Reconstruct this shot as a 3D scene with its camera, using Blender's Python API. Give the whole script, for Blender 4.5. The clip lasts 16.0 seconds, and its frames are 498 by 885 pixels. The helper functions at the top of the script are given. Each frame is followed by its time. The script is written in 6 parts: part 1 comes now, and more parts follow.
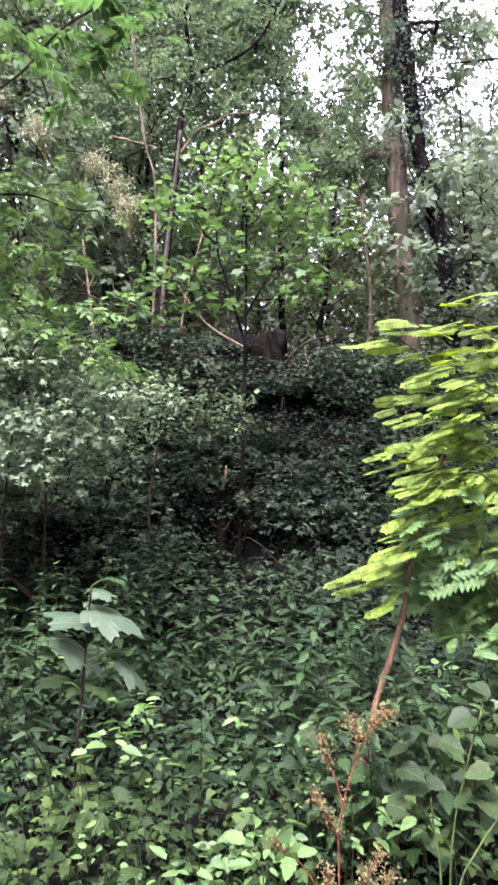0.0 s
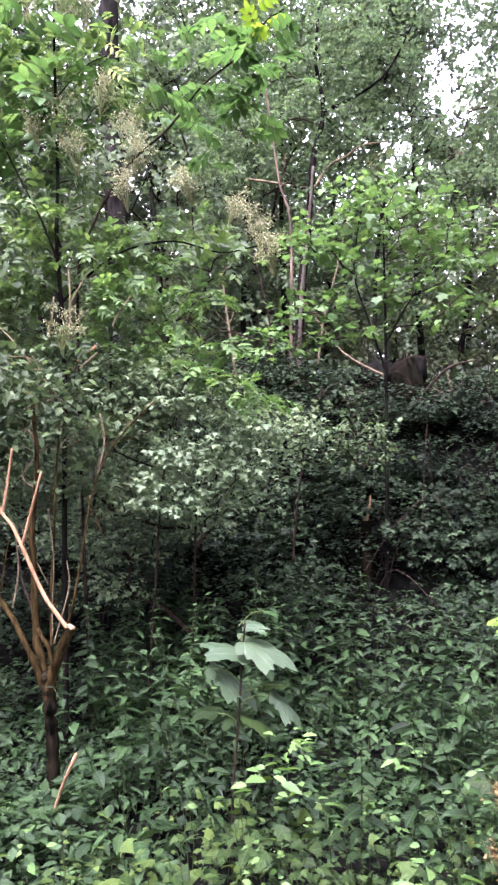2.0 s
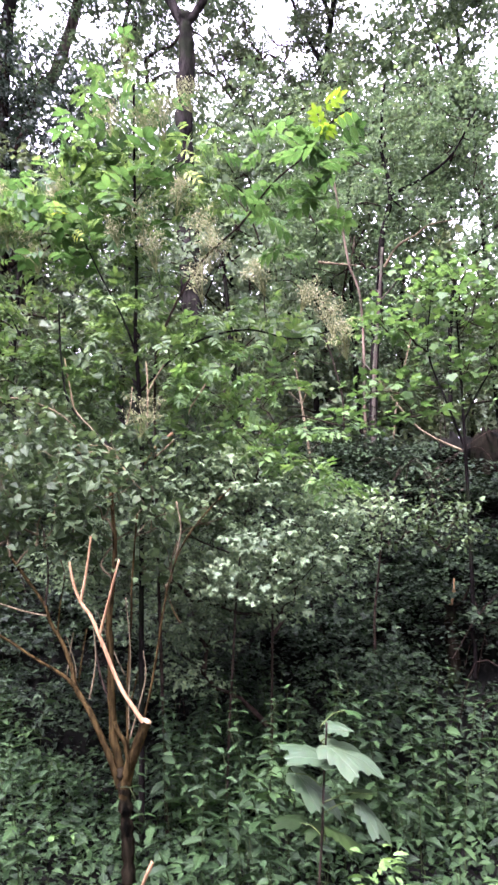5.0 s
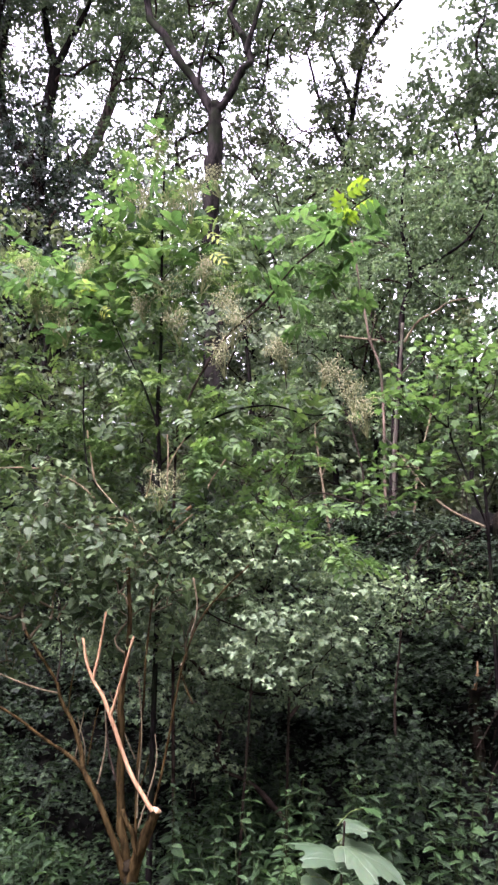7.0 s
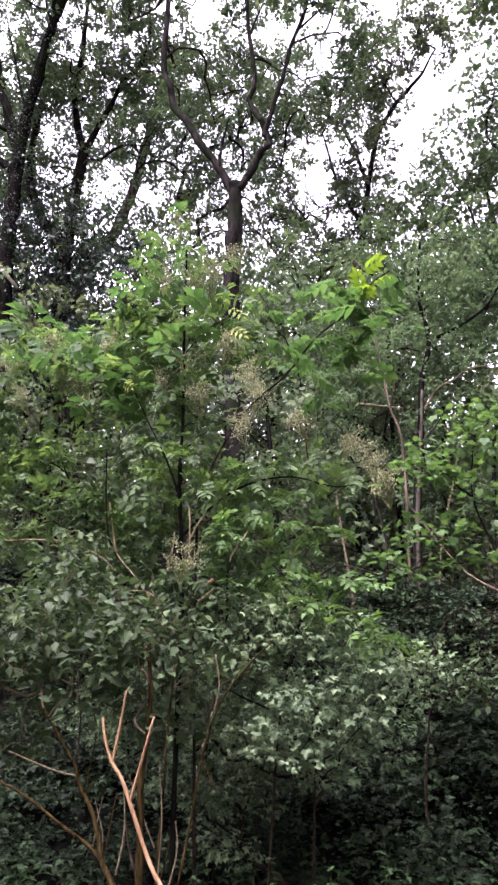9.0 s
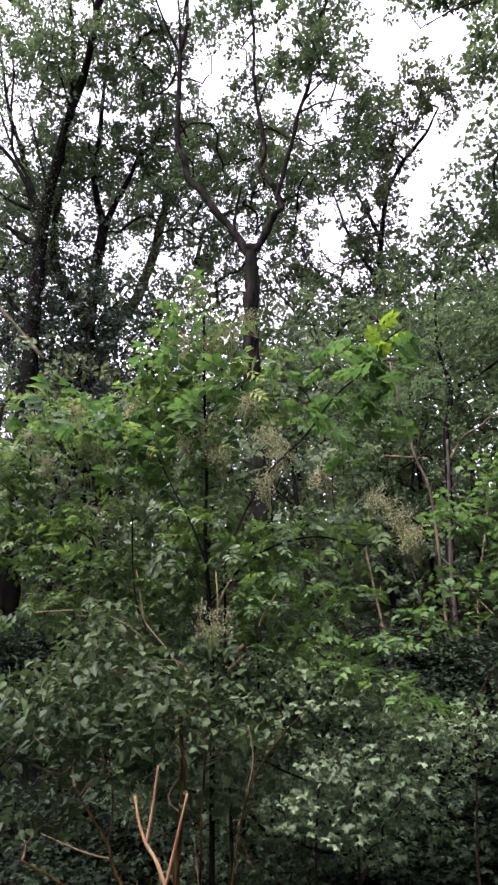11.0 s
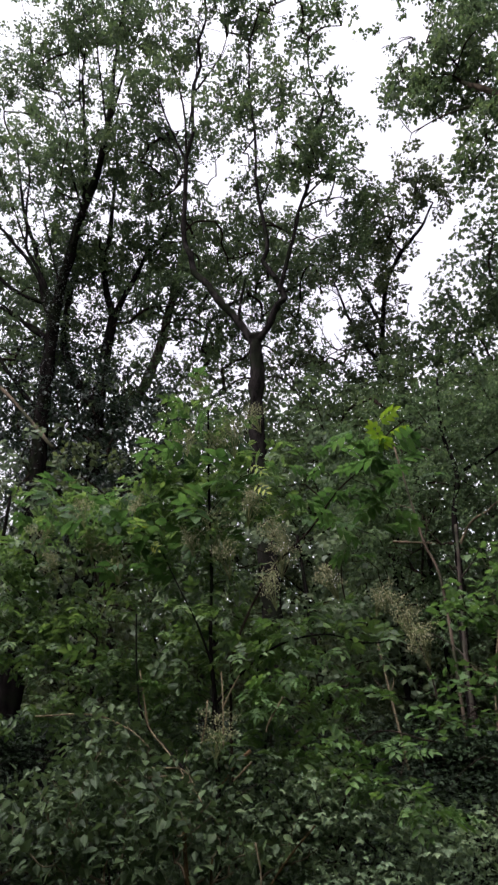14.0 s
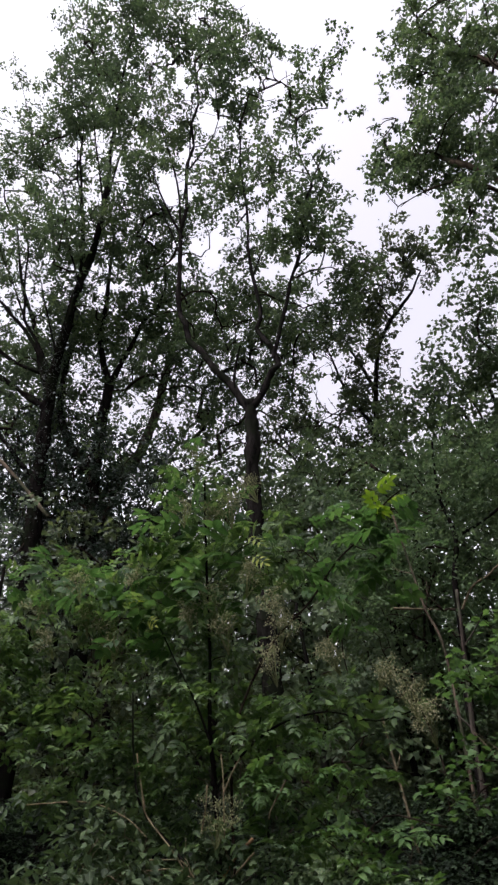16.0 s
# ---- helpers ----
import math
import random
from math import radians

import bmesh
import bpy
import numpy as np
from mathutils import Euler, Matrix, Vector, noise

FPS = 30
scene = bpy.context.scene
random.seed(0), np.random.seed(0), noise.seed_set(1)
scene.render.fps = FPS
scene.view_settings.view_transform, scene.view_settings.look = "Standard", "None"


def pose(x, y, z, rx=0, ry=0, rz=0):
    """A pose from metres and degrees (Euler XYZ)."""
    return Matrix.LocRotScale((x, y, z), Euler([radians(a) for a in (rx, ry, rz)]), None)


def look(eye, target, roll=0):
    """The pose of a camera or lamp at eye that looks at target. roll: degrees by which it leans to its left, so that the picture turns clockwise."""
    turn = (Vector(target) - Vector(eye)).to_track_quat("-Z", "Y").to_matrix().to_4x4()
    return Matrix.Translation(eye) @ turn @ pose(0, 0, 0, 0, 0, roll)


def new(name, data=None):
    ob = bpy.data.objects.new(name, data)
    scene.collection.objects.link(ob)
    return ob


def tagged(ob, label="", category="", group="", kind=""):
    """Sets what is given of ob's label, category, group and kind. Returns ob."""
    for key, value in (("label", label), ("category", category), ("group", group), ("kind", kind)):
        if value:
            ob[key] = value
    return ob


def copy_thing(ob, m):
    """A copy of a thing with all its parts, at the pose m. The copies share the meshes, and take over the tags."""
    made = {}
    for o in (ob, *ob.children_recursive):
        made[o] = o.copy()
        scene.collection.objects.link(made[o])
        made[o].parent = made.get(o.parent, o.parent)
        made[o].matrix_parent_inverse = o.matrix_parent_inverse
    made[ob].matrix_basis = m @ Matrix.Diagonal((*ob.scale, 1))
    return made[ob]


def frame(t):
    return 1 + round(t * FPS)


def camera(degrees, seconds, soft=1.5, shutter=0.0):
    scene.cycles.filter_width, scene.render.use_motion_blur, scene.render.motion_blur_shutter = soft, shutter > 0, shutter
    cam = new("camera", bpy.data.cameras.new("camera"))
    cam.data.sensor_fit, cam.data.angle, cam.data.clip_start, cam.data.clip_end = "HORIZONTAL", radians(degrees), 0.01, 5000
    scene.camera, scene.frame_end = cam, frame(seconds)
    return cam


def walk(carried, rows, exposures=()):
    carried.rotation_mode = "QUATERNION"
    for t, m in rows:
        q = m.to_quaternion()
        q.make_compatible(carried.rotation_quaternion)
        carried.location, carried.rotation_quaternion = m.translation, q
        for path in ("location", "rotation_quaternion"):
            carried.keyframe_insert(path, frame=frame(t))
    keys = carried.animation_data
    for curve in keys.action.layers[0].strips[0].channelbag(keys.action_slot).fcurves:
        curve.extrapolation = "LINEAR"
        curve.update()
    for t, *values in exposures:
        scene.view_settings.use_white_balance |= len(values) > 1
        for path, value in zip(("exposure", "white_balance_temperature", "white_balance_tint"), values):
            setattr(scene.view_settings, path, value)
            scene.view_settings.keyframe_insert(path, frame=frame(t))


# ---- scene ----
cam = camera(39.6, 16.0, 2.5, 0.4)
PATH = [
    (0, (0.195, 0.001, 1.718), (0.088, 1.998, 1.712), 0.1),
    (0.5, (0.193, -0.009, 1.726), (0.008, 1.982, 1.764), 0.3),
    (1, (0.175, -0.002, 1.729), (-0.125, 1.974, 1.781), 0.2),
    (1.5, (0.15, -0.015, 1.735), (-0.262, 1.94, 1.835), -0.9),
    (2, (0.134, 0.002, 1.723), (-0.357, 1.939, 1.808), -1.1),
    (2.5, (0.123, 0.007, 1.73), (-0.393, 1.936, 1.835), -1.5),
    (3, (0.126, 0.017, 1.738), (-0.377, 1.949, 1.857), -1.3),
    (3.5, (0.129, 0.034, 1.737), (-0.404, 1.956, 1.875), -1.3),
    (4, (0.134, 0.046, 1.745), (-0.442, 1.953, 1.918), -0.9),
    (4.5, (0.121, 0.036, 1.769), (-0.519, 1.917, 2.0), -0.6),
    (5, (0.119, 0.026, 1.799), (-0.564, 1.881, 2.098), -1.5),
    (5.2, (0.116, 0.025, 1.808), (-0.578, 1.872, 2.132), -1.5),
    (7.3, (0.12, 0.019, 1.865), (-0.6, 1.812, 2.382), 0.1),
    (7.5, (0.121, 0.012, 1.871), (-0.6, 1.798, 2.409), 0.2),
    (8, (0.119, 0.003, 1.88), (-0.616, 1.772, 2.454), 0.3),
    (8.5, (0.126, 0.009, 1.887), (-0.625, 1.76, 2.497), 0.1),
    (9, (0.117, 0.003, 1.898), (-0.636, 1.733, 2.564), 0.1),
    (9.5, (0.124, -0.003, 1.912), (-0.615, 1.715, 2.619), 0.1),
    (10, (0.121, -0.006, 1.919), (-0.647, 1.683, 2.666), -0.4),
    (10.2, (0.115, 0.0, 1.916), (-0.671, 1.676, 2.675), -0.9),
    (12.3, (0.232, -0.001, 1.996), (-0.546, 1.608, 2.893), -2.2),
    (12.5, (0.231, -0.004, 1.995), (-0.549, 1.599, 2.902), -2.3),
    (13, (0.222, -0.022, 2.005), (-0.554, 1.554, 2.961), -2.3),
    (13.5, (0.212, -0.025, 2.015), (-0.563, 1.546, 2.98), -2.0),
    (14, (0.214, -0.04, 2.021), (-0.552, 1.501, 3.039), -2.3),
    (14.5, (0.214, -0.048, 2.03), (-0.546, 1.469, 3.089), -2.9),
    (15, (0.216, -0.049, 2.038), (-0.534, 1.451, 3.128), -3.1),
    (15.5, (0.217, -0.062, 2.058), (-0.513, 1.415, 3.192), -3.4),
    (16, (0.225, -0.066, 2.07), (-0.479, 1.396, 3.239), -3.6),
]
walk(cam, [(t, look(eye, target, roll)) for t, eye, target, roll in PATH], [(0, 2.22, 5800, 41), (4.0, 2.48, 5720, 43), (5.0, 2.41, 5750, 43), (7.5, 1.83, 5970, 41), (10.0, 1.29, 6030, 37), (12.5, 0.47, 6100, 27), (16.0, -0.31, 6100, 23)])

# ---- sky, sun and exposure ----
world = bpy.data.worlds.new("overcast_sky")
scene.world = world
world.use_nodes = True
wn = world.node_tree
sky = wn.nodes.new("ShaderNodeTexSky")
sky.sky_type, sky.sun_disc = "NISHITA", False
sky.sun_elevation, sky.sun_rotation = radians(62), radians(200)
sky.dust_density, sky.air_density, sky.ozone_density = 6.0, 1.2, 1.0
soft_sky = wn.nodes.new("ShaderNodeHueSaturation")
soft_sky.inputs["Saturation"].default_value, soft_sky.inputs["Value"].default_value = 0.05, 2.75
wn.links.new(sky.outputs["Color"], soft_sky.inputs["Color"])
wn.links.new(soft_sky.outputs["Color"], wn.nodes["Background"].inputs["Color"])
wn.nodes["Background"].inputs["Strength"].default_value = 0.15
sun = new("sun", bpy.data.lights.new("sun", "SUN"))
sun.data.energy, sun.data.angle, sun.data.color = 1.5, radians(9), (1.0, 0.95, 0.86)
SUN_HIGH, SUN_ROUND = 62.0, 200.0
sun.matrix_world = pose(0, 0, 0, 0, 0, -SUN_ROUND) @ pose(0, 0, 20, -(90 - SUN_HIGH), 0, 0)

RNG = np.random.default_rng(11)


# ---- materials ----
def nodes_of(name):
    m = bpy.data.materials.new(name)
    m.use_nodes = True
    n = m.node_tree
    return m, n, n.nodes["Principled BSDF"], n.nodes["Material Output"]


def leaf_material(name, dark, mid, light, through_light=0.35, rough=0.45, patch=1.5, gloss=0.28):
    """Leaves: each one its own tint, tints drifting over the plant, some light let through."""
    m, n, bsdf, out = nodes_of(name)
    geo = n.nodes.new("ShaderNodeNewGeometry")
    noi = n.nodes.new("ShaderNodeTexNoise")
    noi.inputs["Scale"].default_value, noi.inputs["Detail"].default_value = patch, 3
    n.links.new(geo.outputs["Position"], noi.inputs["Vector"])
    own = n.nodes.new("ShaderNodeObjectInfo")
    both = n.nodes.new("ShaderNodeMath")
    both.operation = "ADD"
    n.links.new(geo.outputs["Random Per Island"], both.inputs[0])
    n.links.new(own.outputs["Random"], both.inputs[1])
    chance = n.nodes.new("ShaderNodeMath")
    chance.operation = "FRACT"
    n.links.new(both.outputs[0], chance.inputs[0])
    mix = n.nodes.new("ShaderNodeMath")
    mix.operation = "MULTIPLY_ADD"
    mix.inputs[1].default_value = 0.55
    n.links.new(chance.outputs[0], mix.inputs[0])
    sub = n.nodes.new("ShaderNodeMath")
    sub.operation = "MULTIPLY_ADD"
    sub.inputs[1].default_value, sub.inputs[2].default_value = 0.9, -0.22
    n.links.new(noi.outputs["Fac"], sub.inputs[0])
    n.links.new(sub.outputs[0], mix.inputs[2])
    fine = n.nodes.new("ShaderNodeTexNoise")
    fine.inputs["Scale"].default_value, fine.inputs["Detail"].default_value = 60, 2
    n.links.new(geo.outputs["Position"], fine.inputs["Vector"])
    ramp = n.nodes.new("ShaderNodeValToRGB")
    ramp.color_ramp.elements[0].color, ramp.color_ramp.elements[1].color = (*dark, 1), (*light, 1)
    ramp.color_ramp.elements[0].position, ramp.color_ramp.elements[1].position = 0.1, 0.95
    ramp.color_ramp.elements.new(0.5).color = (*mid, 1)
    n.links.new(mix.outputs[0], ramp.inputs["Fac"])
    mot = n.nodes.new("ShaderNodeMix")
    mot.data_type, mot.blend_type = "RGBA", "MULTIPLY"
    mot.inputs["Factor"].default_value = 0.35
    n.links.new(ramp.outputs["Color"], mot.inputs["A"])
    n.links.new(fine.outputs["Color"], mot.inputs["B"])
    blade = n.nodes.new("ShaderNodeAttribute")
    blade.attribute_name = "blade"
    part_of = n.nodes.new("ShaderNodeSeparateXYZ")
    n.links.new(blade.outputs["Vector"], part_of.inputs[0])

    def calc(op, a, b=0.0):
        k = n.nodes.new("ShaderNodeMath")
        k.operation = op
        for i, value in enumerate((a, b)):
            if isinstance(value, (int, float)):
                k.inputs[i].default_value = value
            else:
                n.links.new(value, k.inputs[i])
        return k.outputs[0]

    across, along, is_leaf = calc("ABSOLUTE", part_of.outputs[0]), part_of.outputs[1], part_of.outputs[2]
    midrib = calc("SUBTRACT", 1.0, calc("MINIMUM", calc("MULTIPLY", across, 28.0), 1.0))
    wave = calc("SINE", calc("MULTIPLY", calc("SUBTRACT", along, calc("MULTIPLY", across, 0.9)), 38.0))
    side_vein = calc("MULTIPLY", calc("MAXIMUM", calc("SUBTRACT", wave, 0.7), 0.0), 1.6)
    vein = calc("MULTIPLY", calc("MAXIMUM", midrib, side_vein), is_leaf)
    pale = n.nodes.new("ShaderNodeMix")
    pale.data_type = "RGBA"
    n.links.new(calc("MULTIPLY", vein, 0.38), pale.inputs["Factor"])
    n.links.new(mot.outputs["Result"], pale.inputs["A"])
    pale.inputs["B"].default_value = (*(c * 1.25 for c in light), 1)
    relief = n.nodes.new("ShaderNodeBump")
    relief.invert = True
    relief.inputs["Strength"].default_value, relief.inputs["Distance"].default_value = 0.5, 0.004
    n.links.new(calc("ADD", vein, calc("MULTIPLY", wave, calc("MULTIPLY", is_leaf, -0.25))), relief.inputs["Height"])
    n.links.new(relief.outputs["Normal"], bsdf.inputs["Normal"])
    n.links.new(pale.outputs["Result"], bsdf.inputs["Base Color"])
    bsdf.inputs["Roughness"].default_value = rough
    bsdf.inputs["Specular IOR Level"].default_value = gloss
    tr = n.nodes.new("ShaderNodeBsdfTranslucent")
    warm = n.nodes.new("ShaderNodeHueSaturation")
    warm.inputs["Hue"].default_value, warm.inputs["Saturation"].default_value, warm.inputs["Value"].default_value = 0.485, 1.15, 1.5
    n.links.new(mot.outputs["Result"], warm.inputs["Color"])
    n.links.new(warm.outputs["Color"], tr.inputs["Color"])
    ms = n.nodes.new("ShaderNodeMixShader")
    ms.inputs[0].default_value = through_light * 0.85
    n.links.new(bsdf.outputs[0], ms.inputs[1])
    n.links.new(tr.outputs[0], ms.inputs[2])
    n.links.new(ms.outputs[0], out.inputs["Surface"])
    return m


def rough_material(name, a, b, scale=8.0, rough=0.85, bump=0.4, stretch=(1, 1, 1), moss=None):
    """Bark, soil, dead wood: two tones in streaks or blotches, with relief."""
    m, n, bsdf, out = nodes_of(name)
    pos = n.nodes.new("ShaderNodeTexCoord")
    mp = n.nodes.new("ShaderNodeMapping")
    mp.inputs["Scale"].default_value = stretch
    n.links.new(pos.outputs["Object"], mp.inputs["Vector"])
    noi = n.nodes.new("ShaderNodeTexNoise")
    noi.inputs["Scale"].default_value, noi.inputs["Detail"].default_value, noi.inputs["Roughness"].default_value = scale, 6, 0.65
    n.links.new(mp.outputs[0], noi.inputs["Vector"])
    ramp = n.nodes.new("ShaderNodeValToRGB")
    ramp.color_ramp.elements[0].color, ramp.color_ramp.elements[1].color = (*a, 1), (*b, 1)
    ramp.color_ramp.elements[0].position, ramp.color_ramp.elements[1].position = 0.38, 0.64
    n.links.new(noi.outputs["Fac"], ramp.inputs["Fac"])
    color = ramp.outputs["Color"]
    if moss:
        big = n.nodes.new("ShaderNodeTexNoise")
        big.inputs["Scale"].default_value, big.inputs["Detail"].default_value = scale * 0.22, 4
        n.links.new(pos.outputs["Object"], big.inputs["Vector"])
        edge = n.nodes.new("ShaderNodeValToRGB")
        edge.color_ramp.elements[0].position, edge.color_ramp.elements[1].position = 0.5, 0.62
        n.links.new(big.outputs["Fac"], edge.inputs["Fac"])
        mx = n.nodes.new("ShaderNodeMix")
        mx.data_type = "RGBA"
        n.links.new(edge.outputs["Color"], mx.inputs["Factor"])
        n.links.new(color, mx.inputs["A"])
        mx.inputs["B"].default_value = (*moss, 1)
        color = mx.outputs["Result"]
    n.links.new(color, bsdf.inputs["Base Color"])
    bsdf.inputs["Roughness"].default_value = rough
    bsdf.inputs["Specular IOR Level"].default_value = 0.0
    bm_ = n.nodes.new("ShaderNodeBump")
    bm_.inputs["Strength"].default_value, bm_.inputs["Distance"].default_value = bump, 0.02
    n.links.new(noi.outputs["Fac"], bm_.inputs["Height"])
    n.links.new(bm_.outputs["Normal"], bsdf.inputs["Normal"])
    return m


# Far blacker than soil: the bank hollows' shade is put into the colour.
SOIL = rough_material("shade_dark_soil_and_litter", (0.00182, 0.00202, 0.0018), (0.0063, 0.00615, 0.00495), 9, 0.95, 0.8)
BARK = rough_material("grey_brown_bark", (0.018, 0.0144, 0.012), (0.078, 0.063, 0.051), 14, 0.9, 0.9, (1, 1, 0.22), (0.05, 0.058, 0.035))
# Near black, as the shade on backlit trunks is put into the colour.
BARK_DARK = rough_material("shade_dark_bark", (0.003, 0.0026, 0.0025), (0.0125, 0.0105, 0.0095), 11, 0.95, 1.0, (1, 1, 0.3), (0.0085, 0.0105, 0.006))
BARK_OAK = rough_material("oak_bark", (0.006, 0.0053, 0.005), (0.03, 0.026, 0.0235), 11, 0.95, 1.0, (1, 1, 0.3), (0.013, 0.015, 0.0095))
BARK_PINK = rough_material("reddish_bark", (0.0407, 0.0312, 0.0224), (0.136, 0.104, 0.074), 10, 0.9, 0.9, (0.97, 1.04, 0.172), (0.0388, 0.0395, 0.0241))
BARK_SHRUB = rough_material("brown_shrub_bark", (0.00679, 0.00499, 0.00241), (0.0504, 0.0343, 0.0133), 34, 0.9, 1.0, (0.97, 1.04, 0.172))
BARK_ROBINIA = rough_material("orange_brown_bark", (0.07, 0.042, 0.024), (0.2, 0.125, 0.07), 26, 0.9, 0.7, (1, 1, 0.3))
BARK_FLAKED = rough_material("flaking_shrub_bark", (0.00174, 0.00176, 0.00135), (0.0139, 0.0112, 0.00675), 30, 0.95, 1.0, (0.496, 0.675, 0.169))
TWIG = rough_material("twig_bark", (0.0084, 0.006, 0.0048), (0.033, 0.024, 0.018), 20, 0.85, 0.3)
TWIG_PALE = rough_material("pale_twig_bark", (0.0485, 0.0385, 0.0232), (0.136, 0.112, 0.0688), 22, 0.8, 0.3)
PEELED = rough_material("peeled_wood", (0.15, 0.084, 0.044), (0.3, 0.19, 0.105), 24, 0.65, 0.3, (1, 1, 0.15))
CUT_WOOD = rough_material("fresh_cut_wood", (0.252, 0.162, 0.084), (0.396, 0.288, 0.174), 40, 0.7, 0.3)
DEAD_WOOD = rough_material("dead_wood", (0.0698, 0.053, 0.031), (0.21, 0.175, 0.103), 16, 0.9, 0.6, (0.97, 1.04, 0.172))
# Both woods are darkened: the canopy's shade on the ridge is in their colour.
ROTTEN = rough_material("shade_dark_rotten_wood", (0.0035, 0.00297, 0.00213), (0.0154, 0.0123, 0.0085), 12, 0.95, 0.9, (0.7, 0.85, 0.255), (0.0154, 0.0221, 0.0102))
STUMP = rough_material("shade_dark_crumbling_wood", (0.00216, 0.00213, 0.0016), (0.00864, 0.00738, 0.00496), 14, 0.95, 1.0, (0.72, 0.82, 0.24), (0.00504, 0.0064, 0.0032))
GREEN_STEM = rough_material("green_stem", (0.036, 0.054, 0.018), (0.078, 0.102, 0.036), 20, 0.6, 0.2)
NETTLE_STEM = rough_material("dull_green_stem", (0.015, 0.021, 0.009), (0.036, 0.045, 0.018), 20, 0.7, 0.2)
RED_STEM = rough_material("russet_dry_stem", (0.078, 0.0234, 0.0137), (0.164, 0.0663, 0.0351), 30, 0.8, 0.3)
SEED = rough_material("dry_seed", (0.0779, 0.0557, 0.0221), (0.152, 0.125, 0.0567), 40, 0.8, 0.3)
BLOSSOM_STALK = rough_material("blossom_stalk", (0.11, 0.125, 0.05), (0.22, 0.225, 0.11), 30, 0.8, 0.2)
BLOSSOM = rough_material("faded_blossom", (0.19, 0.195, 0.1), (0.38, 0.37, 0.22), 40, 0.8, 0.3)

L_CARPET = leaf_material("carpet_leaf", (0.00718, 0.0162, 0.00454), (0.0235, 0.0489, 0.0119), (0.0716, 0.113, 0.0243), 0.28, 0.5, 1.1, 0.14)
L_NETTLE = leaf_material("nettle_leaf", (0.00415, 0.00972, 0.00341), (0.0162, 0.0356, 0.0119), (0.0446, 0.0876, 0.0279), 0.28, 0.5, 1.4, 0.14)
L_WEED = leaf_material("pale_round_leaf", (0.00959, 0.0213, 0.00538), (0.0197, 0.0397, 0.00994), (0.0438, 0.078, 0.0196), 0.3, 0.5, 1.4, 0.2)
# Below a real leaf's tone: the bank's deep shade is in this colour.
L_IVY = leaf_material("shade_dark_bank_leaf", (0.0018, 0.00354, 0.00191), (0.00785, 0.0149, 0.00686), (0.0467, 0.0782, 0.0324), 0.15, 0.5, 1.2, 0.09)
L_SHRUB = leaf_material("shrub_leaf", (0.0162, 0.029, 0.0121), (0.0447, 0.0736, 0.0296), (0.121, 0.178, 0.0707), 0.3, 0.5, 1.5, 0.2)
L_BRAMBLE = leaf_material("grey_bramble_leaf", (0.0404, 0.0651, 0.0356), (0.125, 0.185, 0.0949), (0.307, 0.406, 0.204), 0.3, 0.5, 1.5, 0.2)
L_ELDER = leaf_material("elder_leaf", (0.0219, 0.0457, 0.0147), (0.0607, 0.116, 0.0342), (0.176, 0.276, 0.0805), 0.45, 0.36, 1.2, 0.4)
L_ASH = leaf_material("fresh_leaf", (0.0279, 0.0637, 0.02), (0.0479, 0.103, 0.0309), (0.0838, 0.155, 0.0482), 0.58, 0.45, 2.0, 0.18)
L_ROBINIA = leaf_material("yellow_green_leaf", (0.061, 0.107, 0.0134), (0.133, 0.215, 0.025), (0.241, 0.352, 0.0412), 0.5, 0.45, 2.4)
L_TIP = leaf_material("young_leaf", (0.1, 0.19, 0.032), (0.14, 0.25, 0.04), (0.19, 0.31, 0.055), 0.45, 0.45, 2.4)
L_MAPLE = leaf_material("maple_leaf", (0.0396, 0.0815, 0.0253), (0.0658, 0.129, 0.0385), (0.104, 0.182, 0.054), 0.5, 0.45, 1.0)
L_BIG = leaf_material("pale_big_leaf", (0.038, 0.0667, 0.0323), (0.0507, 0.0832, 0.0405), (0.065, 0.102, 0.0479), 0.25, 0.42, 4.0, 0.3)
L_OAK = leaf_material("crown_leaf", (0.034, 0.0556, 0.0271), (0.063, 0.1, 0.0439), (0.126, 0.179, 0.072), 0.52, 0.4, 0.5)
L_OAK_WARM = leaf_material("sunlit_crown_leaf", (0.028, 0.0403, 0.0184), (0.0514, 0.0723, 0.0303), (0.108, 0.135, 0.0558), 0.48, 0.42, 0.5)
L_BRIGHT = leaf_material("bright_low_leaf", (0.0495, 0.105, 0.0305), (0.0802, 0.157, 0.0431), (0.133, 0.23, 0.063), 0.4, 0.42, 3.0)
L_HOLLY = leaf_material("dark_evergreen_leaf", (0.007782, 0.01442, 0.009625), (0.01613, 0.02809, 0.01696), (0.03636, 0.05632, 0.02957), 0.2, 0.3, 0.8, 0.3)
# Paled: the distance's haze and sky glare are put into this leaf colour.
L_FAR_HAZE = leaf_material("far_leaf", (0.0513, 0.0778, 0.043), (0.0888, 0.125, 0.07), (0.151, 0.194, 0.109), 0.6, 0.5, 0.4)
L_HAZEL = leaf_material("hazel_leaf", (0.0377, 0.0675, 0.0302), (0.0649, 0.106, 0.0472), (0.11, 0.162, 0.0736), 0.6, 0.5, 0.4)
L_LITTER = leaf_material("brown_fallen_leaf", (0.0248, 0.0164, 0.0109), (0.0577, 0.0398, 0.0263), (0.124, 0.0935, 0.0619), 0.1, 0.8, 1.5)
L_YELLOW = leaf_material("yellowed_leaf", (0.144, 0.207, 0.0406), (0.24, 0.306, 0.0507), (0.288, 0.324, 0.0608), 0.4, 0.5, 3.0)


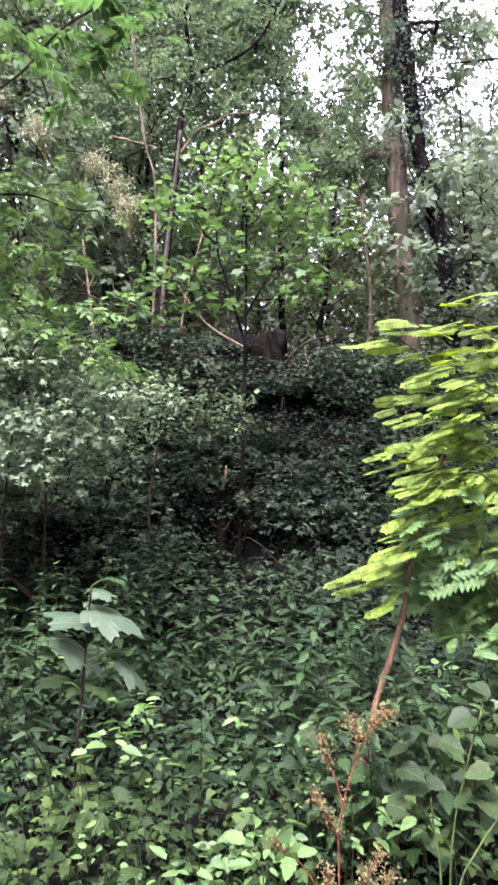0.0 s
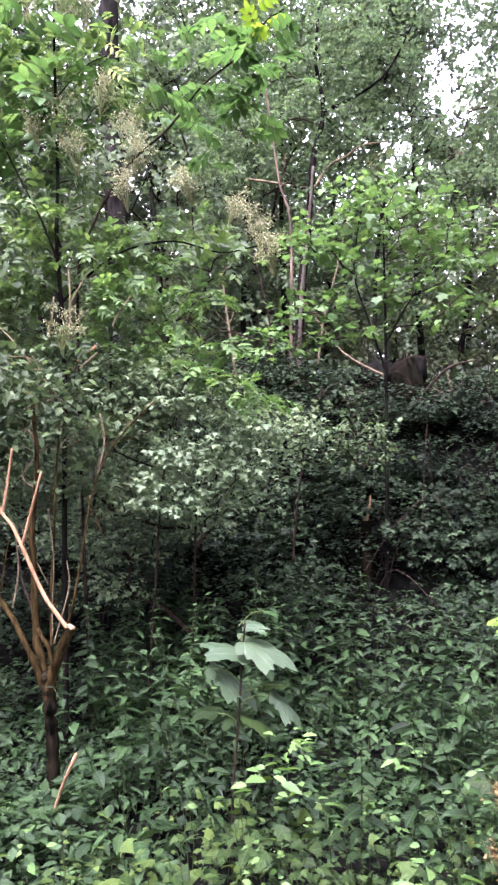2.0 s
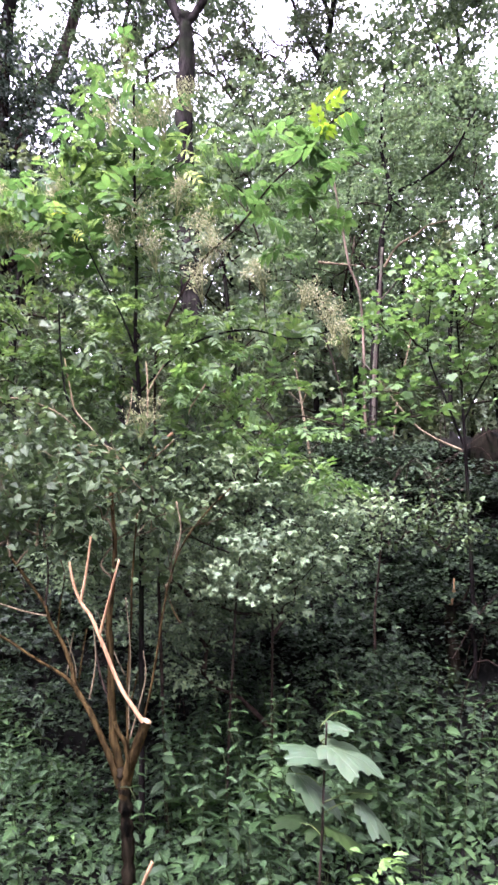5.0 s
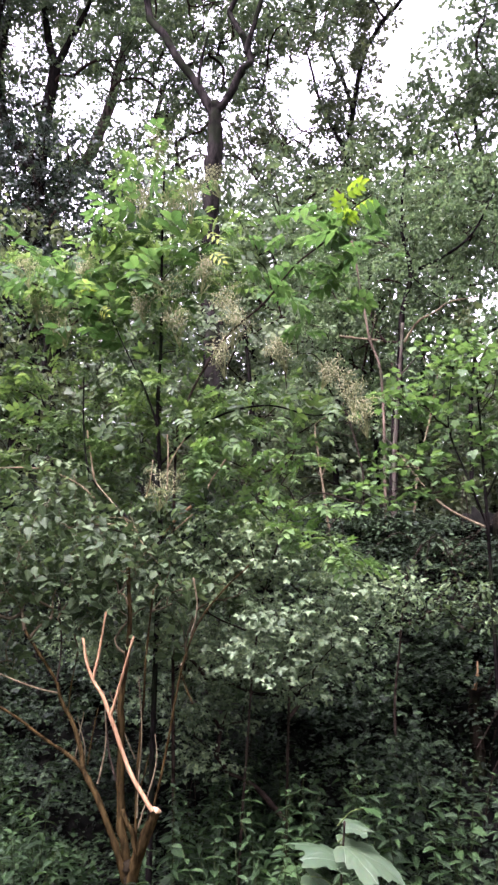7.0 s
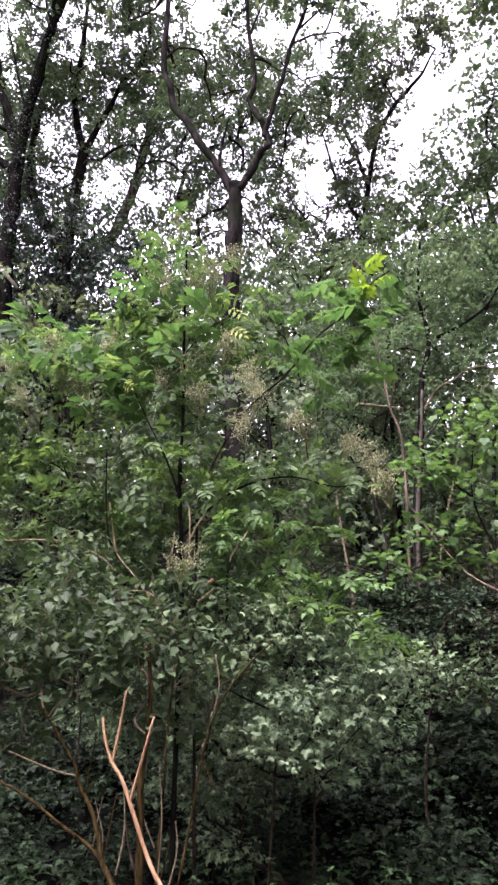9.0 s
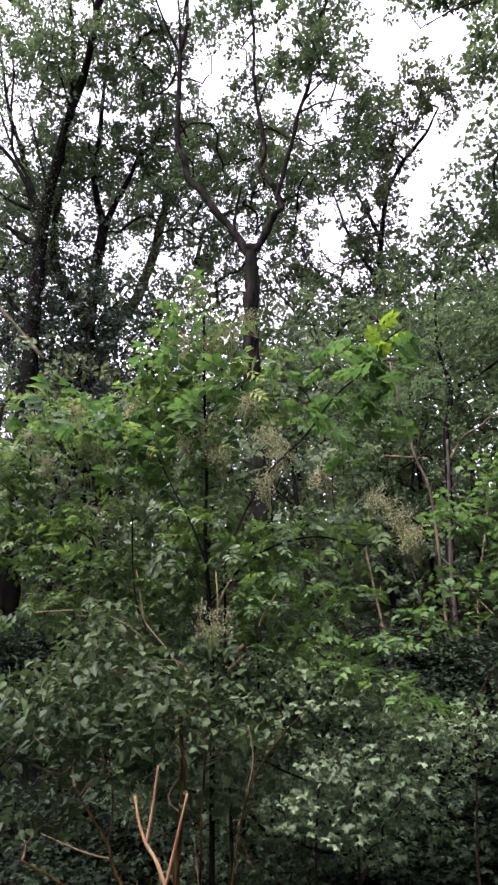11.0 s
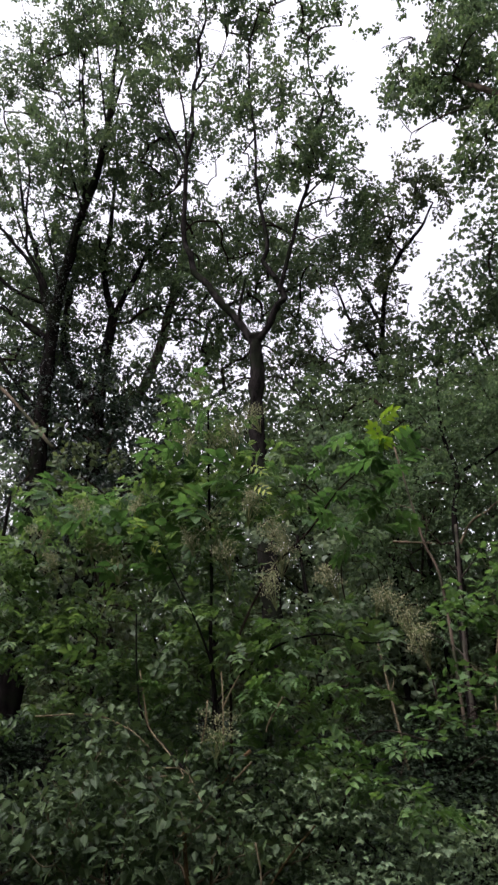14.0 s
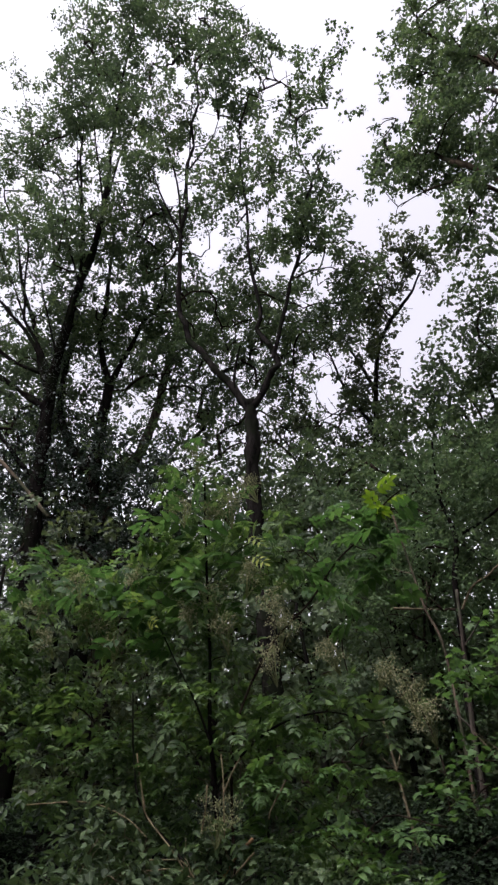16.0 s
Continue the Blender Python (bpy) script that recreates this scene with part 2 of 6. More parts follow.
def add_veins(m, pale):
    """Five pale veins that fan out from a leaf's stalk, with a slight relief."""
    n = m.node_tree
    bsdf = n.nodes["Principled BSDF"]

    def calc(op, a, b=None):
        k = n.nodes.new("ShaderNodeMath")
        k.operation = op
        for i, value in enumerate((a, b)):
            if value is None:
                continue
            if isinstance(value, (int, float)):
                k.inputs[i].default_value = value
            else:
                n.links.new(value, k.inputs[i])
        return k.outputs[0]

    pos = n.nodes.new("ShaderNodeTexCoord")
    xyz = n.nodes.new("ShaderNodeSeparateXYZ")
    n.links.new(pos.outputs["Object"], xyz.inputs[0])
    x, y = xyz.outputs[0], xyz.outputs[1]
    ang = calc("ARCTAN2", x, y)
    reach = calc("SQRT", calc("ADD", calc("MULTIPLY", x, x), calc("MULTIPLY", y, y)))
    off = calc("MULTIPLY", calc("ABSOLUTE", calc("SINE", calc("MULTIPLY", ang, 4.5))), calc("MULTIPLY", reach, 0.22))
    vein = calc("SUBTRACT", 1.0, calc("MINIMUM", calc("MULTIPLY", off, 60.0), 1.0))
    old = bsdf.inputs["Base Color"].links[0].from_socket
    mx = n.nodes.new("ShaderNodeMix")
    mx.data_type = "RGBA"
    n.links.new(calc("MULTIPLY", vein, 0.6), mx.inputs["Factor"])
    n.links.new(old, mx.inputs["A"])
    mx.inputs["B"].default_value = (*pale, 1)
    n.links.new(mx.outputs["Result"], bsdf.inputs["Base Color"])
    bump = n.nodes.new("ShaderNodeBump")
    bump.inputs["Strength"].default_value, bump.inputs["Distance"].default_value = 0.5, 0.003
    bump.invert = True
    n.links.new(vein, bump.inputs["Height"])
    n.links.new(bump.outputs["Normal"], bsdf.inputs["Normal"])


add_veins(L_BIG, (0.085, 0.115, 0.07))


# ---- shapes ----
MANY = ("brushwood", "crown", "leaves", "ivy_leaves", "seed_head", "canes", "stems", "lobed_leaves", "oval_leaves", "yellow_leaves")


def unit(v):
    return v / np.maximum(np.linalg.norm(v, axis=-1, keepdims=True), 1e-9)


def mesh_from(name, verts, tris, smooth=False, blade=None):
    """A triangle mesh out of two arrays; blade: where each vertex lies on its leaf."""
    me = bpy.data.meshes.new(name)
    me.vertices.add(len(verts))
    me.vertices.foreach_set("co", np.asarray(verts, np.float32).ravel())
    me.loops.add(len(tris) * 3)
    me.loops.foreach_set("vertex_index", np.asarray(tris, np.int32).ravel())
    me.polygons.add(len(tris))
    me.polygons.foreach_set("loop_start", np.arange(0, len(tris) * 3, 3, dtype=np.int32))
    if smooth:
        me.polygons.foreach_set("use_smooth", np.ones(len(tris), bool))
    if blade is not None:
        spot = me.attributes.new("blade", "FLOAT_VECTOR", "POINT")
        spot.data.foreach_set("vector", np.asarray(blade, np.float32).ravel())
    me.update()
    return me


def piece(name, shape, material, parent=None, label="", smooth=False, kind=""):
    """One mesh object out of (verts, tris), under a thing where one is given."""
    ob = new(name, mesh_from(name, shape[0], shape[1], smooth, shape[2] if len(shape) > 2 else None))
    ob.data.materials.append(material)
    if parent is not None:
        ob.parent = parent
    return tagged(ob, label, kind=kind or ("stuff" if name in MANY else ""))


def joined(shapes):
    vs, ts, k = [], [], 0
    for v, t, *_ in shapes:
        vs.append(v)
        ts.append(np.asarray(t) + k)
        k += len(v)
    if len(shapes[-1]) > 2:
        return np.concatenate(vs), np.concatenate(ts), np.concatenate([q[2] for q in shapes])
    return np.concatenate(vs), np.concatenate(ts)


def on_blade(leaf):
    """Across, along and 1, for each vertex of a leaf or leaflet."""
    if len(leaf) > 2:
        return leaf[2]
    return np.column_stack([leaf[0][:, :2], np.ones(len(leaf[0]))])


def thing(name, label, category, group="", kind=""):
    return tagged(new(name), label, category, group, kind)


def smooth_line(pts, per=5):
    """A Catmull-Rom curve through the points."""
    p = np.asarray(pts, float)
    p = np.vstack([2 * p[0] - p[1], p, 2 * p[-1] - p[-2]])
    out = []
    for i in range(1, len(p) - 2):
        for u in np.linspace(0, 1, per, endpoint=False):
            a, b, c, d = p[i - 1 : i + 3]
            out.append(0.5 * (2 * b + (c - a) * u + (2 * a - 5 * b + 4 * c - d) * u * u + (3 * b - a - 3 * c + d) * u**3))
    out.append(p[-2])
    return np.array(out)


def tube(line, r0, r1, sides=8, knots=0.12, power=1.0, cap=True):
    """A tapering stem along a line, a little uneven."""
    line = np.asarray(line, float)
    n = len(line)
    tan = unit(np.gradient(line, axis=0))
    ref = np.where(np.abs(tan[:, 2:3]) > 0.8, np.array([[1.0, 0.13, 0]]), np.array([[0, 0.1, 1.0]]))
    u = unit(np.cross(tan, ref))
    for i in range(1, n):
        u[i] = u[i - 1] - tan[i] * (u[i - 1] @ tan[i])
        u[i] /= max(np.linalg.norm(u[i]), 1e-9)
    w = np.cross(tan, u)
    s = np.linspace(0, 1, n) ** power
    r = r0 + (r1 - r0) * s
    ang = np.linspace(0, 2 * np.pi, sides, endpoint=False)
    bump = 1 + knots * RNG.normal(size=(n, sides)) * 0.6 + knots * RNG.normal(size=(n, 1)) * 0.5
    rr = r[:, None] * np.clip(bump, 0.6, 1.5)
    v = line[:, None] + rr[..., None] * (np.cos(ang)[None, :, None] * u[:, None] + np.sin(ang)[None, :, None] * w[:, None])
    a = (np.arange(n - 1)[:, None] * sides + np.arange(sides)[None]).ravel()
    b = (np.arange(n - 1)[:, None] * sides + (np.arange(sides)[None] + 1) % sides).ravel()
    t = np.concatenate([np.stack([a, b, b + sides], 1), np.stack([a, b + sides, a + sides], 1)])
    v = v.reshape(-1, 3)
    if cap:
        e = (n - 1) * sides
        v = np.vstack([v, line[-1] + tan[-1] * r[-1] * 0.3])
        k = len(v) - 1
        t = np.vstack([t, [[e + i, e + (i + 1) % sides, k] for i in range(sides)]])
    return v, t


def leaf_small(w=0.3):
    v = np.array([(0, 0, 0), (w, 0.42, 0.07), (0, 1, -0.12), (-w, 0.42, 0.07)])
    return v, np.array([(0, 1, 2), (0, 2, 3)])


def leaf_oval(w=0.3, droop=0.16):
    v = np.array([(0, 0, 0), (0, 0.5, 0.0), (0, 1, -droop), (w * 0.85, 0.25, 0.07), (w, 0.55, 0.05), (-w * 0.85, 0.25, 0.07), (-w, 0.55, 0.05)])
    return v, np.array([(0, 3, 1), (3, 4, 1), (4, 2, 1), (0, 1, 5), (5, 1, 6), (6, 1, 2)])


def leaf_broad(w=0.4, droop=0.14):
    """A broad heart-shaped leaf folded along its midrib."""
    half = [(0.5, -0.06), (0.95, 0.1), (1.0, 0.32), (0.78, 0.58), (0.4, 0.82)]
    rib = [(0, 0, 0), (0, 0.33, 0.0), (0, 0.66, -droop * 0.35), (0, 1, -droop)]
    v, t = list(rib), []
    for side in (1, -1):
        k = len(v)
        v += [(side * w * x, y, 0.09 * x * w / 0.4 - droop * y * y - 0.05 * x * x) for x, y in half]
        fan = [(0, k, k + 1), (0, k + 1, 1), (k + 1, k + 2, 1), (1, k + 2, k + 3), (1, k + 3, 2), (2, k + 3, k + 4), (2, k + 4, 3)]
        t += fan if side == 1 else [(x, z, y) for x, y, z in fan]
    return np.array(v), np.array(t)


def leaf_toothed(w=0.34, droop=0.2, teeth=5):
    """A pointed leaf with a saw edge, folded along its midrib and curling down to the tip."""
    v, t = [], []
    n = teeth
    for i in range(n + 1):
        y = i / n
        v.append((0, y, -droop * y * y))
    for side in (1, -1):
        k = len(v)
        for i in range(n):
            y = (i + 0.25) / n
            prof = w * 1.25 * (math.sin(math.pi * min(1, (y + 0.06)) ** 0.75)) ** 0.8
            v.append((side * prof, y + 0.06, 0.36 * prof - droop * y * y))
            v.append((side * prof * 0.8, y + 0.1, 0.27 * prof - droop * y * y))
        for i in range(n):
            a, d = k + 2 * i, k + 2 * i + 1
            nxt = k + 2 * i + 2 if i < n - 1 else n
            tri = [(i, a, d), (i, d, i + 1)] + ([(d, nxt, i + 1)] if i < n - 1 else [])
            t += tri if side == 1 else [(p, r, q) for p, q, r in tri]
    return np.array(v), np.array(t)


def leaf_lobed(depth=1.0, sag=0.1):
    half = [(0.16, -0.05), (0.5, 0.04), (0.36, 0.22), (0.62, 0.5), (0.3, 0.52), (0.2, 0.72)]
    mean = np.array([0.33, 0.35])
    half = [tuple(mean * (1 - depth) * 0.6 + np.array(h) * (1 - (1 - depth) * 0.6)) for h in half]
    ring = [(0, 0.04)] + half + [(0, 1.0)] + [(-x, y) for x, y in half[::-1]]
    z = lambda x, y: 0.05 - sag * (x * x * 2.2 + max(0, y - 0.3) ** 2 * 1.6) + 0.05 * abs(x)
    v = np.array([(0, 0.3, 0.03)] + [(x, y, z(x, y)) for x, y in ring])
    k = len(ring)
    return v, np.array([(0, 1 + (i + 1) % k, 1 + i) for i in range(k)])


def leaf_sycamore(sag=0.2):
    """A big five-lobed leaf with a toothed edge."""
    half = [(0.10, -0.09), (0.27, -0.13), (0.43, -0.06), (0.36, 0.06), (0.45, 0.12), (0.40, 0.2), (0.55, 0.3), (0.66, 0.47), (0.52, 0.5), (0.47, 0.58), (0.33, 0.54), (0.27, 0.6), (0.29, 0.72), (0.17, 0.77), (0.12, 0.88)]
    ring = [(0, 0.02)] + half + [(0, 1.0)] + [(-x, y) for x, y in half[::-1]]
    v, k = [], len(ring)
    for f in (0.5, 1.0):
        for i, (x, y) in enumerate(ring):
            px, py = x * f, 0.25 + (y - 0.25) * f
            fold = 0.07 * abs(px) + 0.02 * math.sin(9 * px + 4 * py) - sag * (1.5 * px * px + 1.2 * max(0, py - 0.25) ** 2)
            v.append((px, py, fold))
    v.append((0, 0.25, 0.0))
    t = []
    for i in range(k):
        j = (i + 1) % k
        t += [(2 * k, j, i), (i, j, k + j), (i, k + j, k + i)]
    return np.array(v), np.array(t)


def leaf_feather(pairs=5, size=0.3, w=0.36, sag=0.25, full=False, leaflet=None):
    """A pinnate leaf: pairs of leaflets along a midrib, with one at the tip."""
    small, shapes = leaflet or (leaf_ovate(w) if full else leaf_small(w)), []
    rib = np.array([(-0.008, 0, 0), (0.008, 0, 0), (0.004, 1 - size * 0.5, -sag * 0.6), (-0.004, 1 - size * 0.5, -sag * 0.6)])
    shapes.append((rib, np.array([(0, 1, 2), (0, 2, 3)]), np.zeros((4, 3))))
    own = on_blade(small)
    for i in range(pairs):
        y = 0.16 + (0.84 - size * 0.45) * i / pairs
        for side in (-1, 1):
            a = side * 1.15
            d, p = np.array([np.sin(a), np.cos(a), -0.15]), np.array([np.cos(a), -np.sin(a), 0])
            k = size * (0.75 + 0.25 * np.sin(np.pi * (i + 1) / (pairs + 1)))
            m = small[0][:, :1] * p + small[0][:, 1:2] * d + small[0][:, 2:] * np.array([0, 0, 1])
            shapes.append((m * k + np.array([0, y, -sag * y * y * 0.8]), small[1], own))
    shapes.append((small[0] * size + np.array([0, 1 - size, -sag * 0.7]), small[1], own))
    return joined(shapes)


def leaf_ovate(w=0.27, droop=0.22):
    """A leaflet with rounded shoulders and a pointed tip, folded along its midrib."""
    half = [(0.72, 0.14, 0.05), (1.0, 0.4, 0.07), (0.72, 0.7, 0.02)]
    v = [(0, 0, 0), (0, 0.27, 0.0), (0, 0.55, -droop * 0.25), (0, 1, -droop)]
    t = []
    for side in (1, -1):
        k = len(v)
        v += [(side * w * x, y, z - droop * y * y * 0.5) for x, y, z in half]
        fan = [(0, k, 1), (k, k + 1, 1), (1, k + 1, 2), (k + 1, k + 2, 2), (2, k + 2, 3)]
        t += fan if side == 1 else [(a, c, b) for a, b, c in fan]
    return np.array(v), np.array(t)


def leaf_three(w=0.3):
    """A bramble leaf: one leaflet at the tip and one on each side."""
    one, shapes = leaf_small(w), []
    for a, k in ((0.0, 0.62), (1.25, 0.52), (-1.25, 0.52)):
        d, p = np.array([math.sin(a), math.cos(a), -0.12]), np.array([math.cos(a), -math.sin(a), 0])
        shapes.append(((one[0][:, :1] * p + one[0][:, 1:2] * d + one[0][:, 2:] * np.array([0, 0, 1])) * k + np.array([0, 0.36, 0]), one[1], on_blade(one)))
    return joined(shapes)


def spread(leaf, P, D, N, S):
    """The leaf's shape at every place P, its tip along D, its face along N, S long."""
    v, t = leaf[:2]
    D = unit(D)
    X = unit(np.cross(D, N))
    Z = np.cross(X, D)
    S = np.asarray(S)[:, None, None]
    wide = RNG.uniform(0.8, 1.2, (len(P), 1, 1))
    out = P[:, None] + S * (v[None, :, :1] * wide * X[:, None] + v[None, :, 1:2] * D[:, None] + v[None, :, 2:] * Z[:, None])
    tt = t[None] + (np.arange(len(P)) * len(v))[:, None, None]
    return out.reshape(-1, 3), tt.reshape(-1, 3), np.tile(on_blade(leaf), (len(P), 1))


def ball(n):
    return unit(RNG.normal(size=(n, 3))) * RNG.uniform(0, 1, (n, 1)) ** (1 / 3)


def facing(n, up=1.0, loose=0.6, lean=(0, 0, 0)):
    return unit(np.array([0, 0, up]) + np.array(lean) + RNG.normal(size=(n, 3)) * loose)


def clump_centres(blobs, gap, fill=1.0):
    """Places of leaf sprays: scattered through the blobs, not nearer than gap to each other."""
    out = []
    for x, y, z, r in blobs:
        n = max(3, int(fill * 3.2 * (r / gap) ** 2 * (0.6 + 0.4 * r / gap)))
        for q in ball(n):
            c = np.array([x, y, z]) + q * r * np.array([1.05, 1.05, 1.0])
            if not out or np.min(np.sum((np.array(out) - c) ** 2, 1)) > (gap * 0.55) ** 2:
                out.append(c)
    return np.array(out)


def grow(limbs, centres, thin=0.004, sides=4, sag=0.06):
    """Twigs from the limbs out to every spray, each leaving the nearest wood that stands already."""
    wood = np.concatenate([np.asarray(l) for l in limbs])
    dist = np.min(np.linalg.norm(centres[:, None] - wood[None], axis=2), axis=1)
    order = np.argsort(dist)
    pts, par, load = [tuple(p) for p in wood], [-1] * len(wood), [0] * len(wood)
    P = np.array(pts)
    made = []
    for i in order:
        c = centres[i]
        d = np.linalg.norm(P - c, axis=1) + np.maximum(0, P[:, 2] - c[2] + 0.1) * 0.8
        j = int(np.argmin(d))
        mid = (P[j] + c) / 2 + RNG.normal(size=3) * 0.08 * d[j] + np.array([0, 0, sag * d[j]])
        k = len(P)
        P = np.vstack([P, mid, c])
        par += [j, k]
        load += [0, 1]
        made.append((j, k, k + 1))
    for k in range(len(P) - 1, -1, -1):
        if par[k] >= 0:
            load[par[k]] += max(load[k], 1)
    shapes = []
    for j, k, e in made:
        line = smooth_line([P[j], P[k], P[e]], 3)
        r = thin * (max(load[k], 1) ** 0.45)
        shapes.append(tube(line, min(r * 1.15, 0.09), thin * max(load[e], 1) ** 0.45 * 0.8, sides, 0.1, cap=False))
    return joined(shapes)


def sprays(centres, leaf, count, radius, size, flat=0.35, droop=0.12, loose=0.32, up=1.0):
    """Leaves round every centre, in a flattish spray."""
    n = len(centres) * count
    q = ball(n) * np.array([1, 1, flat])
    rad = np.repeat(RNG.uniform(0.65, 1.3, len(centres)) * radius, count)[:, None]
    P = np.repeat(centres, count, 0) + q * rad
    D = unit(q * np.array([1, 1, 0.3]) + RNG.normal(size=(n, 3)) * 0.5 + np.array([0, 0, -droop]))
    return spread(leaf, P, D, facing(n, up, loose), RNG.uniform(0.5, 1.3, n) * size)


def tufts(centres, leaf, count, radius, size, flat=0.6, each=24, airy=-0.17):
    """A crown's foliage: every spray breaks up into small dense tufts at the ends of its twigs."""
    per = max(2, count // each)
    reach = np.repeat(RNG.uniform(0.6, 1.4, len(centres)) * radius, per)[:, None]
    ends = np.repeat(centres, per, 0) + RNG.normal(size=(len(centres) * per, 3)) * reach * np.array([0.8, 0.8, 0.8 * flat + 0.2])
    hole = np.array([noise.noise(Vector((e[0] * 0.95, e[2] * 0.75 - e[1] * 0.6, e[1] * 0.25 + e[2] * 0.2))) for e in ends])
    ends = ends[hole + RNG.normal(size=len(ends)) * 0.1 > airy]
    n = len(ends) * each
    q = RNG.normal(size=(n, 3)) * np.array([0.6, 0.6, 0.42])
    P = np.repeat(ends, each, 0) + q * np.repeat(RNG.uniform(0.6, 1.5, len(ends)) * radius * 0.28, each)[:, None]
    D = unit(q + RNG.normal(size=(n, 3)) * 0.5 + np.array([0, 0, -0.3]))
    return spread(leaf, P, D, facing(n, 0.9, 0.55), RNG.uniform(0.55, 1.3, n) * size)


def leaf_pieces(root, leaf, P, D, N, S, material, most=300):
    """Leaves one by one for those that hang nearest the path, the rest as one mesh."""
    S = np.asarray(S, float)
    order = np.argsort(P[:, 1])
    front, rest = order[:most], order[most:]
    me = mesh_from("leaf", leaf[0], leaf[1], blade=on_blade(leaf))
    me.materials.append(material)
    D = unit(D)
    X = unit(np.cross(D, N))
    Z = np.cross(X, D)
    for i in front:
        ob = new("leaf", me)
        ob.parent = root
        w = S[i] * RNG.uniform(0.8, 1.2)
        ob.matrix_basis = Matrix([(*(X[i][k] * w, D[i][k] * S[i], Z[i][k] * S[i], P[i][k]),) for k in range(3)] + [(0, 0, 0, 1)])
    if len(rest):
        piece("leaves", spread(leaf, P[rest], D[rest], N[rest], S[rest]), material, root)


def spray_places(centres, count, radius, size, flat=0.35, droop=0.12, loose=0.32):
    n = len(centres) * count
    q = ball(n) * np.array([1, 1, flat])
    rad = np.repeat(RNG.uniform(0.65, 1.3, len(centres)) * radius, count)[:, None]
    P = np.repeat(centres, count, 0) + q * rad
    D = unit(q * np.array([1, 1, 0.3]) + RNG.normal(size=(n, 3)) * 0.5 + np.array([0, 0, -droop]))
    return P, D, facing(n, 1.0, loose), RNG.uniform(0.5, 1.3, n) * size


def leaf_pointed(w=0.24, droop=0.25):
    """A plain pointed leaf folded along its midrib."""
    v = np.array([(0, 0, 0), (0, 0.5, -droop * 0.2), (0, 1, -droop), (w, 0.3, 0.06), (w * 0.75, 0.6, 0.0), (-w, 0.3, 0.06), (-w * 0.75, 0.6, 0.0)])
    return v, np.array([(0, 3, 1), (3, 4, 1), (4, 2, 1), (0, 1, 5), (5, 1, 6), (6, 1, 2)])


# ---- ground ----
def ground_height(x, y):
    """Level by the path, then a bank up to a wooded shelf."""
    x, y = np.asarray(x, float), np.asarray(y, float)
    u = np.clip((y - 5.5) / 3.0, 0, 1)
    rise = u * u * (3 - 2 * u) * 0.35 + u * 0.65
    top = 2.75 - 0.13 * np.clip(x + 1.0, -8, 4)
    far = np.clip(y - 8.5, 0, 60) * 0.03
    rough = 0.07 * np.sin(x * 2.1 + 0.7 * y) * np.sin(y * 1.7 - 0.4 * x) + 0.04 * np.sin(5.1 * x + 1.3) * np.sin(4.3 * y)
    return rise * top + far + rough * np.clip((60 - np.hypot(x, y)) / 40, 0, 1)


def grid_steps(fine0, fine1, step, reach):
    a = list(np.arange(fine0, fine1 + 1e-6, step))
    s = step
    lo, hi = a[0], a[-1]
    left, right = [], []
    while hi < reach:
        s *= 1.35
        hi += s
        lo -= s
        right.append(hi)
        left.append(lo)
    return np.array(left[::-1] + a + right)


gx, gy = grid_steps(-9, 6, 0.15, 1500), grid_steps(0, 12, 0.15, 1500)
GX, GY = np.meshgrid(gx, gy)
gv = np.stack([GX, GY, ground_height(GX, GY)], -1).reshape(-1, 3)
ci = (np.arange(len(gy) - 1)[:, None] * len(gx) + np.arange(len(gx) - 1)[None]).ravel()
gt = np.concatenate([np.stack([ci, ci + 1, ci + 1 + len(gx)], 1), np.stack([ci, ci + 1 + len(gx), ci + len(gx)], 1)])
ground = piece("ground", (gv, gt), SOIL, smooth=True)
tagged(ground, "soil bank with brown leaf litter, hollows' shade in its colour", "ground", kind="structure")


def standing(x, y, sink=0.05):
    return np.array([x, y, float(ground_height(x, y)) - sink])


# ---- trees ----
def wander(line, r):
    """Small crooks along a limb, none at its ends."""
    n = len(line)
    a = np.repeat(RNG.normal(size=(n // 3 + 2, 3)), 3, 0)[:n]
    a = (a + np.roll(a, 1, 0) + np.roll(a, 2, 0)) / 3
    length = np.sum(np.linalg.norm(np.diff(line, axis=0), axis=1))
    return line + a * min(r * 0.5, length * 0.014) * np.sin(np.linspace(0, math.pi, n))[:, None] ** 0.5


def tree(name, label, trunk, r_trunk, limbs, crown, bark, leaf_mat, leaf, gap=0.46, count=120, radius=0.36, size=0.092, fill=1.6, group="woodland trees", r_top=None, thin=0.0085, airy=-0.17, each=24):
    """A tree: trunk to the ground, its limbs, twigs out to the sprays, and the crown's leaves."""
    root = thing(name, label, "tree", group)
    base = standing(trunk[0][0], trunk[0][1], 0.25)
    line = list(trunk)
    if line[0][2] > base[2] + 0.5:
        line = [tuple(base), tuple((base * 0.55 + np.array(line[0]) * 0.45) + np.array([0.05, 0, 0]))] + line
    tl = wander(smooth_line(line, 6), r_trunk * 0.2)
    flare = tube(tl, r_trunk * 1.15, (r_top or r_trunk * 0.6) * 0.9, 12, 0.12, 0.8)
    stem = piece("trunk", flare, bark, root, smooth=True)
    wood = [tl[len(tl) // 3 :]]
    for pts, r0, r1 in limbs:
        ll = wander(smooth_line(pts, 6), r0)
        wood.append(ll)
        piece("limb", tube(ll, r0 * 0.88, r1 * 0.85, 8, 0.13), bark, stem, smooth=True)
    centres = clump_centres(crown, gap, fill)
    piece("brushwood", grow(wood, centres, thin), TWIG, root)
    piece("crown", tufts(centres, leaf, count * each // 24, radius, size, each=each, airy=airy), leaf_mat, root)
    return root


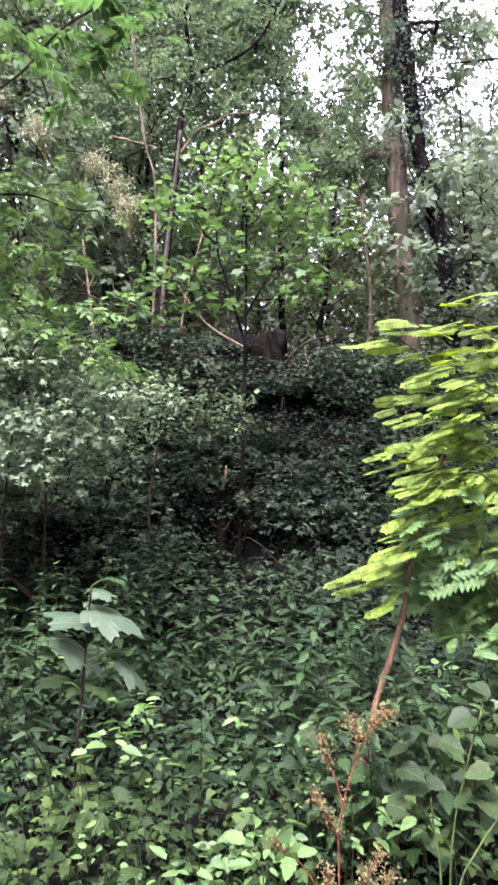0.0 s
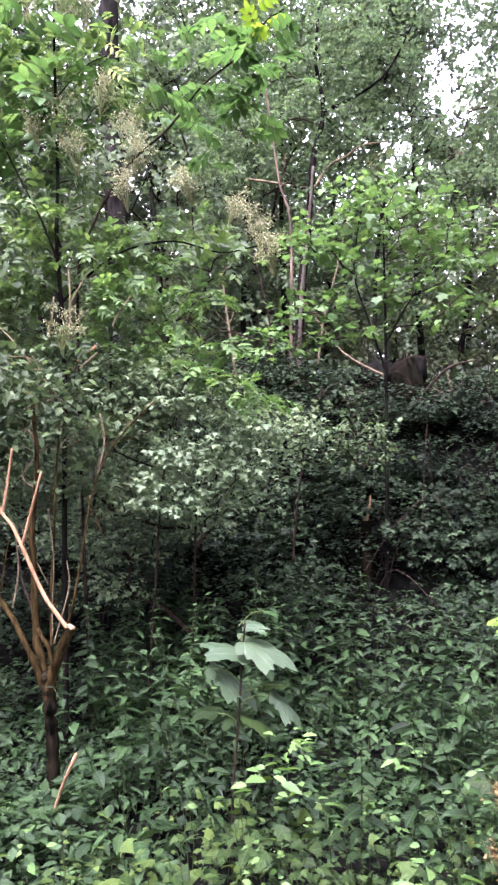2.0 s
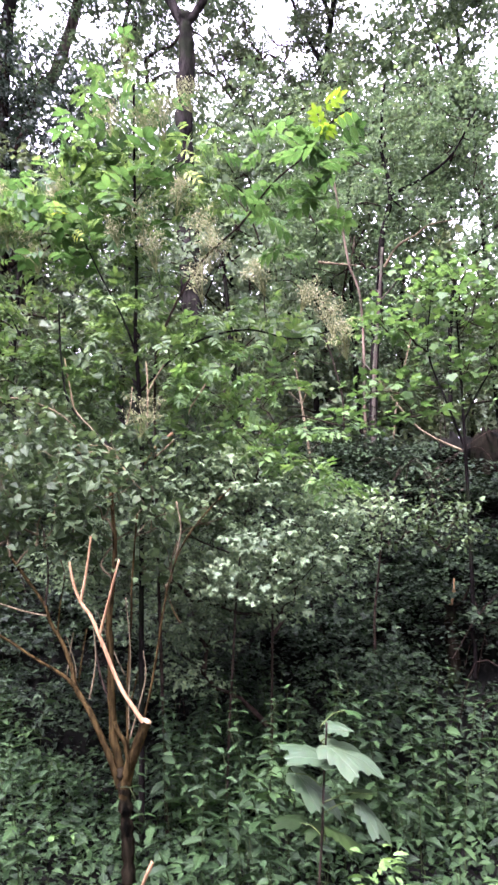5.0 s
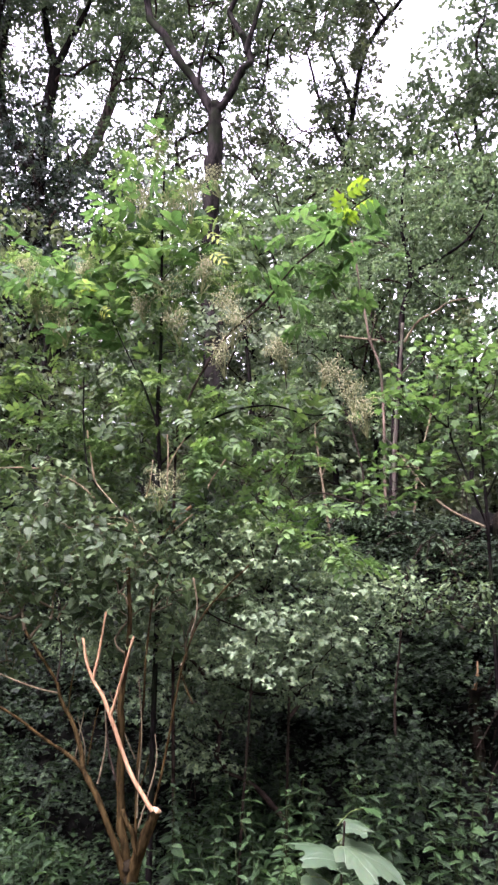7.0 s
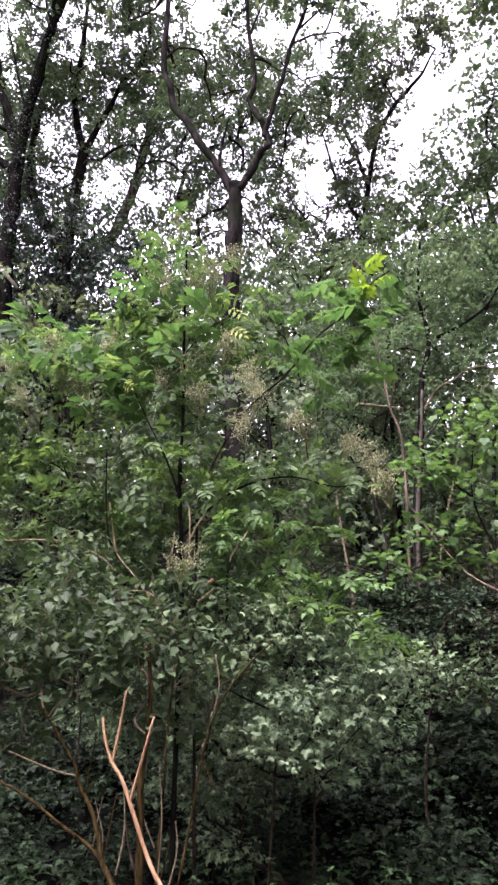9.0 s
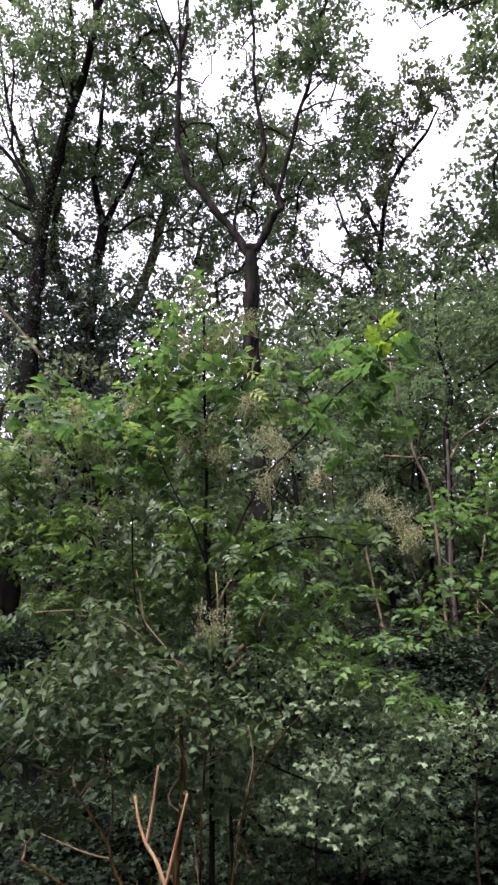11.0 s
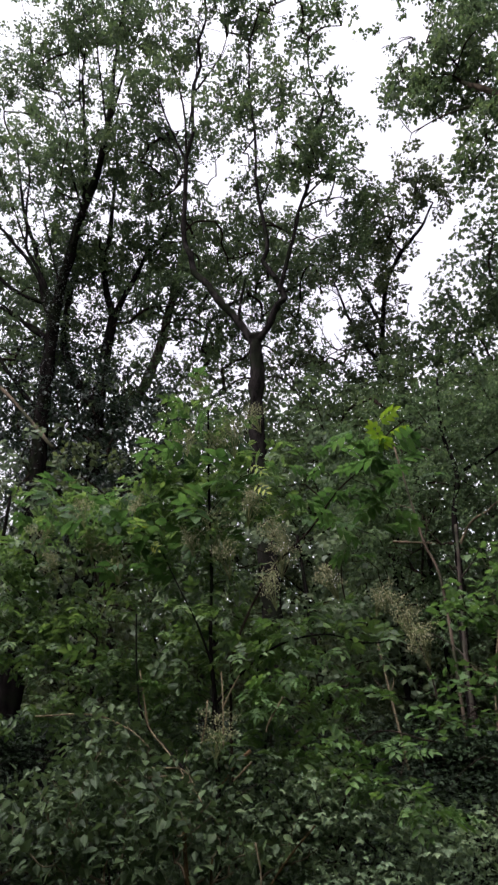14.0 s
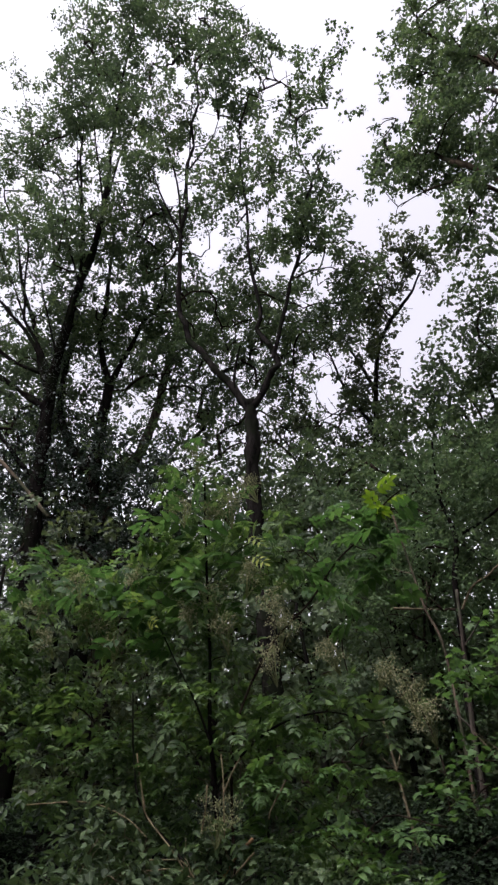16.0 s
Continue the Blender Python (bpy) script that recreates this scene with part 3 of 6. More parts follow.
SMALL_WIDE = leaf_small(0.4)
tree("forked_oak", "tall oak with a forked dark trunk and winding limbs", [(-4.6, 10.3, 5.2), (-4.74, 10.34, 7.8), (-4.63, 10.14, 8.93), (-4.53, 9.97, 9.85), (-4.47, 9.85, 10.51), (-4.44, 9.78, 10.95)], 0.2, [
    ([(-4.45, 9.8, 10.75), (-4.74, 9.71, 11.31), (-5.22, 9.56, 12.15), (-5.66, 9.38, 13.13), (-5.82, 9.24, 13.93), (-5.7, 9.06, 14.94), (-5.48, 8.82, 16.22), (-5.2, 8.58, 17.56), (-4.86, 8.35, 18.84), (-4.56, 8.14, 20.02), (-4.51, 7.86, 21.57)], 0.1, 0.03),
    ([(-4.43, 9.8, 10.75), (-4.03, 9.74, 11.13), (-3.79, 9.69, 11.43), (-3.77, 9.61, 11.87), (-3.85, 9.57, 12.07), (-3.98, 9.51, 12.38), (-3.97, 9.43, 12.85), (-3.9, 9.29, 13.64), (-3.86, 9.08, 14.82), (-3.77, 8.84, 16.14), (-3.68, 8.6, 17.47), (-3.56, 8.4, 18.58)], 0.085, 0.022),
    ([(-3.78, 9.63, 11.7), (-3.56, 9.54, 12.23), (-3.19, 9.41, 12.99), (-2.79, 9.22, 14.01), (-2.35, 9.02, 15.14), (-2.18, 8.93, 15.63), (-2.29, 8.76, 16.58), (-2.24, 8.6, 17.48)], 0.055, 0.018),
    ([(-2.2, 8.94, 15.59), (-1.87, 8.84, 16.14), (-1.65, 8.77, 16.53)], 0.03, 0.012),
    ([(-4.76, 9.7, 11.3), (-4.65, 9.61, 11.85), (-4.46, 9.53, 12.31)], 0.04, 0.025),
    ([(-5.53, 8.88, 15.89), (-5.92, 8.65, 17.21), (-6.18, 8.4, 18.56)], 0.04, 0.015),
    ([(-5.1, 8.53, 17.88), (-4.42, 8.42, 18.45), (-4.04, 8.3, 19.11)], 0.03, 0.012),
    ([(-3.9, 9.25, 13.9), (-3.5, 9.2, 14.9), (-3.3, 9.1, 16.0)], 0.022, 0.01),
    ([(-2.95, 9.3, 13.6), (-2.3, 9.4, 14.2), (-1.8, 9.4, 14.6)], 0.028, 0.01),
    ([(-5.56, 8.87, 16.42), (-5.51, 8.64, 17.65), (-5.72, 8.34, 19.32), (-5.88, 8.14, 20.45), (-5.97, 7.89, 21.82)], 0.035, 0.01),
    ([(-5.41, 8.75, 17.04), (-5.1, 8.52, 18.33), (-4.81, 8.2, 20.12), (-4.49, 8.01, 21.15)], 0.03, 0.01),
    ([(-5.67, 9.1, 15.12), (-5.79, 8.94, 16.02), (-6, 8.79, 16.84), (-6.16, 8.61, 17.85)], 0.025, 0.008),
    ([(-5.06, 8.46, 18.69), (-4.51, 8.49, 18.52), (-4.15, 8.43, 18.86)], 0.02, 0.007),
], [(-5.03, 8.27, 19.8, 0.9), (-5.8, 8.68, 18.13, 1.02), (-6.93, 9.86, 17.66, 1.23), (-4.98, 8.96, 16.04, 0.81), (-4.34, 8.61, 17.41, 0.69), (-3.38, 8.03, 19.55, 1.07), (-3.42, 7.66, 21.61, 0.9), (-2.38, 8.07, 18.4, 0.8), (-1.62, 8.11, 17.49, 0.57), (-3.24, 8.61, 16.55, 0.78), (-2.24, 8.68, 15.45, 0.68), (-2.06, 9.03, 13.79, 0.7), (-3.04, 9.03, 14.43, 0.74), (-2.88, 10.2, 13.31, 0.93), (-1.7, 9.13, 13.13, 0.4), (-4.32, 9.7, 15.58, 0.81), (-5.11, 10.2, 14.53, 0.95), (-5.8, 10.57, 14.05, 0.76), (-6.84, 10.35, 16.04, 1.04), (-5.3, 7.78, 22.92, 0.81), (-3.7, 10.51, 11.94, 0.55), (-4.39, 7.53, 23.47, 0.96), (-0.58, 7.74, 18.07, 0.44)], BARK_OAK, L_OAK, SMALL_WIDE, size=0.082, r_top=0.13, fill=1.3, each=36)

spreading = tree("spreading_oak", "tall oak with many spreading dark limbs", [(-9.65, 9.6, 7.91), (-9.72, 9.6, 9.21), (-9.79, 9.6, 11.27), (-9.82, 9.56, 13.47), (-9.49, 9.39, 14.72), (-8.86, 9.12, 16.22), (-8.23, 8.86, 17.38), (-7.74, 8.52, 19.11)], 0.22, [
    ([(-7.74, 8.52, 19.11), (-7.45, 8.22, 20.68), (-7.01, 7.83, 22.73), (-6.45, 7.46, 24.58)], 0.07, 0.025),
    ([(-9.88, 9.56, 13.5), (-10.49, 9.34, 15.58), (-11.03, 9.09, 17.67), (-11.41, 8.76, 20.12)], 0.1, 0.03),
    ([(-10.11, 9.51, 14.12), (-11.29, 9.46, 15.04), (-12.56, 9.34, 16.64)], 0.07, 0.03),
    ([(-10.02, 9.6, 13.04), (-11.22, 9.54, 14.27), (-12.67, 9.46, 15.69)], 0.08, 0.03),
    ([(-8.86, 9.12, 16.22), (-8.62, 8.76, 18.25), (-8.8, 8.41, 20.59), (-8.54, 8.03, 22.85)], 0.08, 0.02),
    ([(-9.73, 9.45, 13.77), (-10.41, 9.2, 15.14), (-11.2, 8.95, 16.48), (-11.66, 8.84, 17.08), (-12.21, 8.7, 17.83)], 0.075, 0.025),
    ([(-9.76, 9.43, 13.86), (-10.15, 9.23, 14.94), (-10.6, 9.03, 16.02), (-10.63, 8.79, 17.34), (-10.52, 8.6, 18.35), (-10.72, 8.37, 19.59)], 0.06, 0.018),
    ([(-10.05, 9.4, 14.03), (-10.8, 9.3, 14.58), (-11.4, 9.17, 15.27), (-11.85, 9.1, 15.67)], 0.04, 0.018),
    ([(-10.14, 9.55, 13.25), (-10.81, 9.44, 13.83), (-11.59, 9.29, 14.65), (-12.15, 9.21, 15.08)], 0.05, 0.02),
    ([(-9.53, 9.36, 14.26), (-9.74, 9.17, 15.28), (-10, 8.92, 16.65), (-10.26, 8.75, 17.58)], 0.04, 0.012),
    ([(-9.09, 9.16, 15.34), (-8.71, 8.92, 16.66), (-8.59, 8.63, 18.2), (-8.69, 8.24, 20.28), (-8.66, 7.92, 22.01)], 0.05, 0.014),
    ([(-8.42, 8.89, 16.79), (-7.89, 8.67, 18), (-7.33, 8.4, 19.44), (-6.87, 8.19, 20.59), (-6.23, 7.91, 22.11)], 0.05, 0.014),
    ([(-8.73, 9.03, 16.04), (-9.07, 8.71, 17.78), (-9.17, 8.4, 19.42), (-9.43, 8.16, 20.74)], 0.035, 0.012),
    ([(-10.23, 9.91, 11.3), (-10.67, 9.85, 11.62), (-11.13, 9.71, 12.38), (-11.61, 9.54, 13.27), (-12.02, 9.38, 14.17)], 0.07, 0.04),
    ([(-7.87, 8.6, 18.37), (-7.98, 8.25, 20.26), (-8.03, 7.88, 22.26), (-8.14, 7.56, 24)], 0.035, 0.01),
    ([(-10.64, 9.03, 16.04), (-11.14, 8.74, 17.59), (-11.58, 8.52, 18.81), (-11.81, 8.3, 19.99)], 0.03, 0.01),
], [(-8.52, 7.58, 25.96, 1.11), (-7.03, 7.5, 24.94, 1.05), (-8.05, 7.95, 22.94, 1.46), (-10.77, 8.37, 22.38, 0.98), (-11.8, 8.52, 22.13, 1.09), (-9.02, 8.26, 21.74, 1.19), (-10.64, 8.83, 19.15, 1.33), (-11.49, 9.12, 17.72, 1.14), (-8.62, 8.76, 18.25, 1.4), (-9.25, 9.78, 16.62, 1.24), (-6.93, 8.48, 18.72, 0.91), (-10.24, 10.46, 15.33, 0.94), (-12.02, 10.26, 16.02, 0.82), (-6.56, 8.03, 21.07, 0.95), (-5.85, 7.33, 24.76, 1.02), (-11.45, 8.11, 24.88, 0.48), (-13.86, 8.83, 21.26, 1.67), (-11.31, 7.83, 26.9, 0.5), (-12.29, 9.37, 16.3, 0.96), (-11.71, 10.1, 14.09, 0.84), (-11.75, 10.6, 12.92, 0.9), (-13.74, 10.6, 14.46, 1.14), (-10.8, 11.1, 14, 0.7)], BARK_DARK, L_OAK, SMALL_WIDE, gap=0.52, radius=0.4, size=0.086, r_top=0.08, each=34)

sv = smooth_line([(-9.65, 9.6, 7.91), (-9.72, 9.6, 9.21), (-9.79, 9.6, 11.27), (-9.82, 9.56, 13.47), (-9.49, 9.39, 14.72), (-8.86, 9.12, 16.22), (-8.23, 8.86, 17.38), (-7.74, 8.52, 19.11)][:6], 8)
piece("ivy_leaves", sprays(sv + RNG.normal(size=sv.shape) * 0.05, SMALL_WIDE, 60, 0.3, 0.06, 1.2, 0.5, 0.9), L_HOLLY, spreading, "dark ivy leaves clothing the trunk")

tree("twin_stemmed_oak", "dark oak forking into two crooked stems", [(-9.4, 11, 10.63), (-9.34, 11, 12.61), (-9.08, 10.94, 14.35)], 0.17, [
    ([(-9.08, 10.94, 14.35), (-9.38, 10.82, 15.62), (-9.14, 10.55, 17.53), (-8.87, 10.26, 19.35), (-9.04, 9.92, 21.89)], 0.11, 0.03),
    ([(-9.08, 10.94, 14.35), (-8.5, 10.84, 15.01), (-7.88, 10.69, 15.84), (-7.16, 10.55, 16.42), (-7.04, 10.3, 17.96)], 0.09, 0.03),
], [(-8.93, 10.94, 16.16, 0.96), (-7.92, 10.86, 16.23, 0.94), (-8.23, 10.62, 18.06, 0.99), (-9.54, 10.8, 17.52, 0.83), (-7.46, 11.06, 14.48, 0.74), (-6.97, 11.68, 13.56, 1.02), (-10.12, 11.2, 14.18, 0.93), (-11.98, 11.2, 14.55, 0.97), (-8.77, 11.18, 13.98, 0.45), (-6.29, 12.2, 12.89, 0.86)], BARK_DARK, L_OAK, SMALL_WIDE, size=0.084, r_top=0.15, fill=0.85, each=34)

tree("leaning_oak", "leaning oak trunk against the pale sky", [(-10.13, 12.5, 11.61), (-9.72, 12.5, 12.36), (-9.02, 12.5, 13.23), (-8.6, 12.5, 14.44), (-8.16, 12.36, 15.84), (-7.65, 12.16, 17.26)], 0.2, [], [(-7.46, 12.16, 17.15, 1), (-7.4, 12.38, 15.29, 0.96), (-6.72, 12.44, 14.4, 0.77), (-8.11, 12.27, 16.64, 0.84), (-6.17, 12.5, 11.97, 0.7), (-4.44, 12.16, 15.55, 1.05), (-5.13, 12.36, 14.41, 0.89), (-3.99, 12.32, 14.22, 0.86), (-5.61, 12.16, 16.17, 0.94), (-6.32, 12.38, 14.78, 0.85), (-4.54, 12.5, 12.73, 0.84), (-3.07, 12.16, 14.82, 0.79), (-3.49, 12.5, 11.61, 0.72), (-9.39, 12.41, 16, 0.67), (-7.48, 12.5, 13.01, 0.67), (-8.18, 12.5, 12.36, 0.59), (-4.13, 12.5, 11.05, 0.65), (-9.59, 12.33, 16.84, 0.69), (-9.09, 12.46, 15.25, 0.58)], BARK, L_OAK, SMALL_WIDE, size=0.08, r_top=0.1, each=32)

tree("slender_oak", "slender oak with a thin brownish crown", [(-2.86, 12, 9.31), (-2.55, 12, 10.62), (-2.38, 11.98, 11.78), (-2.07, 11.82, 12.88), (-1.66, 11.69, 13.46)], 0.075, [
    ([(-1.66, 11.69, 13.46), (-1.15, 11.58, 13.82), (-0.66, 11.42, 14.35)], 0.06, 0.02),
    ([(-2.53, 12, 10.91), (-3.05, 11.96, 12.23), (-3.26, 11.82, 13.45)], 0.06, 0.02),
    ([(-2.34, 11.98, 11.77), (-2.65, 11.86, 12.84), (-2.79, 11.77, 13.55)], 0.05, 0.02),
], [(-1.34, 11.42, 14.76, 0.73), (-0.59, 11.36, 14.64, 0.52), (-2.03, 11.58, 14.31, 0.81), (-2.14, 11.86, 12.59, 0.71), (-1.32, 11.66, 13.43, 0.45), (-3.05, 11.86, 13.02, 0.73), (-3.66, 12, 12.01, 0.85), (-2.67, 12, 11.28, 0.75), (-4.45, 12, 11.35, 0.65), (-0.78, 11.26, 15.26, 0.47)], BARK_DARK, L_OAK_WARM, SMALL_WIDE, size=0.084, fill=1.7, each=34)

big = tree("overhanging_tree", "tall tree with reddish bark and an overhanging crown", [(2.09, 10.4, 3.24), (2, 10.4, 4.07), (1.85, 10.4, 5.33), (1.78, 10.4, 6.59), (1.75, 10.4, 7.6), (1.72, 10.4, 8.27)] + [(1.8, 10.0, 10.6), (2.1, 9.2, 12.5)], 0.19, [
    ([(1.78, 10.1, 9.6), (1.8, 9.2, 10.4)] + [(2.25, 8, 6.94), (2, 8, 9.99), (1.17, 8, 11.99), (0.52, 8, 12.98), (-0.04, 8, 13.79)][2:], 0.1, 0.03),
    ([(1.95, 9.7, 11.4)] + [(2, 8, 9.99), (2.14, 8, 13.58), (1.54, 8, 16.05), (0.95, 8, 17.68)][1:], 0.1, 0.03),
    ([(2.14, 8, 13.58), (1.59, 8, 14.48), (0.96, 8, 14.47), (0.92, 8, 15.78)], 0.05, 0.02),
    ([(1.69, 10.3, 5.89), (1.22, 10.3, 6.02), (0.65, 10.3, 6.26), (0.39, 10.3, 6.52), (0.22, 10.3, 6.82), (0.09, 10.3, 7.56)], 0.1, 0.04),
    ([(1.57, 8, 10.95), (0.76, 8, 12.3), (0.02, 8, 12.52)], 0.05, 0.02),
], [(1.35, 8, 17.24, 1.06), (1.8, 8, 15.32, 0.96), (0.24, 8, 14.12, 0.69), (-0.36, 8, 13.86, 0.42), (1.15, 8, 13.53, 0.8), (-0.28, 8, 12.57, 0.4), (0.54, 8, 11.37, 0.46), (0.71, 8, 10.29, 0.43), (-0.42, 8, 15.19, 0.28), (1.6, 8, 11.97, 0.82), (2.74, 8, 14.99, 1.03), (0.47, 8, 16.46, 0.46), (1.02, 8, 15.24, 0.76), (0.23, 8, 13.04, 0.5)] + [(1.65, 11.5, 8.42, 0.33), (1.61, 11.5, 7.49, 0.33), (1.52, 11.5, 6.56, 0.37), (1.05, 11.5, 6.85, 0.33), (2.43, 11.5, 8.58, 0.32), (2.53, 11.5, 7.56, 0.37), (2.52, 11.5, 8.3, 0.37), (2.89, 11.5, 8.79, 0.42), (3.34, 11.5, 8.37, 0.41), (1.24, 11.5, 8.61, 0.28), (3.3, 11.5, 6.25, 0.32), (2.53, 11.5, 6.36, 0.42), (0.4, 11.5, 8.08, 0.33), (0.96, 11.5, 5.92, 0.42), (3.26, 11.5, 5.6, 0.42)] + [(-0.13, 10.6, 7.82, 0.48), (0.31, 10.6, 7.36, 0.3), (0.91, 10.6, 6.25, 0.3), (-0.48, 10.6, 7.04, 0.39), (-0.31, 10.6, 8.45, 0.48), (1.33, 10.6, 8.28, 0.35), (1.42, 10.6, 7.23, 0.26), (2.51, 10.6, 8.13, 0.47), (0.65, 10.6, 6.56, 0.26), (0.44, 10.6, 7.01, 0.3), (2.18, 10.6, 5.81, 0.34), (2.68, 10.6, 5.63, 0.42), (1.25, 10.6, 5.84, 0.3)], BARK_PINK, L_OAK, SMALL_WIDE, gap=0.4, radius=0.3, size=0.078, r_top=0.11, fill=1.6, each=32)
piece("ivy_stem", tube(smooth_line([tuple(standing(2.55, 10.1))] + [(2.53, 10.1, 3.51), (2.43, 10.1, 4.41), (2.29, 10.1, 5.14), (2.1, 10.1, 5.88), (1.99, 10.1, 6.61), (1.9, 10.1, 7.34), (1.82, 10.1, 8.08)], 6), 0.13, 0.1, 9, 0.2), BARK_DARK, big, "dark ivy stem winding up beside the trunk", True)
bough = smooth_line([(1.69, 10.3, 5.89), (1.22, 10.3, 6.02), (0.65, 10.3, 6.26), (0.39, 10.3, 6.52), (0.22, 10.3, 6.82), (0.09, 10.3, 7.56)], 8)
piece("ivy_leaves", sprays(bough + RNG.normal(size=bough.shape) * 0.04, SMALL_WIDE, 50, 0.26, 0.06, 1.0, 0.4, 0.8), L_OAK, big, "leaves along the mossy bough")
vine = smooth_line([(2.53, 10.1, 3.51), (2.43, 10.1, 4.41), (2.29, 10.1, 5.14), (2.1, 10.1, 5.88), (1.99, 10.1, 6.61), (1.9, 10.1, 7.34), (1.82, 10.1, 8.08)], 9)
piece("ivy_leaves", sprays(vine[::2] + RNG.normal(size=vine[::2].shape) * 0.05, SMALL_WIDE, 90, 0.27, 0.06, 1.0, 0.5, 0.9), L_HOLLY, big, "dark ivy leaves clothing the stem")

tree("ivy_clad_oak", "leaning dark oak behind the spreading one", [(-9.01, 10.6, 10.69), (-9.34, 10.6, 11.53), (-9.96, 10.6, 12.58), (-10.42, 10.6, 13.73), (-10.43, 10.6, 14.87), (-10.32, 10.6, 16.11)], 0.15, [], [(-10.27, 10.6, 16.46, 0.73), (-10.94, 10.6, 15.98, 0.74), (-9.56, 10.6, 14.9, 0.56), (-10.97, 10.6, 13.66, 0.56), (-9.71, 10.6, 13.24, 0.48), (-8.87, 10.6, 11.55, 0.51)], BARK_DARK, L_OAK, SMALL_WIDE, r_top=0.08, fill=1.2)
tree("far_oak", "dense oak crown standing behind the others", [(0.1, 11.4, 4.5), (0.1, 11.3, 8.0), (-0.1, 11.2, 11.0)], 0.06, [], [(-0.08, 10.74, 11.48, 0.66), (0.55, 10.55, 12.07, 0.5), (-0.6, 10.91, 10.82, 0.71), (-0.14, 10.98, 10.1, 0.84), (-1.32, 11, 10.2, 0.6), (-0.98, 11, 9.26, 0.88), (-0.26, 11, 8.87, 0.8), (-2.04, 11, 9.4, 0.65), (-1.59, 11, 8.37, 0.71), (-0.71, 11, 7.86, 0.77)], BARK_DARK, L_OAK, SMALL_WIDE, fill=1.9, airy=-0.7)
tree("holly_tree", "dark evergreen holly beneath the oaks", [(-8.2, 10.6, 4.5), (-8.2, 10.6, 7.5), (-8.2, 10.6, 9.5)], 0.12, [], [(-9.2, 10.5, 10.93, 1.06), (-9.93, 10.5, 10.1, 0.91), (-8.42, 10.5, 11.29, 0.79), (-10.43, 10.5, 9.1, 0.76), (-8.57, 10.5, 9.41, 0.99), (-7.55, 10.5, 9.79, 0.73), (-7.64, 10.5, 8.74, 0.82), (-11.42, 10.5, 11.69, 1), (-10.63, 10.5, 12.44, 0.72), (-9.91, 10.5, 12.52, 0.64), (-6.82, 10.5, 9.84, 0.84), (-6.53, 10.5, 8.68, 0.8), (-6.79, 10.5, 7.88, 0.78), (-11.38, 10.5, 10.54, 0.82), (-10.58, 10.5, 8.07, 0.74), (-9.33, 10.5, 8.03, 0.71), (-8.15, 10.5, 7.86, 0.8)], BARK_DARK, L_HOLLY, SMALL_WIDE, gap=0.42, count=70, fill=2.2, radius=0.42, size=0.09, airy=-0.7)

hazel = tree("hazel", "small bushy tree with crooked bare branches", [(-1.46, 9, 2.97), (-1.38, 9, 4.17), (-1.28, 9, 4.92), (-1.18, 9, 5.91), (-1.04, 9, 6.5), (-1.13, 9, 7.3), (-1.03, 9, 8.14)], 0.055, [
    ([(-1.04, 9, 6.5), (-0.63, 9, 6.63), (-0.18, 9, 6.89), (0.13, 9, 7.44)], 0.03, 0.012),
    ([(-1.04, 9, 6.46), (-0.86, 9, 6.24), (-0.68, 9, 6.05)], 0.02, 0.01),
    ([(-0.48, 9.5, 3.59), (-0.35, 9.5, 5.14), (-0.1, 9.5, 5.65), (0.21, 9.5, 5.92), (0.6, 9.5, 6.57)], 0.035, 0.012),
], [(-2.25, 9.3, 6.61, 0.64), (-1.62, 9.3, 6.02, 0.63), (-1.75, 9.3, 6.85, 0.48), (-1.27, 9.3, 7.01, 0.47), (-0.94, 9.3, 7.52, 0.47), (-0.61, 9.3, 5.88, 0.46), (-2.44, 9.3, 5.81, 0.56), (-1.32, 9.3, 5.34, 0.47), (-0.81, 9.3, 6.7, 0.46), (-2.06, 9.3, 7.56, 0.48), (-1.23, 9.3, 8.06, 0.47), (-0.17, 9.3, 7.69, 0.38), (-2.66, 9.3, 7, 0.49), (-0.49, 9.3, 6.96, 0.31), (-0.24, 9.3, 5.59, 0.3), (0.22, 9.3, 6.22, 0.37), (0.41, 9.3, 5.65, 0.33), (0.76, 9.3, 5.45, 0.44), (0.65, 9.3, 6.23, 0.3)] + [(-0.02, 9.6, 7.35, 0.39), (0.13, 9.6, 6.65, 0.35), (-0.1, 9.6, 5.24, 0.43), (0.37, 9.6, 4.69, 0.43), (-0.49, 9.6, 4.55, 0.43), (0.6, 9.6, 5.15, 0.31), (-1.44, 9.6, 4.56, 0.47), (-2.4, 9.6, 4.57, 0.48), (-2.08, 9.6, 5.52, 0.47), (1.3, 9.6, 7.39, 0.39), (1.22, 9.6, 6.62, 0.35), (0.91, 9.6, 6, 0.35), (0.68, 9.6, 7.64, 0.31), (1.38, 9.6, 5.84, 0.27)] + [(0.21, 10.4, 8.53, 0.42), (0.26, 10.4, 7.64, 0.42), (-0.02, 10.4, 6.9, 0.42), (-0.32, 10.4, 7.57, 0.39), (-0.45, 10.4, 8.67, 0.43), (0.52, 10.4, 6.13, 0.41), (0.89, 10.4, 5.65, 0.41)], BARK_DARK, L_HAZEL, SMALL_WIDE, gap=0.36, count=120, radius=0.36, size=0.056, fill=1.9, r_top=0.018, thin=0.004, airy=-0.32)

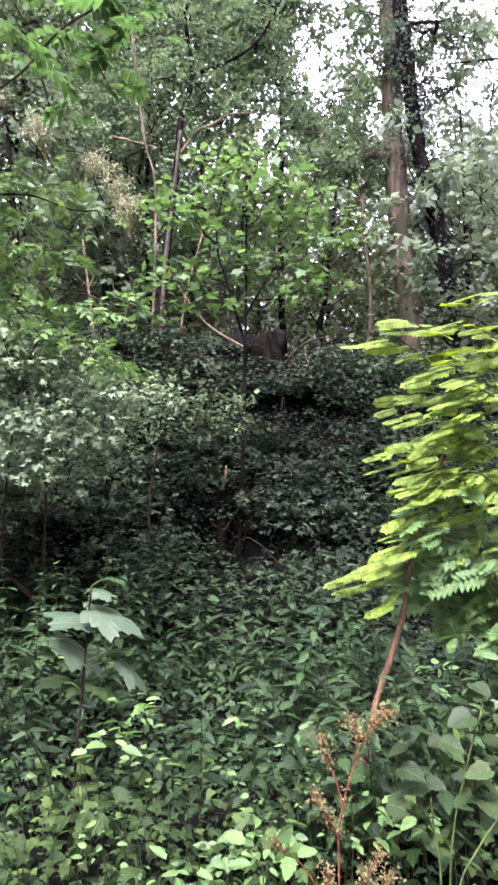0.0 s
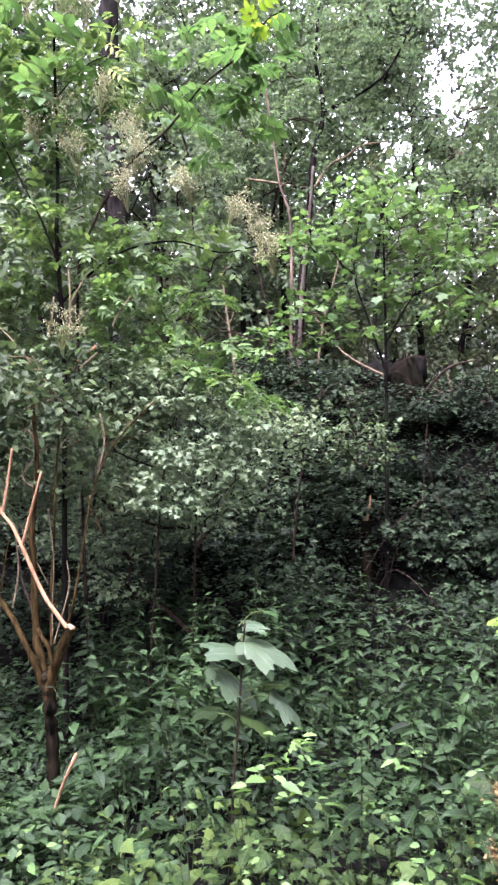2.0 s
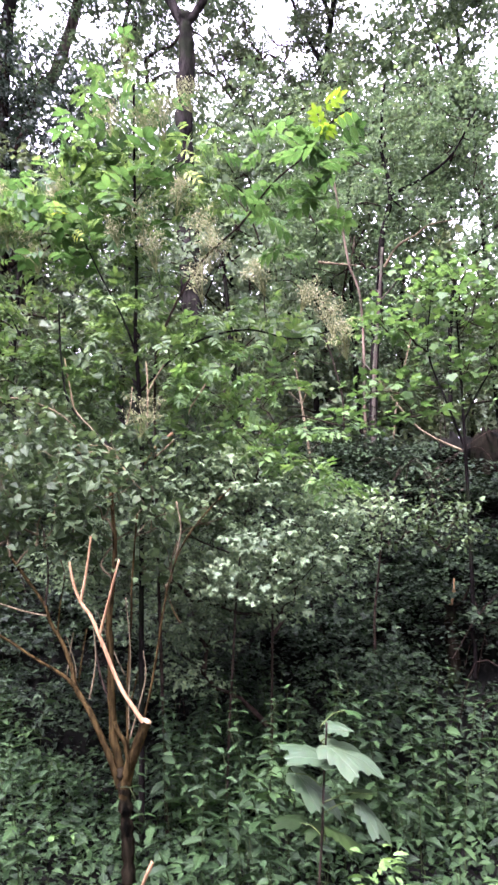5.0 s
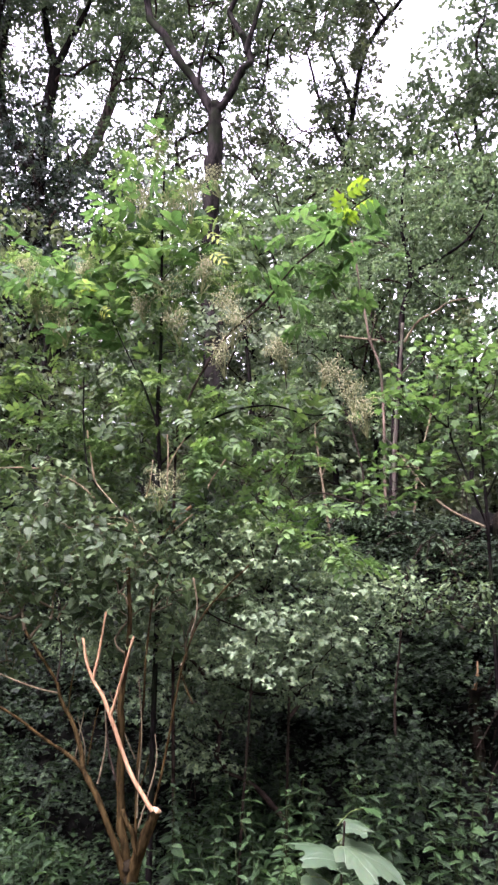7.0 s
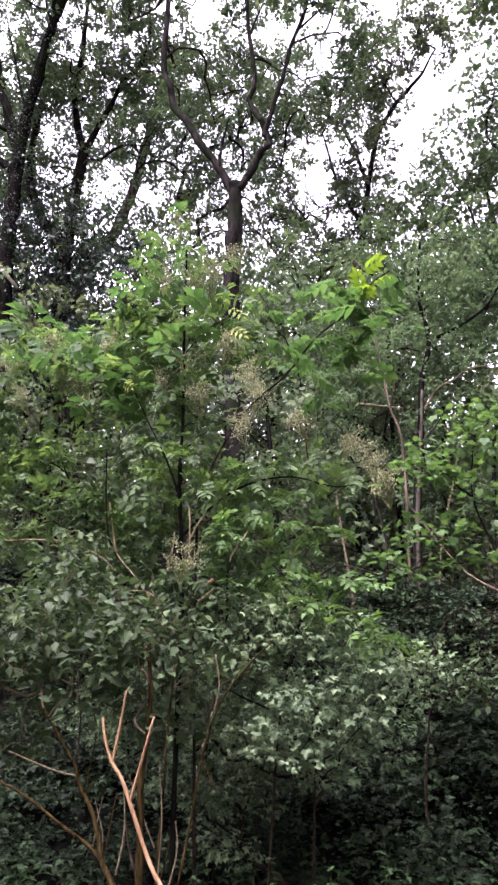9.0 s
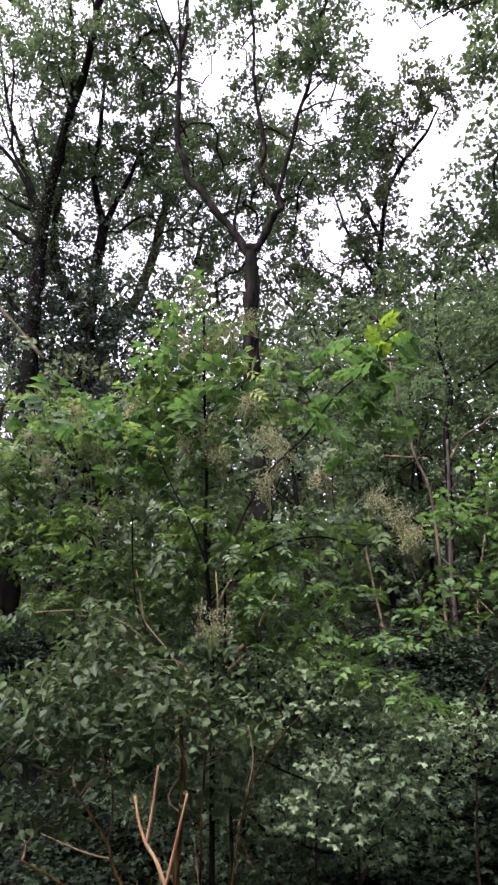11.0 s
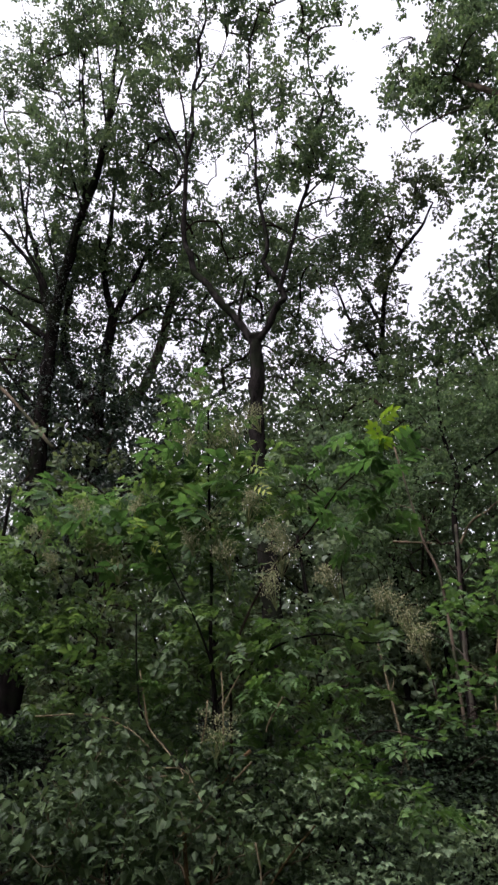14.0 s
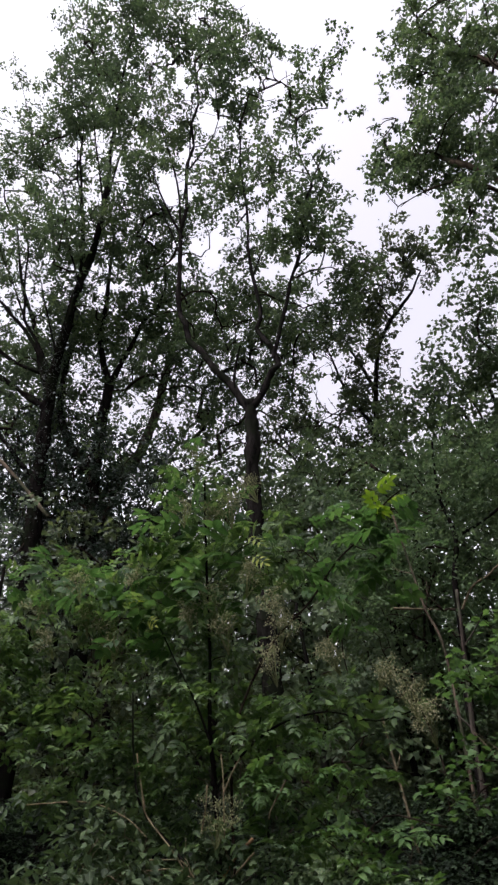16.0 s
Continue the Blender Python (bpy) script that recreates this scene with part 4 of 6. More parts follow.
for pts in ([(-1.15, 8.8, 5.4), (-0.96, 8.8, 5.66), (-0.73, 8.8, 5.76), (-0.54, 8.8, 5.87), (-0.17, 8.8, 5.88)], [(-2.03, 8.8, 5.62), (-1.73, 8.8, 5.54), (-1.43, 8.8, 5.46)]):
    piece("dead_branch", tube(smooth_line(pts, 5), 0.02, 0.008, 6, 0.15), TWIG_PALE, hazel, "pale bare dead branch", True)

tree("hornbeam", "dense dark hornbeam among the taller oaks", [(-1.9, 10.4, 4.5), (-1.9, 10.4, 6.5), (-1.8, 10.4, 8.5)], 0.05, [], [(-2.43, 10.5, 8.62, 0.55), (-1.88, 10.5, 7.9, 0.63), (-1.09, 10.5, 8.14, 0.52), (-0.54, 10.5, 7.47, 0.55), (-2.72, 10.5, 7.33, 0.64), (-1.8, 10.5, 6.71, 0.6), (-0.85, 10.5, 6.33, 0.53), (-3.27, 10.5, 9.08, 0.52), (-3.96, 10.5, 8.42, 0.58), (-4.21, 10.5, 7.31, 0.61), (-3.39, 10.5, 6.39, 0.58), (-0.15, 10.5, 8.43, 0.37), (-2.53, 10.5, 5.84, 0.56)], BARK_DARK, L_OAK, SMALL_WIDE, gap=0.42, count=85, radius=0.45, size=0.095, fill=2.2, airy=-0.7)
tree("hornbeam", "dark bushy hornbeam filling the gap below the oaks", [(-2.6, 11.4, 4.0), (-2.6, 11.4, 6.0), (-2.5, 11.4, 8.0)], 0.06, [], [(-5.93, 11.4, 10.3, 0.69), (-5.71, 11.4, 8.97, 0.71), (-4.03, 11.4, 10.08, 0.59), (-3.92, 11.4, 8.82, 0.68), (-4.98, 11.4, 8.12, 0.67), (-6.15, 11.4, 7.94, 0.69), (-3.24, 11.4, 9.39, 0.57), (-3.19, 11.4, 8.11, 0.64), (-2.2, 11.4, 8.05, 0.62), (-1.5, 11.4, 7.4, 0.59), (-4.08, 11.4, 7.41, 0.64), (-2.82, 11.4, 6.99, 0.6), (-1.32, 11.4, 6.51, 0.56), (-4.44, 11.4, 9.94, 0.54), (-4.62, 11.4, 9.44, 0.47)], BARK_DARK, L_OAK, SMALL_WIDE, gap=0.5, count=96, radius=0.5, size=0.105, fill=1.6, airy=-0.7)
tree("hornbeam", "dark leafy hornbeam standing among the oak trunks", [(-10.6, 11.8, 4.0), (-10.6, 11.7, 7.0), (-10.7, 11.5, 11.0)], 0.09, [], [(-12.4, 11.6, 16.9, 0.8), (-12.6, 11.5, 14.4, 0.9), (-10.4, 11.6, 13.5, 0.8), (-10.2, 11.6, 15.0, 0.6), (-8.5, 11.5, 12.6, 0.6), (-10.8, 11.4, 11.8, 0.8), (-12.1, 11.4, 12.0, 0.9), (-9.3, 11.5, 11.9, 0.7), (-7.8, 11.6, 11.6, 0.6), (-13.4, 11.5, 18.2, 0.7), (-13.6, 11.5, 16.0, 0.8)], BARK_DARK, L_OAK, SMALL_WIDE, gap=0.5, count=96, radius=0.5, size=0.1, fill=1.5, airy=-0.7)


# ---- understorey behind the ridge ----
def understorey_tree(x, y, height, leaf_mat, lean):
    b = standing(x, y)
    trunk = [(x, y, b[2] + 0.9), (x + lean * 0.4, y, b[2] + height * 0.45), (x + lean, y, b[2] + height * 0.8)]
    blobs = []
    for k in range(int(5 + height * 0.9)):
        h = RNG.uniform(0.18, 0.98)
        r = height * (0.10 + 0.08 * math.sin(math.pi * min(h, 0.95)))
        a, q = RNG.uniform(0, 6.28), RNG.uniform(0.2, 1) * height * 0.22
        blobs.append((x + lean * h + q * math.cos(a), y + q * math.sin(a), b[2] + h * height, r))
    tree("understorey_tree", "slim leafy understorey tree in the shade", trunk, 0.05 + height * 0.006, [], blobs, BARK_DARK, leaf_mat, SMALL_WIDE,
         gap=0.66, count=28, radius=0.5, size=0.12, fill=1.0, group="understorey", r_top=0.03, airy=-0.7)


for x, y, h, lean in [(-12.5, 13, 9, 0.3), (-10.2, 15, 10, -0.3), (-7.6, 13.5, 8.5, 0.4), (-6.2, 15.5, 10, 0.2), (-4.6, 12.6, 6.5, -0.3), (-3.2, 14.5, 8.5, 0.2), (-1.6, 12.8, 6.0, 0.3),
                      (-0.4, 15.5, 6.5, -0.2), (1.0, 14.0, 5.2, 0.2), (2.6, 15.5, 7.5, 0.2), (3.6, 13.0, 7.0, -0.2), (4.9, 14.5, 9.0, 0.3), (-14.5, 16, 11, 0.3), (3.4, 10.5, 6.0, 0.1),
                      (-5.6, 9.6, 4.6, 0.2), (-3.5, 9.4, 4.0, -0.2), (-2.5, 10.2, 4.6, 0.1), (-7.3, 9.0, 5.0, 0.2), (-9.6, 8.8, 5.6, 0.1), (0.7, 10.6, 3.2, 0.2), (3.2, 9.0, 4.2, 0.1), (-4.9, 8.8, 3.2, 0.1)]:
    understorey_tree(x, y, h, L_FAR_HAZE if RNG.random() < 0.6 else L_OAK_WARM, lean)

def wood_trunks(xs, ys, high, thick):
    """Plain distant trunks, each to the ground."""
    out = []
    for x, y in zip(xs, ys):
        s = standing(x, y, 0.2)
        h = high * RNG.uniform(0.7, 1.05)
        lean = RNG.normal(size=2) * 0.5
        out.append(tube(smooth_line([s, s + (lean[0] * 0.3, lean[1] * 0.3, h * 0.4), s + (lean[0], lean[1], h)], 4), thick * RNG.uniform(0.6, 1.2), thick * 0.3, 7, 0.1))
    return joined(out)


# far wood that closes the view between the trunks
fx, fz = RNG.uniform(-38, 24, 3600), RNG.uniform(0, 1, 3600) ** 1.1
fy = RNG.uniform(18, 28, 3600) + 1.6 * np.sin(fx * 0.45) + 0.9 * np.sin(fx * 1.3)
fz = np.where(RNG.uniform(0, 1, 3600) < 0.3, fz * 0.35, fz)
fc = np.stack([fx, fy, ground_height(fx, fy) + 0.3 + fz * (8.5 + 2.0 * np.sin(fx * 0.7))], 1)
far = thing("far_wood", "dim leafy wood closing the distance", "woodland", kind="stuff")
piece("leaves", sprays(fc, SMALL_WIDE, 20, 0.8, 0.29, 0.8, 0.3, 0.7), L_FAR_HAZE, far)
sx = RNG.uniform(-36, 22, 44)
piece("trunks", wood_trunks(sx, RNG.uniform(18, 27, 44), 8.0, 0.13), BARK_DARK, far, kind="stuff")

# added wood behind the camera, never in view, to block light from behind
n = 1300
wa = RNG.uniform(math.pi * 0.93, math.pi * 2.2, n)
wr = RNG.uniform(7, 13, n)
wx, wy = wr * np.cos(wa) * 1.2 - 1.0, wr * np.sin(wa)
wc = np.stack([wx, wy, ground_height(wx, wy) + 0.4 + RNG.uniform(0, 1, n) ** 0.9 * 15], 1)
behind = thing("wood_across_the_path", "unseen leafy wood across the path, added to block light", "woodland", kind="stuff")
piece("leaves", sprays(wc, SMALL_WIDE, 18, 1.0, 0.45, 0.8, 0.3, 0.9), L_OAK, behind)
sa, sr = RNG.uniform(math.pi * 0.95, math.pi * 2.18, 26), RNG.uniform(7.5, 12.5, 26)
piece("trunks", wood_trunks(sr * np.cos(sa) * 1.2 - 1.0, sr * np.sin(sa), 14.0, 0.17), BARK_DARK, behind, kind="stuff")

# dim low growth on the shelf behind the ridge
n = 1700
ux, uy = RNG.uniform(-14, 6, n), RNG.uniform(9.6, 14, n)
bare = ((ux > 0.4) & (ux < 0.66) & (uy > 1.3) & (uy < 2.15)) | ((ux > 0.6) & (uy < 2.9) & (RNG.random(n) < 0.7))
ux, uy = ux[~bare], uy[~bare]
n = len(ux)
uc = np.stack([ux, uy, ground_height(ux, uy) + RNG.uniform(0.05, 1, n) ** 1.3 * 2.4], 1)
low_growth = thing("ridge_undergrowth", "dim low bushes on the shelf behind the ridge", "undergrowth", kind="stuff")
piece("leaves", sprays(uc, SMALL_WIDE, 28, 0.45, 0.098, 0.5), L_OAK_WARM, low_growth)

# the farthest layer of the wood
n = 2600
dx = RNG.uniform(-60, 36, n)
dy = RNG.uniform(31, 44, n) + 2.5 * np.sin(dx * 0.3) + 1.2 * np.sin(dx * 0.9)
dc = np.stack([dx, dy, ground_height(dx, dy) + RNG.uniform(0, 1, n) ** 1.25 * (12 + 2.5 * np.sin(dx * 0.5))], 1)
deep = thing("deep_wood", "distant leaf cover deep in the wood, haze in its colour", "woodland", kind="stuff")
piece("leaves", sprays(dc, SMALL_WIDE, 18, 1.2, 0.62, 0.8, 0.3, 0.8), L_FAR_HAZE, deep)
sx = RNG.uniform(-56, 33, 50)
piece("trunks", wood_trunks(sx, RNG.uniform(32, 43, 50), 12.0, 0.17), BARK_DARK, deep, kind="stuff")



# ---- young trees and poles on the bank ----
LOBED, OVAL = leaf_lobed(), leaf_oval(0.3)


def sapling(name, label, main, r0, branches, crown, bark, leaf_mat, leaf, gap, count, radius, size, fill=1.0, category="sapling", flat=0.3, thin=0.003, loose=0.32, airy=-1.0):
    root = thing(name, label, category)
    line = list(main)
    base = standing(line[0][0], line[0][1])
    if line[0][2] > base[2] + 0.08:
        line = [tuple(base)] + line
    ml = smooth_line(line, 6)
    piece("stem", tube(ml, r0, r0 * 0.35, 8, 0.1), bark, root, smooth=True)
    wood = [ml[3:]]
    for pts, ra, rb in branches:
        bl = smooth_line(pts, 5)
        wood.append(bl)
        piece("branch", tube(bl, ra, rb, 6, 0.1), bark, root, smooth=True)
    centres = clump_centres(crown, gap, fill)
    centres = centres[[noise.noise(Vector(c * 2.1)) > airy for c in centres]]
    piece("brushwood", grow(wood, centres, thin), TWIG, root)
    leaf_pieces(root, leaf, *spray_places(centres, count, radius, size, flat, 0.12, loose), leaf_mat)
    return root


sapling("maple_sapling", "slender maple sapling with tiers of lobed leaves", [(-0.23, 6.3, 0.67), (-0.2, 6.3, 1.55), (-0.18, 6.3, 2.55), (-0.17, 6.3, 3.27), (-0.17, 6.3, 3.94)], 0.022, [([(-0.18, 6.3, 2.6), (-0.32, 6.3, 3.07), (-0.44, 6.3, 3.5), (-0.39, 6.3, 3.97)], 0.012, 0.005), ([(-0.17, 6.3, 2.86), (0.03, 6.3, 3.2), (0.28, 6.3, 3.53), (0.53, 6.3, 3.76)], 0.012, 0.005)],
        [(-0.19, 6.2, 3.96, 0.35), (0.24, 6.2, 3.76, 0.34), (0.51, 6.2, 3.48, 0.29), (-0.59, 6.2, 3.96, 0.33), (-0.9, 6.2, 3.78, 0.26), (0.03, 6.2, 3.33, 0.27), (-0.5, 6.2, 3.48, 0.25), (0.4, 6.2, 3.14, 0.24), (-0.42, 6.2, 3.06, 0.23), (-0.72, 6.2, 3.14, 0.28), (-1.14, 6.2, 3.01, 0.26), (-1.02, 6.2, 3.22, 0.21), (-0.08, 6.2, 4.15, 0.25)], BARK_DARK, L_MAPLE, LOBED, 0.2, 16, 0.31, 0.074, 1.3, flat=0.13, loose=0.24)
sapling("bramble_sapling", "low leafy sapling on the bank", [(-0.98, 5.9, 1.1), (-0.92, 5.9, 1.57), (-0.83, 5.9, 2.15), (-0.69, 5.9, 2.44)], 0.012, [], [(-0.52, 5.9, 2.04, 0.19), (-0.33, 5.9, 1.89, 0.19), (-0.9, 5.9, 2.15, 0.19), (-0.81, 5.9, 1.86, 0.19), (-0.24, 5.9, 2.03, 0.14)], TWIG, L_SHRUB, OVAL, 0.15, 22, 0.2, 0.055, 1.5)


def pole(pts, r, bark, label):
    root = thing("bare_pole", label, "sapling", "bare poles")
    line = [tuple(standing(pts[0][0], pts[0][1]))] + list(pts)
    piece("stem", tube(smooth_line(line, 6), r, r * 0.5, 7, 0.12), bark, root, smooth=True)
    for k in range(3):
        i = RNG.integers(1, len(pts))
        p = np.array(pts[i])
        q = p + np.array([RNG.uniform(-0.4, 0.4), RNG.uniform(-0.2, 0.2), RNG.uniform(0.15, 0.5)])
        piece("side_twig", tube(smooth_line([p, (p + q) / 2 + RNG.normal(size=3) * 0.03, q], 4), r * 0.35, r * 0.12, 5, 0.1), bark, root)


pole([(-1.48, 8.6, 2.99), (-1.44, 8.6, 4.8), (-1.57, 8.6, 5.41), (-1.64, 8.6, 5.95), (-1.76, 8.6, 6.95)], 0.024, BARK_PINK, "tall thin brownish pole sapling on the ridge")
pole([(-2.03, 8, 2.74), (-2.12, 8, 3.5), (-2.19, 8, 4.07)], 0.02, TWIG_PALE, "pale leaning bare pole on the ridge")
pole([(-1.38, 8.6, 2.92), (-1.32, 8.6, 3.92), (-1.21, 8.6, 4.86), (-1.13, 8.6, 5.59)], 0.036, BARK, "brown bare pole sapling on the ridge")
pole([(-1.15, 8.7, 2.99), (-1.06, 8.7, 3.63), (-0.86, 8.7, 4.34), (-0.73, 8.7, 4.91)], 0.016, TWIG_PALE, "thin pale leaning pole on the ridge")
pole([(1.39, 10, 3.83), (1.31, 10, 4.64), (1.27, 10, 5.2)], 0.035, BARK_PINK, "short reddish bare pole among the trees")
pole([(-1.75, 8.4, 2.91), (-1.69, 8.4, 3.48), (-1.79, 8.4, 4.06), (-1.92, 8.4, 4.51)], 0.014, TWIG, "thin crooked bare pole on the ridge")

stump = thing("tree_stump", "mossy rotten tree stump on the ridge", "stump")
sb = np.array((-0.07, 8.4, 3.0))
sv, st = tube(smooth_line([sb + (0.03, -0.02, -0.62), sb + (0.02, 0, -0.36), sb + (-0.02, 0, -0.16), sb + (-0.06, 0.02, -0.06)], 9), 0.26, 0.12, 28, 0.035, 0.55)
turn = np.arctan2(sv[:, 1] - sb[1], sv[:, 0] - sb[0] + 0.02)
ridge = 1 + 0.13 * np.sin(3 * turn + 0.7) + 0.09 * np.sin(7 * turn + 3 * sv[:, 2]) + 0.04 * np.sin(13 * turn)
sv[:, :2] = sb[:2] + (sv[:, :2] - sb[:2]) * ridge[:, None]
rag = np.clip((sv[:, 2] - sb[2] + 0.42) / 0.36, 0, 1)
sv[:, 2] += rag * (0.11 * np.sin(turn + 2.4) + 0.07 * np.sin(4 * turn + 1) + 0.05 * np.sin(9 * turn)) - 0.05 * rag
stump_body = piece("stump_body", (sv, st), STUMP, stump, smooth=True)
for k in range(9):
    a = k * 0.7 + RNG.uniform(-0.3, 0.3)
    q = sb + np.array([0.09 * math.cos(a), 0.09 * math.sin(a), -0.2 - 0.1 * max(0, math.cos(a))])
    lift = RNG.uniform(0.1, 0.27) * (1.1 if math.cos(a) < 0 else 0.6)
    piece("splinter", tube(np.array([q, q + (RNG.normal() * 0.01, 0, lift * 0.6), q + (RNG.normal() * 0.03, 0, lift)]), RNG.uniform(0.04, 0.075), 0.012, 7, 0.25), STUMP, stump_body)
plate = thing("root_plate", "dark upturned root plate with clinging soil beside the stump", "roots")
pv, pt = tube(smooth_line([(-0.98, 8.85, 2.5), (-0.75, 8.8, 2.66), (-0.45, 8.78, 2.78), (-0.15, 8.8, 2.86), (0.1, 8.8, 2.8)], 8), 0.14, 0.26, 22, 0.2, 0.6)
pv[:, 2] += 0.05 * np.sin(9 * pv[:, 0] + 5 * pv[:, 1]) + 0.03 * np.sin(23 * pv[:, 0])
# Same near-black soil, so the hollow's shade is in its colour.
piece("soil_clod", (pv, pt), SOIL, plate, "clinging soil with shade in its colour", True)
for k in range(14):
    p = np.array([RNG.uniform(-0.9, 0.15), 8.62, RNG.uniform(2.6, 3.0)])
    q = p + (RNG.uniform(-0.25, 0.25), -0.12, RNG.uniform(-0.3, 0.25))
    piece("root", tube(smooth_line([p + (0, 0.15, 0), (p + q) / 2 + RNG.normal(size=3) * 0.04, q], 4), RNG.uniform(0.008, 0.02), 0.003, 5, 0.15), ROTTEN, plate)
leaning = thing("leaning_branch", "dead branch leaning out of the ridge litter", "branch")
fork = smooth_line([(0.09, 8.1, 2.44), (0.12, 8.1, 2.52), (0.22, 8.1, 2.66), (0.4, 8.1, 2.84), (0.56, 8.1, 2.9), (0.74, 8.1, 2.93)], 5)
piece("branch", tube(fork, 0.022, 0.008, 7, 0.15), TWIG, leaning, smooth=True)
for pts in ([(0.4, 8.1, 2.84), (0.44, 8.1, 2.65), (0.49, 8.1, 2.5)], [(0.24, 8.1, 2.65), (0.39, 8.1, 2.54), (0.44, 8.1, 2.49)]):
    piece("side_twig", tube(smooth_line(pts, 4), 0.006, 0.003, 5, 0.1), TWIG_PALE, leaning)
dead = thing("dead_branch", "bleached dead branch lying on the ridge", "branch")
piece("branch", tube(smooth_line([(-1.26, 8.2, 3.82), (-0.87, 8.2, 3.24), (-0.64, 8.2, 3.02), (-0.3, 8.2, 2.82)], 6), 0.005, 0.017, 6, 0.12), TWIG_PALE, dead, smooth=True)
snag = thing("broken_snag", "small broken snag with a pale torn top", "stump")
sp = [(-0.4, 6.3, 1.05), (-0.39, 6.3, 1.26), (-0.35, 6.3, 1.49)]
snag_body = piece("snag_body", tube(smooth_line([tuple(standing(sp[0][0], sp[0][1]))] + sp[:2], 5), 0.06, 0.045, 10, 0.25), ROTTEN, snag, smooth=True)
piece("torn_top", tube(smooth_line([sp[1], (np.array(sp[1]) + np.array(sp[2])) / 2 + (0.012, 0, 0), sp[2]], 3), 0.02, 0.006, 6, 0.3), PEELED, snag_body, "pale torn wood")
piece("side_stub", tube(smooth_line([(-0.39, 6.28, 1.24), (-0.29, 6.27, 1.3), (-0.23, 6.27, 1.41)], 3), 0.016, 0.008, 6, 0.2), ROTTEN, snag)
fallen = thing("hung_branch", "broken brown branch hung in the oaks", "branch")
piece("branch", tube(smooth_line([(-11.11, 9, 11.89), (-10.45, 9, 11.24), (-9.6, 9, 10.27), (-8.74, 9, 9.23)], 5), 0.03, 0.045, 7, 0.15), BARK_PINK, fallen, smooth=True)

# ---- bank thicket ----
bank = thing("bank_thicket", "ivy and bramble leaves covering the bank, shade in their colour", "undergrowth", kind="stuff")
mx, my = (a.ravel() for a in np.meshgrid(np.arange(-8.6, 4.2, 0.56), np.arange(5.5, 9.3, 0.42)))
n = len(mx)
mx, my = mx + RNG.uniform(-0.28, 0.28, n), my + RNG.uniform(-0.21, 0.21, n)
wide = RNG.uniform(0.28, 0.6, n)
high = RNG.uniform(0.2, 0.95, n) * np.clip((9.7 - my) / 2.0, 0.25, 1)
keep = ~((my > 8.15) & (np.abs(mx + 0.05) < 0.7))
high = np.where((my > 7.0) & (np.abs(mx) < 1.0), np.where(my > 7.6, 0.3, high * 0.45), high)
mx, my, wide, high = mx[keep], my[keep], wide[keep], high[keep]
which = np.repeat(np.arange(len(mx)), 23)
way = unit(RNG.normal(size=(len(which), 3)))
way[:, 2] = np.abs(way[:, 2])
way[:, 1] = np.where(way[:, 1] > 0.5, -way[:, 1], way[:, 1])
bx, by = mx[which] + way[:, 0] * wide[which], my[which] + way[:, 1] * wide[which] * 0.8
bz = ground_height(mx[which], my[which]) * 0.6 + ground_height(bx, by) * 0.4
bc = np.stack([bx, by, bz + 0.05 + way[:, 2] * high[which] + RNG.normal(size=len(which)) * 0.03], 1)
hollow = np.array([noise.noise(Vector((a * 0.95, b * 1.3, c * 1.6 + 40.0))) + 0.5 * noise.noise(Vector((a * 2.6, b * 2.6, c * 3.4 + 60.0))) for a, b, c in bc])
bc = bc[hollow > np.where(by < 6.4, -0.04, -0.36)]
per = 30
m = len(bc) * per
q = ball(m) * np.array([0.27, 0.27, 0.04])
q[:, 2] -= 0.35 * (q[:, 0] ** 2 + q[:, 1] ** 2) / 0.3
P = np.repeat(bc, per, 0) + q
D = unit(q * np.array([3, 3, 0.5]) + np.array([0, -0.2, -0.05]) + RNG.normal(size=(m, 3)) * (0.4, 0.4, 0.12))
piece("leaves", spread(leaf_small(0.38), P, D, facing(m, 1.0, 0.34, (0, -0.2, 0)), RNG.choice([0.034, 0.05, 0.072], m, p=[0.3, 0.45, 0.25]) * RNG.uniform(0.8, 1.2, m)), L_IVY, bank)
for k in range(90):
    x, y = RNG.uniform(-6, 3.5), RNG.uniform(5.6, 8.6)
    p = standing(x, y)
    d = np.array([RNG.uniform(-0.7, 0.7), RNG.uniform(-0.6, 0.1), 0])
    h = RNG.uniform(0.4, 1.0)
    piece("cane", tube(smooth_line([p, p + d * 0.4 + (0, 0, h), p + d + (0, 0, h * 0.75), p + d * 1.5 + (0, 0, h * 0.2)], 4), 0.006, 0.003, 4, 0.1, cap=False), TWIG, bank)

n = 3000
fx, fy = RNG.uniform(-10, 4, n), RNG.uniform(5.0, 8.6, n)
fc = np.stack([fx, fy, ground_height(fx, fy) + 0.06], 1)
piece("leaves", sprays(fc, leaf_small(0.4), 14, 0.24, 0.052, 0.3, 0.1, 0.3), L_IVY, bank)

hx, hy = RNG.uniform(-5.5, 2.6, 260), RNG.uniform(5.1, 7.6, 260)
hz = ground_height(hx, hy) + RNG.uniform(0.35, 0.95, 260) * np.clip((8.2 - hy) / 2.4, 0.4, 1)
sx = RNG.uniform(-1.2, 0.9, 46)
sy = RNG.uniform(7.75, 8.12, 46)
hx, hy, hz = np.append(hx, sx), np.append(hy, sy), np.append(hz, ground_height(sx, sy) + RNG.uniform(0.08, 0.3, 46))
open_side = np.array([noise.noise(Vector((a * 1.1, b * 1.1, 77.0))) for a, b in zip(hx, hz)]) > -0.12
open_side &= ~((hx > -0.75) & (hx < 0.0) & (hy < 6.4))
